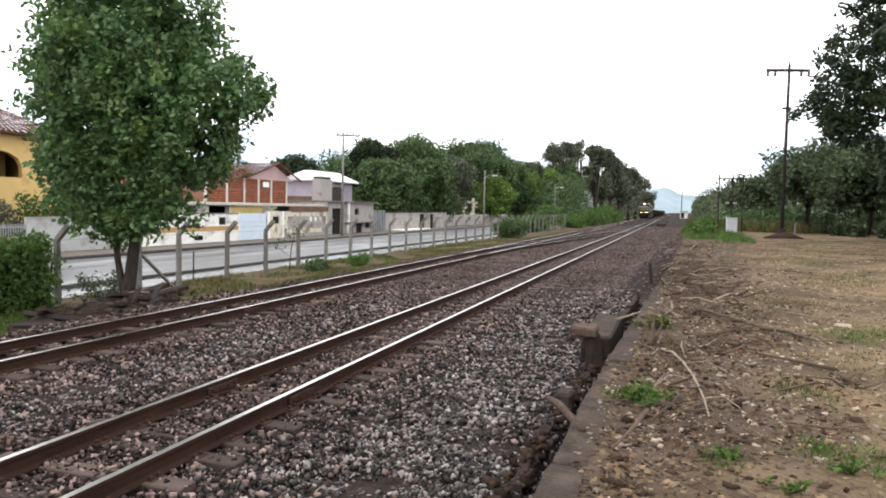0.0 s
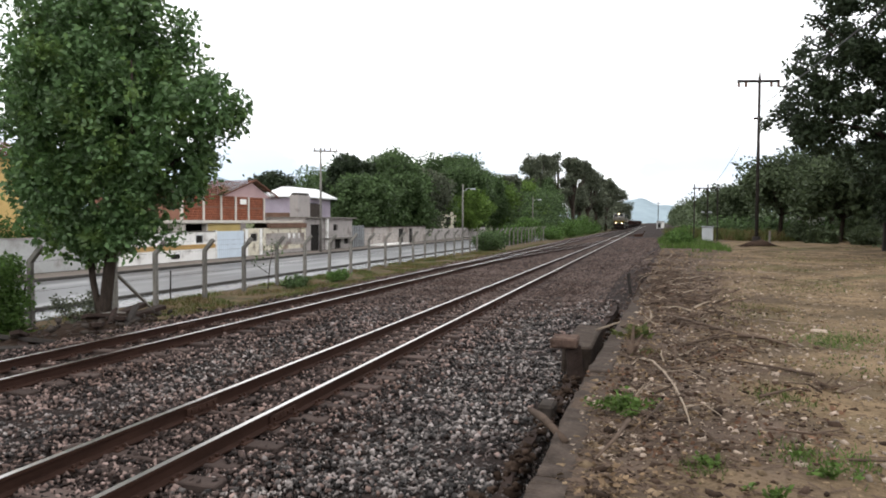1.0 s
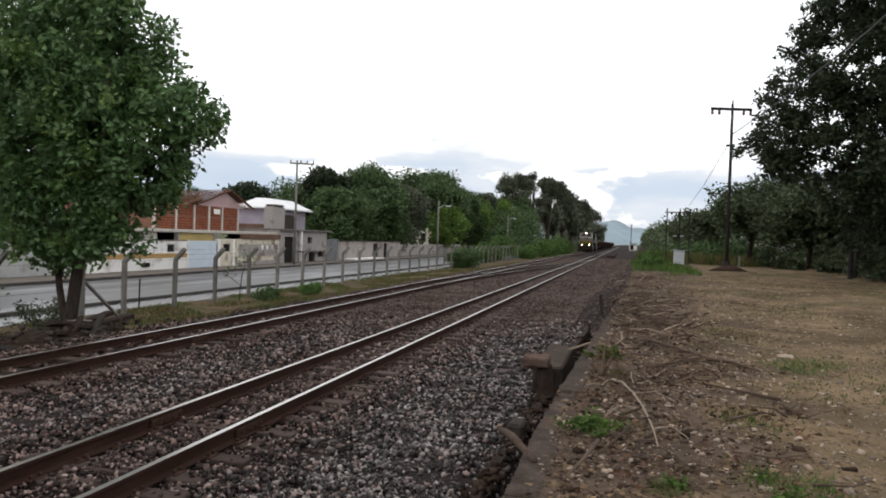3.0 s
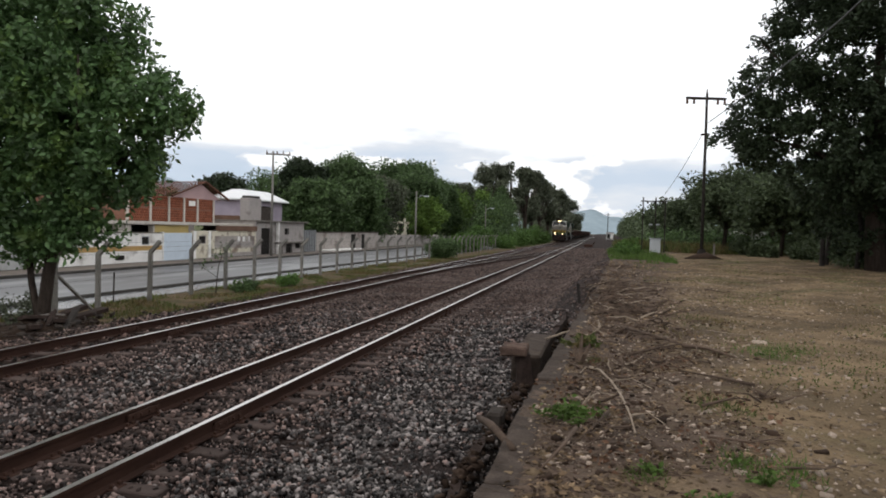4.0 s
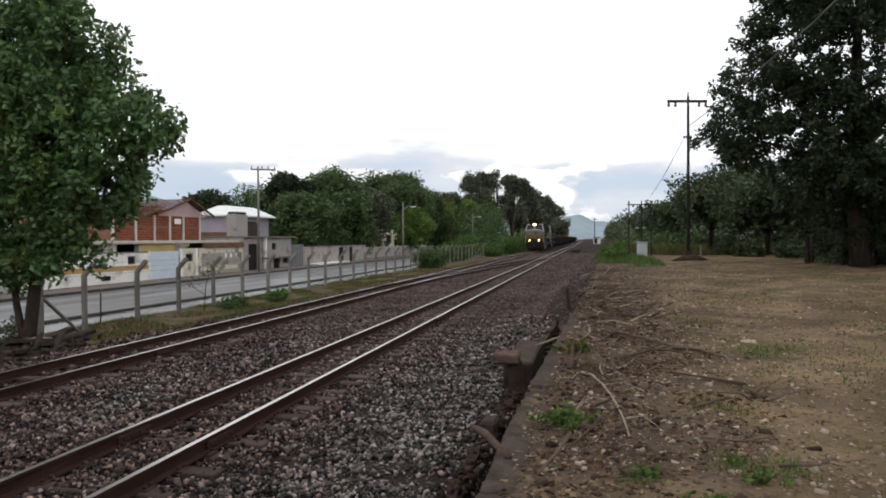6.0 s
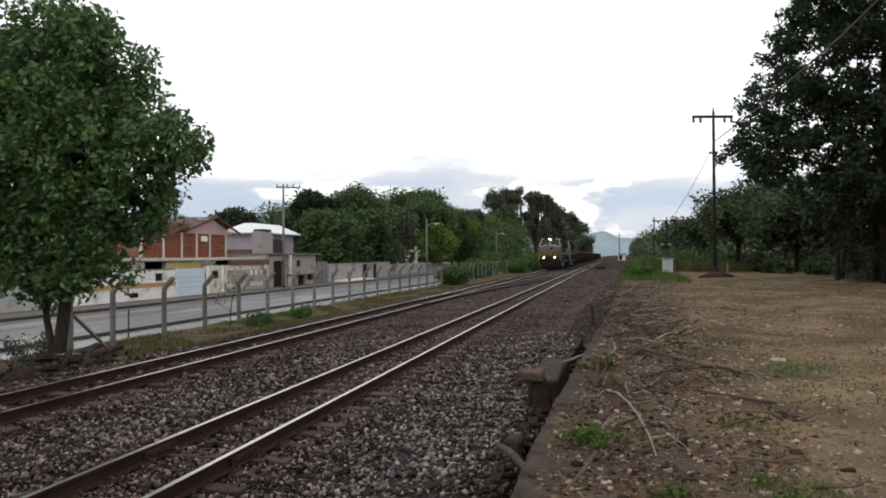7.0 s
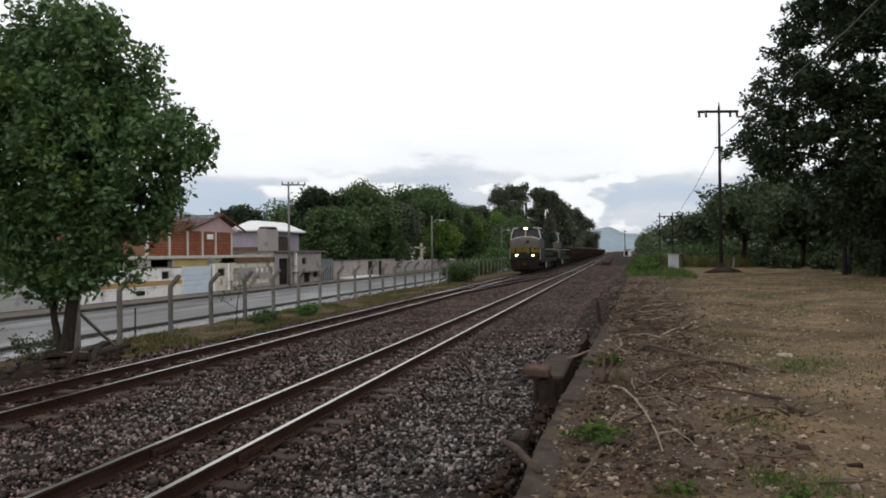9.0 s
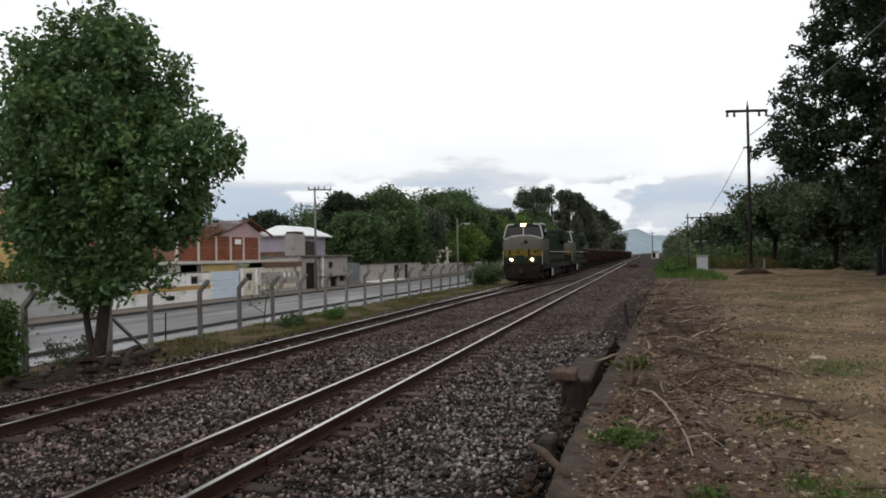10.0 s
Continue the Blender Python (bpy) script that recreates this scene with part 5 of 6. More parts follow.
part("door", boxes((3.42, 3.71, 54.17, 54.2, 0.82, 1.7), bevel=0.008), M["cabinet"], ct)
part("door", boxes((3.77, 4.06, 54.17, 54.2, 0.82, 1.7), bevel=0.008), M["cabinet"], ct)
part("roof", boxes((3.32, 4.16, 54.12, 54.78, 1.783, 1.84), bevel=0.02), M["greymetal"], ct)
mp = thing("marker_post", (7.3, 51, 0.8), "short pale marker post in the grass", "post")
part("post", boxes((7.24, 7.36, 50.95, 51.05, 0.6, 1.6), bevel=0.01), M["concrete"], mp)
fs = thing("far_shed", (2.9, 285, 0), "small white building far down the line", "building")
part("wall", boxes((1.5, 4.1, 283, 290, -0.2, 2.3)), M["white"], fs)
part("roof", boxes((1.3, 4.3, 282.6, 290.4, 2.303, 2.5)), M["render"], fs)
part("door", boxes((1.8, 2.9, 282.94, 282.99, 0, 1.9)), M["dark"], fs)
fp = thing("utility_pole", (2.2, 330, 0), "far utility pole beside the line", "utility pole")
part("pole", tubes(([(2.2, 330, -0.3), (2.2, 330, 11)], 0.18)), M["darkwood"], fp)
part("crossarm", boxes((1.0, 3.4, 329.9, 330.1, 10.2, 10.4)), M["darkwood"], fp)
ws = thing("white_shed_wall", (14.5, 68, 0.8), "low white wall glimpsed under the trees", "wall")
part("wall", boxes((10.8, 14.0, 68, 68.3, 0.6, 2.6)), M["white"], ws)


def car(x, y, z, label, length=4.2, yaw=90):
    c = thing("car", (0, 0, 0), label, "car")
    prof = [(-2.1, 0.3), (2.1, 0.3), (2.1, 0.75), (1.95, 0.88), (1.1, 0.95), (0.5, 1.42), (-1.0, 1.45), (-1.75, 0.98), (-2.05, 0.9)]
    bm = prism(bmesh.new(), prof, "y", -0.8, 0.8)
    bmesh.ops.bevel(bm, geom=list(bm.edges), offset=0.06, segments=1, affect="EDGES")
    part("body", bm, M["carwhite"], c)
    part("window", prism(bmesh.new(), [(0.95, 0.97), (0.45, 1.36), (-0.95, 1.38), (-1.55, 0.99)], "y", -0.815, 0.815), M["glass"], c)
    for wx in (-1.3, 1.3):
        for wy in (-0.72, 0.72):
            part("wheel", tubes(([(wx, wy - 0.1, 0.31), (wx, wy + 0.1, 0.31)], 0.31), sides=14), M["tyre"], c)
    c.matrix_basis = pose(x, y, z, 0, 0, yaw)
    return c


car(-29, 146, -1.0, "white car parked on the far side of the road")
car(-28.6, 156, -1.0, "white car parked behind another")
car(7.5, 100, 0.45, "white car half hidden in the grass", yaw=60)

# trees on the platform side
tree("tree", "very large dark broad-leaved tree over the yard",
     [([(12.5, 37, 0.6), (12.3, 37, 4), (12, 36.5, 8), (12, 36, 13)], [0.55, 0.42, 0.32, 0.12])],
     [([(12.3, 37, 5), (9, 36, 9), (7, 36, 11)], [0.2, 0.12, 0.04]), ([(12.3, 37, 4), (9.5, 36.5, 6.2), (7, 36, 6.8)], [0.18, 0.1, 0.04]),
      ([(12.2, 37, 6), (15, 36, 10), (18, 35, 13)], [0.22, 0.14, 0.05])],
     [((13.0, 36, 14.3), (4.6, 4.0, 3.2)), ((9.3, 36, 11.2), (2.6, 2.6, 2.3)), ((7.6, 36, 9.2), (1.9, 2.0, 1.6)), ((7.2, 36, 6.9), (1.9, 2.0, 1.3)), ((12.3, 35.5, 10.0), (3.6, 3.3, 3.0)),
      ((16.5, 35, 11), (4.4, 4.0, 4.0)), ((10.6, 36, 6.6), (2.4, 2.6, 1.9)), ((14.2, 35.5, 6.4), (3.2, 3.0, 2.2)), ((18.0, 35, 6.0), (4.0, 4.0, 3.2)), ((9.9, 35.8, 13.2), (2.1, 2.2, 1.8)),
      ((6.7, 36, 7.4), (1.4, 1.4, 1.2)), ((6.9, 36, 6.0), (1.2, 1.3, 0.8)), ((8.3, 36, 8.2), (1.8, 1.8, 1.5)), ((12.0, 36, 4.6), (2.6, 2.4, 1.2)), ((16.0, 36.5, 3.6), (3.0, 2.6, 1.6)), ((9.9, 36.5, 4.9), (2.0, 2.0, 1.3)), ((11.6, 37.5, 3.0), (2.0, 2.0, 1.7)),
      ((14.5, 37.5, 2.6), (2.6, 2.0, 1.8)), ((18.5, 36.5, 2.8), (3.0, 2.4, 2.0)), ((11.0, 37, 8.2), (2.4, 2.2, 1.8))],
     1800, 64, 0.22, 0.18, M["leafdark"], seed=31, inner=0.55, droop=0.35)
for k, (x, y, h, r, m, lb) in enumerate((
        (9.4, 61, 6.4, 3.6, "leafdusk", "leaning green tree at the yard's end"),
        (7.6, 72, 4.4, 2.6, "leafdusk", "green tree beside the line"),
        (14, 66, 7.5, 4.2, "leafdusk", "green tree behind the yard"),
        (12.3, 55, 5.6, 3.2, "leafdusk", "dark green tree behind the yard"),
        (8.4, 92, 5.6, 3.4, "leafdusk", "dark green tree beside the line"),
        (17.5, 52, 8.0, 5.0, "leafdusk", "dark green tree behind the yard"),
        (16, 45, 6.5, 4.0, "leafdark", "dark tree at the yard's edge"),
        (22, 42, 9.0, 5.0, "leafdusk", "dark tree at the yard's edge"))):
    simple_tree("tree", lb, x, y, 0.7, h, r, M[m], 160 + k, leaf=0.34, clumps=300, per=30, group="trees round the yard", lowest=-0.3)
for k, (x, y, s, m) in enumerate(((10.5, 57, 1.0, "leafdusk"), (13.5, 52, 1.2, "leafdusk"), (12.0, 47, 0.9, "leafdusk"), (15, 44, 1.5, "leafdark"), (10, 49.5, 0.8, "leafdusk"), (18, 41, 1.6, "leafdark"), (14.2, 39, 1.2, "leafdark"),
                                  (1.6, 47, 0.55, "leaflight"), (2.0, 52, 0.6, "leaflight"), (1.7, 57, 0.65, "leaflight"), (2.4, 63, 0.8, "leaflight"), (3.2, 72, 0.9, "leaflight"))):
    bush("bush", (x, y, 0.62 if x < 9 else 0.8), (s * 1.1, s * 1.4, s * 0.6), 90, 0.22, M[m], "leafy bush at the edge of the yard", 60 + k, per=26)
# thin dark stems under the big tree
for k in range(12):
    x, y = 10.8 + 0.75 * k * (0.9 + 0.2 * math.sin(k * 5)), 39.5 + 1.5 * math.sin(k * 2.1)
    st = thing("young_tree", (x, y, 0.7), "thin dark bare young tree in the shade", "tree", "bare young trees in the shade")
    part("trunk", tubes(([(x, y, 0.5), (x + 0.15 * math.sin(k), y, 2.6), (x + 0.3 * math.sin(k * 2), y, 5.5)], [0.13, 0.1, 0.06])), M["darkwood"], st)
grass_field("yard_grass", "tall green grass beyond the yard", 1.2, 20, 56, 84, 22000, 0.75, 17, M["grass"], 0.22)
grass_field("platform_weeds", "green weeds on the platform end", 0.4, 3.6, 34, 64, 3600, 0.3, 18, M["weed"], 0.45, 0.12)
grass_field("yard_tufts", "thin short grass in patches on the dirt", 1.4, 13, 7, 44, 16000, 0.032, 23, M["grass"], 0.4, 0.1)


# ---- platform foreground ----
def trench_things():
    tw = thing("trench_wall", (trench_wall(9) - 0.1, 9, -0.2), "broken dark boards and slabs edging a drain", "drain wall")
    for y0, y1, top, lean in ((3.4, 5.3, 0.1, 0.0), (5.5, 6.5, 0.05, 0.06), (6.55, 7.5, 0.08, 0.02), (7.9, 8.7, 0.1, 0.05), (8.8, 10.1, 0.06, 0.02), (10.5, 13.0, 0.16, 0.0), (13.05, 15.6, 0.2, 0.0), (15.65, 17.5, 0.24, 0.0)):
        xa, xb = float(trench_wall(y0)), float(trench_wall(y1))
        bm = prism(bmesh.new(), [(xa - 0.1 + lean, y0), (xa + lean, y0), (xb - lean * 0.5, y1), (xb - 0.09 - lean * 0.5, y1)], "z", -0.7, top - 0.11)
        bmesh.ops.subdivide_edges(bm, edges=[e for e in bm.edges if e.calc_length() > 0.6], cuts=9)
        for v in bm.verts:
            v.co += 0.05 * noise.noise_vector(v.co * 4.5)
        part("board", bm, M["mudboard"], tw)
    # loose earth slumped against the boards
    rng = np.random.default_rng(44)
    yy = rng.uniform(3.5, 17.4, 900)
    xx = trench_wall(yy) - 0.03 + rng.normal(0, 0.07, 900)
    bank = stones("slumped_earth", np.stack([xx, yy, -0.16 + 0.16 * rng.random(900)], 1), 0.014 + 0.035 * rng.random(900) ** 2, rng, M["clod"])
    tagged(bank, "dark loose earth slumped along the drain", "earth", kind="stuff")
    # the standing stump with a flat cap, and the slab behind it
    st = thing("capped_post", (-1.1, 10.27, -0.2), "rotten dark timber post with a flat square cap", "post")
    bm = tubes(([(-1.02, 10.25, -0.25), (-1.02, 10.25, 0.1), (-1.06, 10.27, 0.36)], [0.16, 0.11, 0.09]), sides=8)
    for v in bm.verts:
        v.co += 0.045 * noise.noise_vector(v.co * 7)
    part("stump", bm, M["mudboard"], st)
    bm = boxes((-1.36, -0.98, 10.08, 10.5, 0.36, 0.5), bevel=0.025)
    bmesh.ops.subdivide_edges(bm, edges=[e for e in bm.edges if e.calc_length() > 0.1], cuts=3)
    for v in bm.verts:
        v.co += 0.02 * noise.noise_vector(v.co * 6)
    part("cap", bm, M["capwood"], st)
    sl = thing("concrete_slab", (-1.0, 11.6, 0.1), "flat worn concrete slab beside the drain", "slab")
    bm = boxes((-1.26, -0.84, 10.65, 13.1, -0.1, 0.29), bevel=0.03)
    bmesh.ops.subdivide_edges(bm, edges=[e for e in bm.edges if e.calc_length() > 1], cuts=6)
    for v in bm.verts:
        v.co += 0.02 * noise.noise_vector(v.co * 3)
    part("slab", bm, M["lipstone"], sl)
    part("block", boxes((-1.2, -1.02, 7.9, 8.25, -0.2, 0.1), bevel=0.03), M["darkconc"], sl)
    sp = thing("stub_post", (-0.62, 21.0, 0.1), "short dark leaning stub post", "post")
    part("post", tubes(([(-0.58, 21.0, 0.1), (-0.64, 21.0, 0.68)], 0.05), sides=6), M["darkwood"], sp)
    lg = thing("log", (-1.0, 6.5, 0.1), "short grey broken log across the drain", "log")
    part("wood", tubes(([(-1.17, 7.23, 0.22), (-0.9, 6.2, 0.44), (-0.56, 5.0, 0.61)], [0.03, 0.038, 0.024]), sides=8), M["wood"], lg, smooth=True)
    pc = thing("pale_stick", (-0.5, 10.4, 0.5), "short pale stick lying over the drain", "stick")
    part("wood", tubes(([(-0.86, 12.0, 0.36), (-0.46, 11.9, 0.53)], 0.018)), M["palewood"], pc)
    bl = thing("block", (-1.0, 4.6, 0), "weathered square timber block in the ballast", "block")
    part("block", boxes((-1.22, -1.02, 4.2, 4.95, -0.2, 0.05), bevel=0.02), M["mudboard"], bl)


trench_things()


def branch(pts, r, material, label, name="branch"):
    b = thing(name, pts[0], label, "branch", "fallen branches")
    up = [Vector(p) for p in pts]
    r *= 0.62
    runs = [(up, [r * (1 - 0.6 * k / (len(up) - 1)) for k in range(len(up))])]
    part("wood", tubes(*runs, sides=7), material, b, smooth=True)
    for k in range(1, len(up) - 1):
        d = (up[k + 1] - up[k]).cross(Vector((0, 0, 1))) * (0.5 if k % 2 else -0.5)
        part("twig", tubes(([up[k], up[k] + d * 0.6 + Vector((0, 0, 0.03)), up[k] + d + (up[k + 1] - up[k]) * 0.4], r * 0.35), sides=4), material, b)
    return b


def gz(x, y, up=0.03):
    return (x, y, float(ground_z(x, y)) + up)


branch([gz(-0.09, 8.3, 0.04), gz(0.02, 8.0, 0.06), gz(0.13, 7.5, 0.06), gz(0.22, 6.8, 0.04), gz(0.27, 6.1, 0.03), gz(0.29, 5.6, 0.02)], 0.026, M["palewood"], "long bare pale branch on the dirt")
branch([gz(0.35, 12.3, 0.05), gz(0.75, 11.2, 0.06), gz(1.15, 10.1, 0.05)], 0.045, M["wood"], "thick brown fallen branch")
branch([gz(0.35, 9.2, 0.04), gz(0.75, 9.8, 0.05), gz(1.1, 10.3, 0.05)], 0.035, M["wood"], "brown fallen branch on the dirt")
branch([gz(1.1, 10.15, 0.05), gz(1.4, 9.9, 0.06), gz(1.62, 9.35, 0.04)], 0.05, M["wood"], "short thick fallen branch")
branch([gz(-0.1, 15.0, 0.05), gz(0.3, 14.4, 0.06), gz(0.6, 13.9, 0.04)], 0.04, M["wood"], "brown fallen branch near the edge")
branch([gz(0.0, 18, 0.05), gz(0.5, 17.8, 0.06), gz(1.1, 18.1, 0.04)], 0.05, M["wood"], "brown fallen branch on the dirt")
branch([gz(0.1, 6.2, 0.04), gz(0.0, 5.7, 0.05), gz(-0.15, 5.2, 0.04)], 0.02, M["wood"], "thin crooked twig by the weed")
branch([gz(-0.15, 5.6, 0.05), gz(-0.22, 5.0, 0.08), gz(-0.33, 4.6, 0.05)], 0.03, M["wood"], "dark broken branch by the edge")
branch([gz(0.8, 5.6, 0.03), gz(1.1, 5.55, 0.04), gz(1.35, 5.75, 0.03)], 0.018, M["wood"], "thin dark twig on the dirt")
branch([gz(1.2, 5.0, 0.03), gz(1.45, 5.05, 0.04), gz(1.6, 5.25, 0.04)], 0.016, M["wood"], "thin dark twig on the dirt")
branch([gz(0.9, 6.6, 0.04), gz(1.2, 7.0, 0.05), gz(1.35, 7.1, 0.04)], 0.024, M["wood"], "dark rotten branch piece")
branch([gz(0.27, 5.75, 0.03), gz(0.1, 5.6, 0.05), gz(-0.04, 5.25, 0.03)], 0.018, M["wood"], "thin crooked twig on the dirt")
rngb = random.Random(77)
for k in range(26):
    y = 7.6 + 20 * rngb.random() ** 1.2
    x = float(edge(y)) + 0.25 + abs(rngb.gauss(0, 0.55 + 0.05 * y))
    a, ln = rngb.uniform(0, 6.28), rngb.uniform(0.25, 0.6) * (1 + 0.03 * y)
    ps = [gz(x + ln * q * math.cos(a + 0.4 * q * rngb.uniform(-1, 1)), y + 1.4 * ln * q * math.sin(a), 0.025 + 0.05 * q * rngb.random()) for q in (0, 0.5, 1.0)]
    if min(p[0] - float(edge(p[1])) for p in ps) < 0.12:
        continue
    pale = rngb.random() < 0.08
    branch(ps, rngb.uniform(0.012, 0.032), M["palewood" if pale else "wood"], "short bare pale stick on the dirt" if pale else "short crooked brown branch on the dirt")
stp = thing("dead_stump", gz(-0.2, 8.6, 0), "dry dead stump with brown shoots", "stump")
part("stump", tubes(*[([gz(-0.22, 8.7, -0.05), (-0.22 + dx, 8.7 + dy, 0.5 + hh)], [0.035, 0.014]) for dx, dy, hh in ((0.02, 0.1, 0.4), (0.12, 0.0, 0.32), (-0.07, 0.05, 0.28), (0.06, -0.15, 0.22))]), M["wood"], stp)
lone("flat_stone", boxes((2.2, 2.43, 11.3, 11.5, 0.53, 0.6), bevel=0.03), M["pebble"], (2.3, 11.4, 0.55), "flat pale stone on the dirt", "stone")


def brush(x, y, r, n, seed, label):
    rng = random.Random(seed)
    thick = 1.0 if y < 11 else 1.9
    t = thing("brushwood", gz(x, y, 0), label, "brushwood", "heaps of brushwood")
    for k in range(n):
        a, b = rng.uniform(0, 6.28), rng.uniform(0.3, 1.0) * r
        px, py = x + rng.gauss(0, r * 0.45), y + rng.gauss(0, r * 0.8)
        p0, p2 = gz(px, py, 0.015), gz(px + b * math.cos(a), py + b * 1.4 * math.sin(a), rng.uniform(0.01, 0.16))
        p1 = tuple((u + v) / 2 + rng.gauss(0, 0.04) for u, v in zip(p0, p2))
        part("twig", tubes(([p0, (p1[0], p1[1], max(p1[2], p0[2])), p2], [0.012 * thick, 0.009 * thick, 0.004 * thick]), sides=4), M["wood" if rng.random() < 0.9 else "palewood"], t)


for k, (x, y, r, n) in enumerate(((0.35, 8.4, 0.5, 24), (0.75, 9.2, 0.5, 20), (0.2, 14.5, 0.6, 36), (0.6, 17.5, 0.8, 40), (0.1, 11.5, 0.4, 16), (0.0, 19.6, 0.6, 34), (0.25, 23.0, 0.7, 34), (0.5, 27.0, 0.8, 30), (0.6, 31.0, 0.9, 26), (-0.1, 16.6, 0.5, 28), (0.9, 14.9, 0.6, 20), (0.55, 5.3, 0.25, 6), (1.5, 7.3, 0.4, 8), (0.0, 6.6, 0.3, 5), (1.0, 21, 0.9, 22), (0.9, 12.5, 0.6, 16))):
    brush(x, y, r, n, 50 + k, "thin dry brushwood strewn over the dirt")


def weed(x, y, r, n, leaf, label, seed, material=None):
    rng = np.random.default_rng(seed)
    at = Vector(gz(x, y, 0))
    t = thing("weed", at, label, "weed", "weeds on the dirt")
    part("stem", tubes(*[([at, at + Vector((r * 0.6 * math.cos(a), r * 0.6 * math.sin(a), r * 0.5))], 0.006) for a in (0, 1.3, 2.4, 3.7, 5.0)], sides=4), M["weed"], t)
    c = np.array(at) + np.stack([rng.normal(0, r * 0.45, n), rng.normal(0, r * 0.45, n), rng.uniform(0.02, r * 0.65, n)], 1)
    v, f = leaves(c, r * 0.1, 9, leaf, rng, flat=0.5)
    soup("foliage", v - np.array(at), f, material or M["weed"], parent=t)


weed(-0.2, 5.95, 0.24, 40, 0.055, "bright green leafy weed by the platform edge", 1)
weed(-0.2, 9.9, 0.22, 16, 0.09, "yellow-green weed by the platform edge", 2, M["grass"])
weed(1.05, 4.75, 0.14, 8, 0.05, "small green weed on the dirt", 3)
weed(0.35, 4.75, 0.08, 5, 0.045, "small green weed on the dirt", 4)
weed(0.65, 4.3, 0.09, 5, 0.045, "small green weed on the dirt", 6)


def scatter():
    rng = np.random.default_rng(12)
    n = 13000
    y = 3.2 + 26 * rng.random(n) ** 1.7
    x = edge(y) + 0.1 + np.abs(rng.normal(0, 1, n)) * (1.1 + 0.16 * y)
    keep = np.array([noise.noise(Vector((a * 0.8, b * 0.8, 3))) for a, b in zip(x, y)]) > -0.25
    x, y = x[keep], y[keep]
    ob = stones("pebbles", np.stack([x, y, ground_z(x, y) + 0.004], 1), 0.005 + 0.02 * rng.random(len(x)) ** 4, rng, M["pebble"])
    tagged(ob, "small stones and crumbs scattered over the dirt", "pebbles", kind="stuff")
    n = 1700
    y = 3.4 + 20 * rng.random(n) ** 1.6
    x = edge(y) + 0.16 + np.abs(rng.normal(0, 1, n)) * (0.6 + 0.06 * y)
    c = np.stack([x, y, ground_z(x, y) + 0.008], 1)
    a, ln = rng.uniform(0, 6.28, n), rng.uniform(0.03, 0.16, n) * (1 + 0.04 * y)
    d = np.stack([np.cos(a), np.sin(a), rng.normal(0, 0.08, n)], 1) * ln[:, None] / 2
    w = np.stack([-np.sin(a), np.cos(a), 0 * a], 1) * 0.0035
    h = np.array([0, 0, 0.008])
    v = np.stack([c - d - w, c - d + w, c - d + h, c + d - w, c + d + w, c + d + h], 1).reshape(-1, 3)
    f = np.concatenate([(np.arange(n) * 6)[:, None] + np.array(q) for q in ((0, 3, 5, 2), (1, 2, 5, 4))]).reshape(-1, 4)
    tagged(soup("twig_litter", v, f, M["wood"]), "thin dry twigs littering the dirt", "twigs", kind="stuff")
    n = 1500
    y = 3.0 + 24 * rng.random(n) ** 1.6
    x = edge(y) + 0.26 + np.abs(rng.normal(0, 1, n)) * (0.45 + 0.05 * y)
    ob = stones("clods", np.stack([x, y, ground_z(x, y) + 0.002], 1), 0.007 + 0.03 * rng.random(len(x)) ** 3, rng, M["clod"], squash=0.6)
    tagged(ob, "dark clods of turned soil along the platform edge", "soil clods", kind="stuff")
    n = 300
    y = 3.4 + 14 * rng.random(n) ** 1.5
    x = edge(y) + 0.15 + np.abs(rng.normal(0, 1, n)) * (0.7 + 0.05 * y)
    v, f = leaves(np.stack([x, y, ground_z(x, y) + 0.012], 1), (0.06, 0.06, 0.004), 7, 0.055, rng, flat=0.15)
    tagged(soup("leaf_litter", v, f, M["litter"]), "brown dry leaf litter on the dirt", "leaf litter", kind="stuff")

    # crumbs of the soil itself, all over the yard
    n = 15000
    y = 3.2 + 34 * rng.random(n) ** 1.8
    x = edge(y) + 0.1 + rng.random(n) ** 1.3 * (3.2 + 0.32 * y)
    ob = stones("soil_crumbs", np.stack([x, y, ground_z(x, y) - 0.002], 1), 0.005 + 0.02 * rng.random(n) ** 3 + 0.0006 * y, rng, M["crumb"], squash=0.55)
    tagged(ob, "crumbs of brown soil lying over the yard", "soil crumbs", kind="stuff")

    # rotten wood crumbled into heaps along the edge
    cs = ((0.7, 8.8, 0.35), (1.2, 9.8, 0.35), (0.54, 8.2, 0.3), (-0.1, 8.7, 0.25), (0.0, 11.2, 0.4), (0.2, 13.5, 0.5), (0.1, 16.5, 0.6), (0.4, 19.5, 0.9), (0.7, 5.1, 0.3), (0.97, 6.0, 0.3), (0.0, 5.0, 0.3), (-0.25, 6.6, 0.25), (1.3, 7.1, 0.35), (0.1, 7.6, 0.35), (0.4, 6.6, 0.5))
    pts = np.concatenate([np.stack([rng.normal(a, r * 0.8, 70), rng.normal(b, r, 70)], 1) for a, b, r in cs])
    pts = pts[pts[:, 0] > edge(pts[:, 1]) + 0.1]
    h = rng.random(len(pts)) ** 3 * 0.07
    ob = stones("rotten_wood_bits", np.stack([pts[:, 0], pts[:, 1], ground_z(pts[:, 0], pts[:, 1]) + h], 1), 0.006 + 0.022 * rng.random(len(pts)) ** 3, rng, M["rotten"], squash=0.4)
    tagged(ob, "dark crumbled bits of rotten wood and bark", "wood bits", kind="stuff")
    pts = np.concatenate([np.stack([rng.normal(a, r * 0.8, 7), rng.normal(b, r, 7)], 1) for a, b, r in cs])
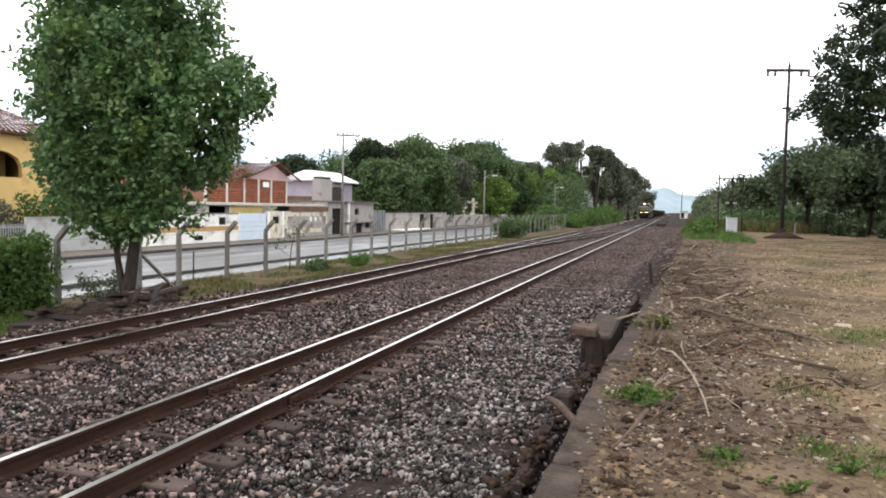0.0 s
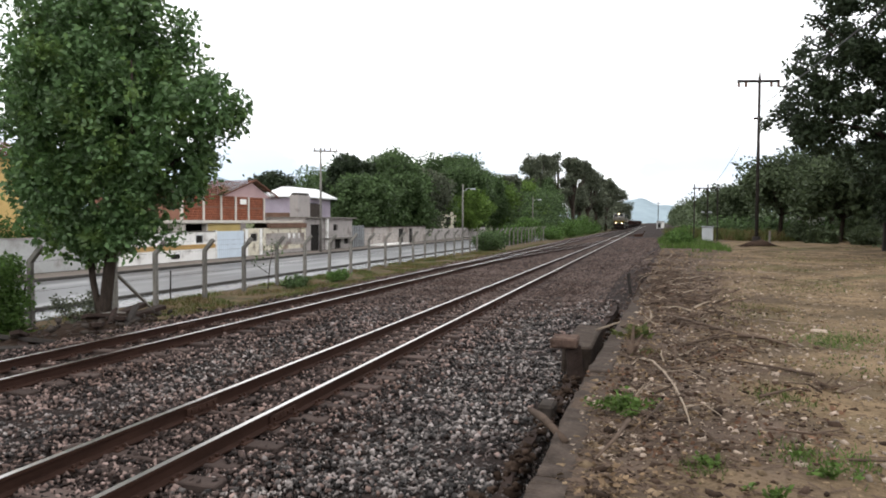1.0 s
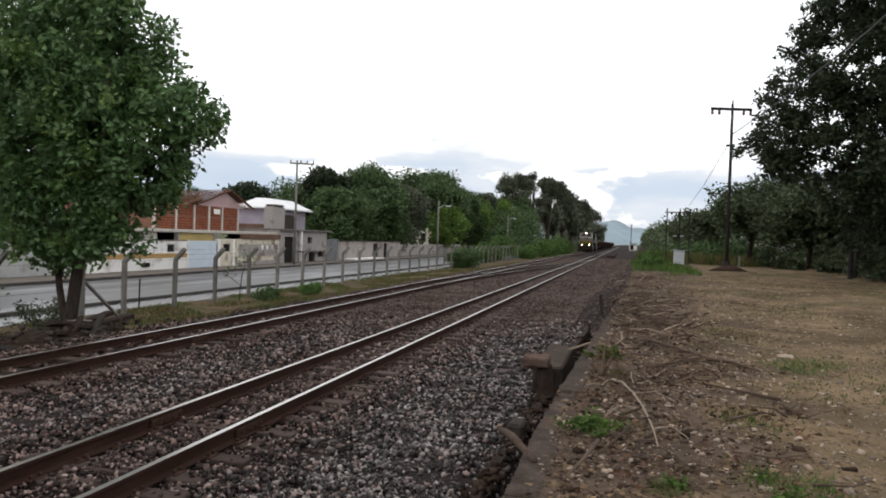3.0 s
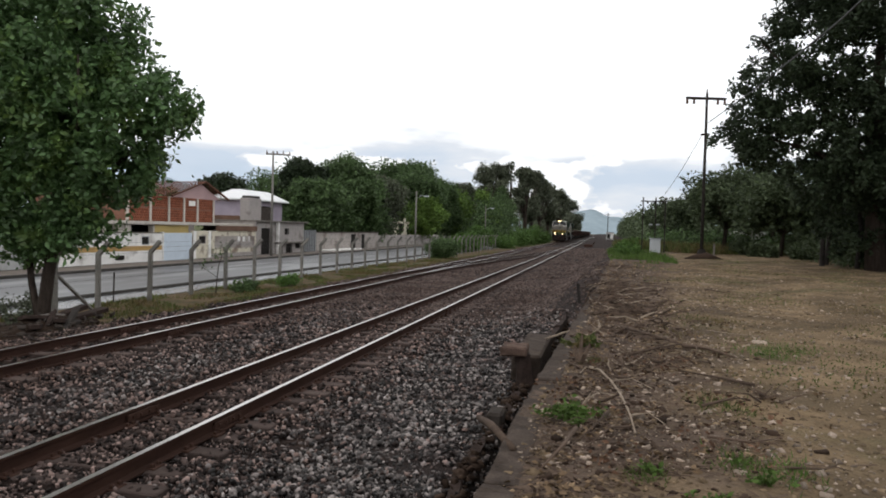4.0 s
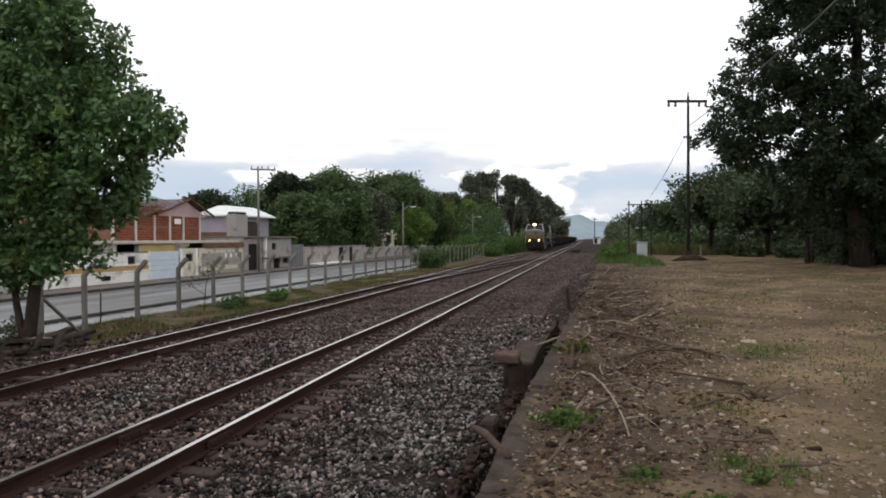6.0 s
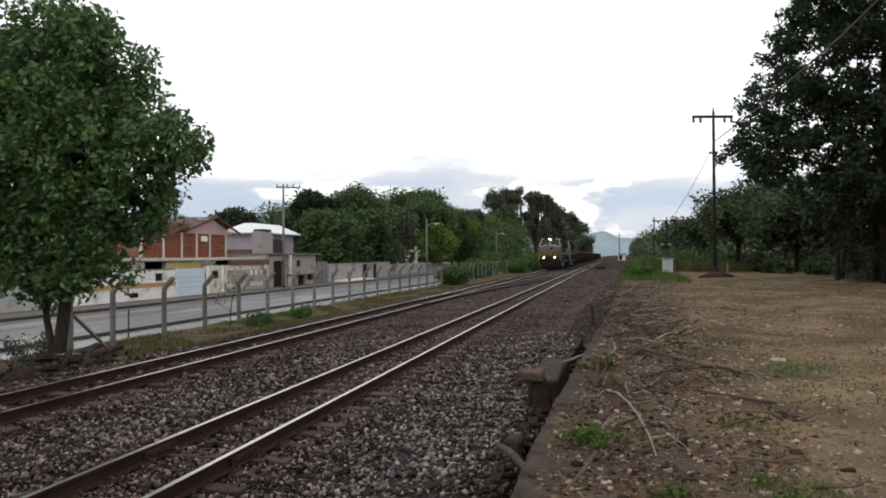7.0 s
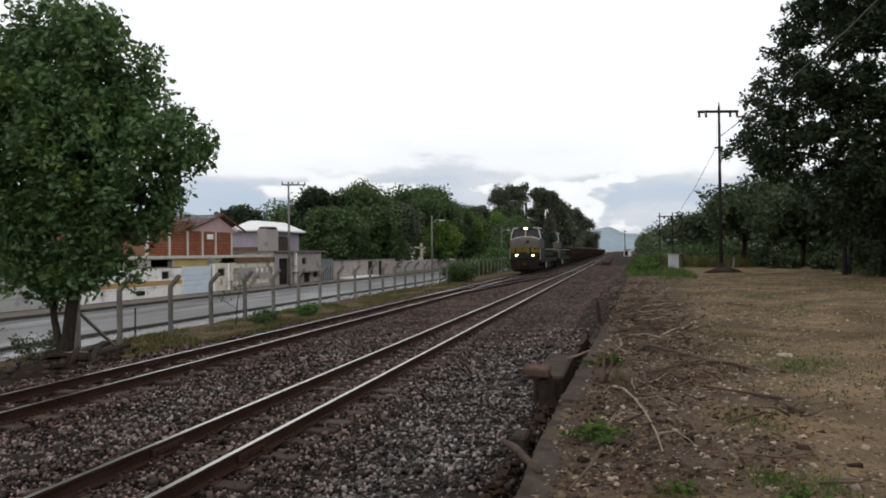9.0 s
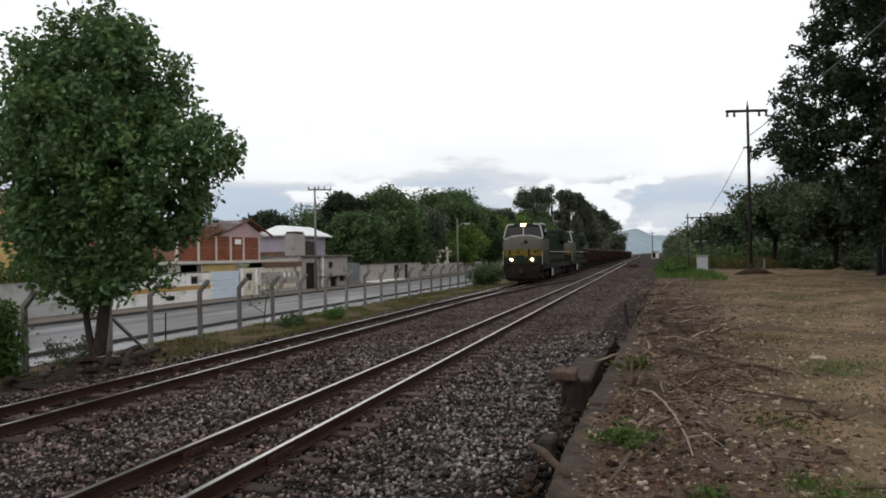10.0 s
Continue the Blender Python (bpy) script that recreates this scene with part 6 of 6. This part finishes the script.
    v, f = leaves(np.stack([pts[:, 0], pts[:, 1], ground_z(pts[:, 0], pts[:, 1]) + 0.02], 1), (0.08, 0.08, 0.012), 7, 0.05, rng, flat=0.3)
    tagged(soup("red_litter", v, f, M["redlitter"]), "reddish brown dead leaves among the wood bits", "leaf litter", kind="stuff")


scatter()
for k, (x, y, r, n) in enumerate(((2.2, 10.3, 0.5, 420), (2.6, 10.9, 0.5, 300), (0.95, 5.1, 0.22, 160), (1.25, 5.0, 0.2, 130), (1.1, 6.8, 0.35, 220), (-0.05, 8.9, 0.2, 140), (0.3, 4.75, 0.18, 110), (2.0, 14.0, 0.7, 260), (1.2, 12.0, 0.5, 160))):
    rng = np.random.default_rng(300 + k)
    px, py = rng.normal(x, r * 0.45, n), rng.normal(y, r * 0.7, n)
    a, h = rng.uniform(0, 6.28, n), rng.uniform(0.02, 0.075, n)
    p = np.stack([px, py, ground_z(px, py)], 1)
    d = np.stack([np.cos(a), np.sin(a), 0 * a], 1) * 0.006
    tip = p + np.stack([rng.normal(0, 0.03, n), rng.normal(0, 0.03, n), h], 1)
    ob = soup("grass_tuft", np.stack([p - d, p + d, tip], 1).reshape(-1, 3), np.arange(n * 3).reshape(-1, 3), M["weed" if k < 4 else "grass"])
    tagged(ob, "thin patch of short green grass on the dirt", "grass", kind="stuff")


# ---- the train ----
def bogie(parent, y, z=0.0, half=0.95, wheel_r=0.48):
    """A bogie frame with two wheelsets, parts of the vehicle; returns the wheelsets."""
    for s in (-1, 1):
        bm = boxes((s * 0.98 - 0.07, s * 0.98 + 0.07, y - half - 0.45, y + half + 0.45, 0.42, 0.72), (s * 0.98 - 0.1, s * 0.98 + 0.1, y - 0.3, y + 0.3, 0.3, 0.85), bevel=0.03)
        part("bogie_frame", bm, M["locodark"], parent)
    sets = []
    for dy in (-half, half):
        ax = bmesh.new()
        tube(ax, [(-0.95, 0, 0), (0.95, 0, 0)], 0.08, 8)
        for s in (-0.535, 0.535):
            tube(ax, [(s - 0.06, 0, 0), (s + 0.06, 0, 0)], wheel_r, 18)
            tube(ax, [(s - 0.085, 0, 0), (s + 0.02 * (-1 if s > 0 else 1), 0, 0)], wheel_r * 0.6, 10)
        me = bpy.data.meshes.new("wheelset")
        ax.to_mesh(me)
        ax.free()
        ob = new("wheelset", finish(me, M["iron"]))
        ob.parent = parent
        ob.location = (0, y + dy, wheel_r)
        sets.append(ob)
    return sets


def locomotive(label, lit):
    """A wide-cab diesel, its nose towards -y, its base on the rails."""
    t = thing("locomotive", (0, 0, 0), label, "locomotive", "two locomotives in front")
    W = 1.5
    # frame, pilot and coupler
    part("underframe", boxes((-1.35, 1.35, 0.4, 20.6, 1.0, 1.42), bevel=0.03), M["locodark"], t)
    bm = prism(bmesh.new(), [(-0.25, 1.35), (0.4, 1.45), (0.4, 0.2), (-0.1, 0.2), (-0.3, 0.45)], "x", -1.4, 1.4)
    for v in bm.verts:
        v.co.x *= 1.0 if v.co.z > 1 else (0.86 if v.co.z > 0.4 else 0.72)
    part("pilot", bm, M["locodust"], t, "dark plough-shaped pilot")
    part("coupler", boxes((-0.14, 0.14, -0.7, 0.0, 0.75, 1.05), bevel=0.04), M["iron"], t)
    for s in (-1, 1):
        for k in range(4):
            part("step", boxes((s * 1.42 - 0.12, s * 1.42 + 0.12, 0.5, 1.1, 0.35 + k * 0.28, 0.39 + k * 0.28)), M["locodust"], t)
        part("handrail", tubes(([(s * 1.46, 0.3, 1.4), (s * 1.46, 0.3, 2.4)], 0.025), ([(s * 1.46, 4.6, 2.35), (s * 1.46, 20.0, 2.35)], 0.025)), M["locowhite"], t)
        for yy in np.arange(4.6, 20.2, 1.7):
            part("stanchion", tubes(([(s * 1.46, yy, 1.42), (s * 1.46, yy, 2.36)], 0.016), sides=5), M["locodark"], t)
    # one rounded nose: dark green below, a ragged yellow band, worn grey above
    bm = bmesh.new()
    cols = [(-W, 2.6)] + [(W * q, 0.0) for q in np.linspace(-1, 1, 33)] + [(W, 2.6)]
    rows = 22
    grid = []
    for i in range(rows + 4):
        ring = []
        for x, back in cols:
            q = abs(x) / W
            top = 3.52 - 0.3 * q * q
            u = min(i / rows, 1.0)
            z = 1.423 + u * (top - 1.423)
            yy = 0.42 * q ** 6 + 0.16 * u * u + (0.22 * u ** 8)
            if i > rows:
                z, yy = z + 0.02 * (i - rows), yy + 0.14 * (i - rows)
            ring.append(bm.verts.new((x, max(yy, back), z)))
        grid.append(ring)
    for i in range(len(grid) - 1):
        for c in range(len(cols) - 1):
            f = bm.faces.new((grid[i][c], grid[i][c + 1], grid[i + 1][c + 1], grid[i + 1][c]))
            z = (grid[i][c].co.z + grid[i + 1][c + 1].co.z) / 2
            rag = noise.noise(Vector((c * 0.55, 3.1, 0.0)))
            f.material_index = 2 if z > 2.52 + 0.1 * rag else (1 if z > 2.05 + 0.35 * rag else 0)
            f.smooth = True
    part("nose", bm, [M["locogreen"], M["locoyellow"], M["locogrey"]], t, "rounded nose, worn grey over ragged yellow and green")
    part("anticlimber", boxes((-1.25, 1.25, -0.2, 0.12, 1.36, 1.5), bevel=0.03), M["locodark"], t)
    part("emblem", tubes(([(0.28, 0.1, 3.05), (0.28, 0.25, 3.05)], 0.15), sides=16), M["dark"], t, "round dark emblem")
    for x, z, w, h in ((-0.95, 2.16, 0.1, 0.36), (-0.3, 2.22, 0.08, 0.26), (0.45, 2.12, 0.12, 0.4), (0.92, 2.22, 0.08, 0.26)):
        part("grab_plate", boxes((x, x + w, -0.03, 0.1, z, z + h), bevel=0.02), M["locodust"], t, "dark worn patch")
    for x in (-0.62, 0.62):
        part("hose", tubes(([(x, -0.2, 1.15), (x * 0.95, -0.36, 0.8), (x * 0.8, -0.3, 0.5)], 0.035), sides=6), M["tyre"], t)
    # cab: dark roof, two wide windscreens that drop towards the outside, pale surround
    cab = prism(bmesh.new(), [(0.72, 3.2), (0.98, 4.3), (1.25, 4.46), (3.6, 4.5), (3.6, 3.2)], "x", -W, W)
    for v in cab.verts:
        if v.co.z > 4.2:
            v.co.x *= 0.84
    bmesh.ops.bevel(cab, geom=[e for e in cab.edges if min(e.verts[0].co.z, e.verts[1].co.z) > 4.2], offset=0.1, segments=2, affect="EDGES")
    part("cab", cab, M["locogreen"], t, "dark green cab with a low roof")

    def front(x, z):
        """A point on the sloping cab front."""
        return (x, 0.72 + 0.236 * (z - 3.2), z)

    for s in (-1, 1):
        run = [front(s * 0.05, 3.56), front(s * 0.75, 3.5), front(s * 1.4, 3.3), front(s * 1.47, 3.42), front(s * 1.27, 4.22), (s * 1.16, 1.0, 4.36), (s * 0.72, 1.0, 4.42)]
        part("window_surround", tubes(([(x, yy - 0.03, z) for x, yy, z in run], 0.055), sides=6), M["locowhite"], t, "pale windscreen surround")
        bm = bmesh.new()
        quad = [front(s * 0.06, 3.58), front(s * 1.38, 3.36), front(s * 1.2, 4.2), front(s * 0.06, 4.2)]
        v = [bm.verts.new((x, yy - 0.025, z)) for x, yy, z in quad]
        b = [bm.verts.new((x, yy + 0.05, z)) for x, yy, z in quad]
        bm.faces.new(v)
        bm.faces.new(b[::-1])
        for k in range(4):
            bm.faces.new((v[k], b[k], b[(k + 1) % 4], v[(k + 1) % 4]))
        bmesh.ops.recalc_face_normals(bm, faces=bm.faces)
        pane = part("windscreen", bm, M["glass"], t, "dark windscreen")
        part("wiper", tubes(([front(s * 0.5, 3.58), front(s * 0.75, 4.0)], 0.012), sides=4), M["locodark"], pane)
        part("roof_edge", tubes(([(s * 1.2, 1.1, 4.42), (s * 1.28, 3.5, 4.42)], 0.06), sides=6), M["locowhite"], t)
        part("side_window", boxes((s * 1.42 - 0.06, s * 1.42 + 0.06, 1.7, 2.4, 3.5, 4.05), bevel=0.005), M["glass"], t)
        part("mirror", boxes((s * 1.55 - 0.07, s * 1.55 + 0.07, 1.35, 1.42, 3.5, 3.8), bevel=0.01), M["locodark"], t)
        part("cab_side", boxes((s * W - 0.02, s * W + 0.02, 0.75, 3.6, 1.43, 2.45)), M["locoside"], t, "grime-covered grey-green cab side")
        part("cab_side", boxes((s * W - 0.02, s * W + 0.02, 0.95, 3.6, 2.46, 3.3)), M["locogrey"], t, "dusty grey cab side")
    part("mullion", tubes(([(x, yy - 0.03, z) for x, yy, z in (front(0, 3.55), front(0, 4.24))], 0.04), sides=5), M["locowhite"], t)
    part("light_housing", boxes((-0.3, 0.3, 0.86, 1.2, 4.24, 4.5), bevel=0.04), M["locodark"], t)
    part("horn", tubes(([(0.5, 2.0, 4.62), (0.5, 1.5, 4.62)], [0.04, 0.09]), sides=8), M["locodark"], t)
    part("headlight", tubes(([(-0.11, 0.8, 4.37), (-0.11, 1.0, 4.37)], 0.08), ([(0.11, 0.8, 4.37), (0.11, 1.0, 4.37)], 0.08), sides=14), M["lamp" if lit else "glass"], t, "twin round headlight")
    for s in (-0.78, 0.78):
        part("ditch_light", tubes(([(s, -0.1, 1.78), (s, 0.12, 1.78)], 0.08), sides=14), M["lamp" if lit else "glass"], t, "round lower headlight")
    # long hood, radiator, tanks
    part("hood", boxes((-0.95, 0.95, 3.61, 19.6, 1.423, 3.95), bevel=0.12), M["locogreen"], t, "dark green long hood")
    part("hood_band", boxes((-0.965, 0.965, 3.8, 19.4, 1.7, 2.1)), M["locoside"], t, "faded grey-green band")
    for yy in np.arange(4.2, 15, 1.25):
        for s in (-1, 1):
            part("hood_door", boxes((s * 0.95 - 0.02, s * 0.95 + 0.02, yy, yy + 1.1, 2.2, 3.6), bevel=0.008), M["locogreen"], t)
    part("radiator", boxes((-1.4, 1.4, 15.2, 19.4, 3.2, 4.4), bevel=0.15), M["locogreen"], t, "wide dark radiator housing")
    part("exhaust", boxes((-0.3, 0.3, 9.0, 10.2, 3.953, 4.3), bevel=0.05), M["locodark"], t)
    part("dynamic_brake", boxes((-1.0, 1.0, 4.4, 7.4, 3.4, 4.1), bevel=0.1), M["locogreen"], t)
    part("fuel_tank", boxes((-1.25, 1.25, 7.8, 12.8, 0.35, 1.0), bevel=0.12), M["locodark"], t)
    sets = []
    for y in (2.6, 5.9, 14.7, 18.0):
        sets += bogie(t, y, half=0.82)
    for s in (-1, 1):
        part("truck_panel", boxes((s * 1.3 - 0.03, s * 1.3 + 0.03, 6.9, 7.6, 0.4, 1.4)), M["locowhite"], t, "pale sandbox panel")
    return t, sets


def ore_wagon():
    t = thing("ore_wagon", (0, 0, 0), "rust-brown open iron ore wagon, loaded", "wagon", "train of ore wagons")
    bm = bmesh.new()
    L, H = 8.6, 2.55
    prism(bm, [(-1.4, H), (-1.4, 1.35), (-1.1, 0.95), (1.1, 0.95), (1.4, 1.35), (1.4, H)], "y", 0.5, 0.5 + L)
    part("tub", bm, M["wagon"], t)
    for s in (-1, 1):
        for yy in np.arange(0.6, 9.1, 1.05):
            part("rib", boxes((s * 1.44 - 0.05, s * 1.44 + 0.05, yy, yy + 0.12, 1.1, H)), M["wagon"], t)
        part("top_rail", boxes((s * 1.42 - 0.07, s * 1.42 + 0.07, 0.45, 9.15, H, H + 0.12)), M["wagon"], t)
    for yy in (0.45, 9.05):
        part("end_rail", boxes((-1.35, 1.35, yy, yy + 0.1, H, H + 0.12)), M["wagon"], t)
    ore = bmesh.new()
    bmesh.ops.create_grid(ore, x_segments=8, y_segments=20, size=1)
    for v in ore.verts:
        u, w = v.co.x, v.co.y
        v.co = Vector((u * 1.3, 4.8 + w * 4.2, H + 0.02 + 0.25 * (1 - u * u) * (1 - abs(w) ** 3) + 0.08 * noise.noise(Vector((u * 2, w * 6, 0)))))
    part("ore_load", ore, M["ore"], t, "dark red iron ore heap", smooth=True)
    part("underframe", boxes((-0.5, 0.5, 0.05, 9.55, 0.75, 0.95)), M["locodark"], t)
    for y in (1.9, 7.7):
        bogie(t, y, half=0.8, wheel_r=0.42)
    return t


LOCO_A, AXLES = locomotive("yellow, grey and green diesel locomotive with lit headlights", True)
LOCO_B = copy_thing(LOCO_A, pose(0, 0, 0))
LOCO_B["label"] = "second yellow, grey and green diesel locomotive, unlit"
for o in LOCO_B.children:
    if o.name.startswith(("headlight", "ditch_light")):
        o.data = o.data.copy()
        o.data.materials.clear()
        o.data.materials.append(M["glass"])
WAGON = ore_wagon()
WAGONS = [WAGON] + [copy_thing(WAGON, pose(0, 0, 0)) for k in range(27)]
SPEED, NOSE_AT_END = 16.6, 52.6


def motions():
    times = [k * 0.5 for k in range(21)]

    def nose(t):
        return NOSE_AT_END + SPEED * (10.0 - t)

    for ob, back in [(LOCO_A, 0.0), (LOCO_B, 21.6)] + [(w, 43.0 + 9.7 * k) for k, w in enumerate(WAGONS)]:
        walk(ob, [(t, pose(C_FAR, nose(t) + back, 0.0)) for t in times])
    # the leading wheels roll towards the camera
    for ax in AXLES:
        y, z = ax.location.y, ax.location.z
        walk(ax, [(k / 30, pose(0, y, z, math.degrees(SPEED * (k / 30) / z))) for k in range(301)])


motions()
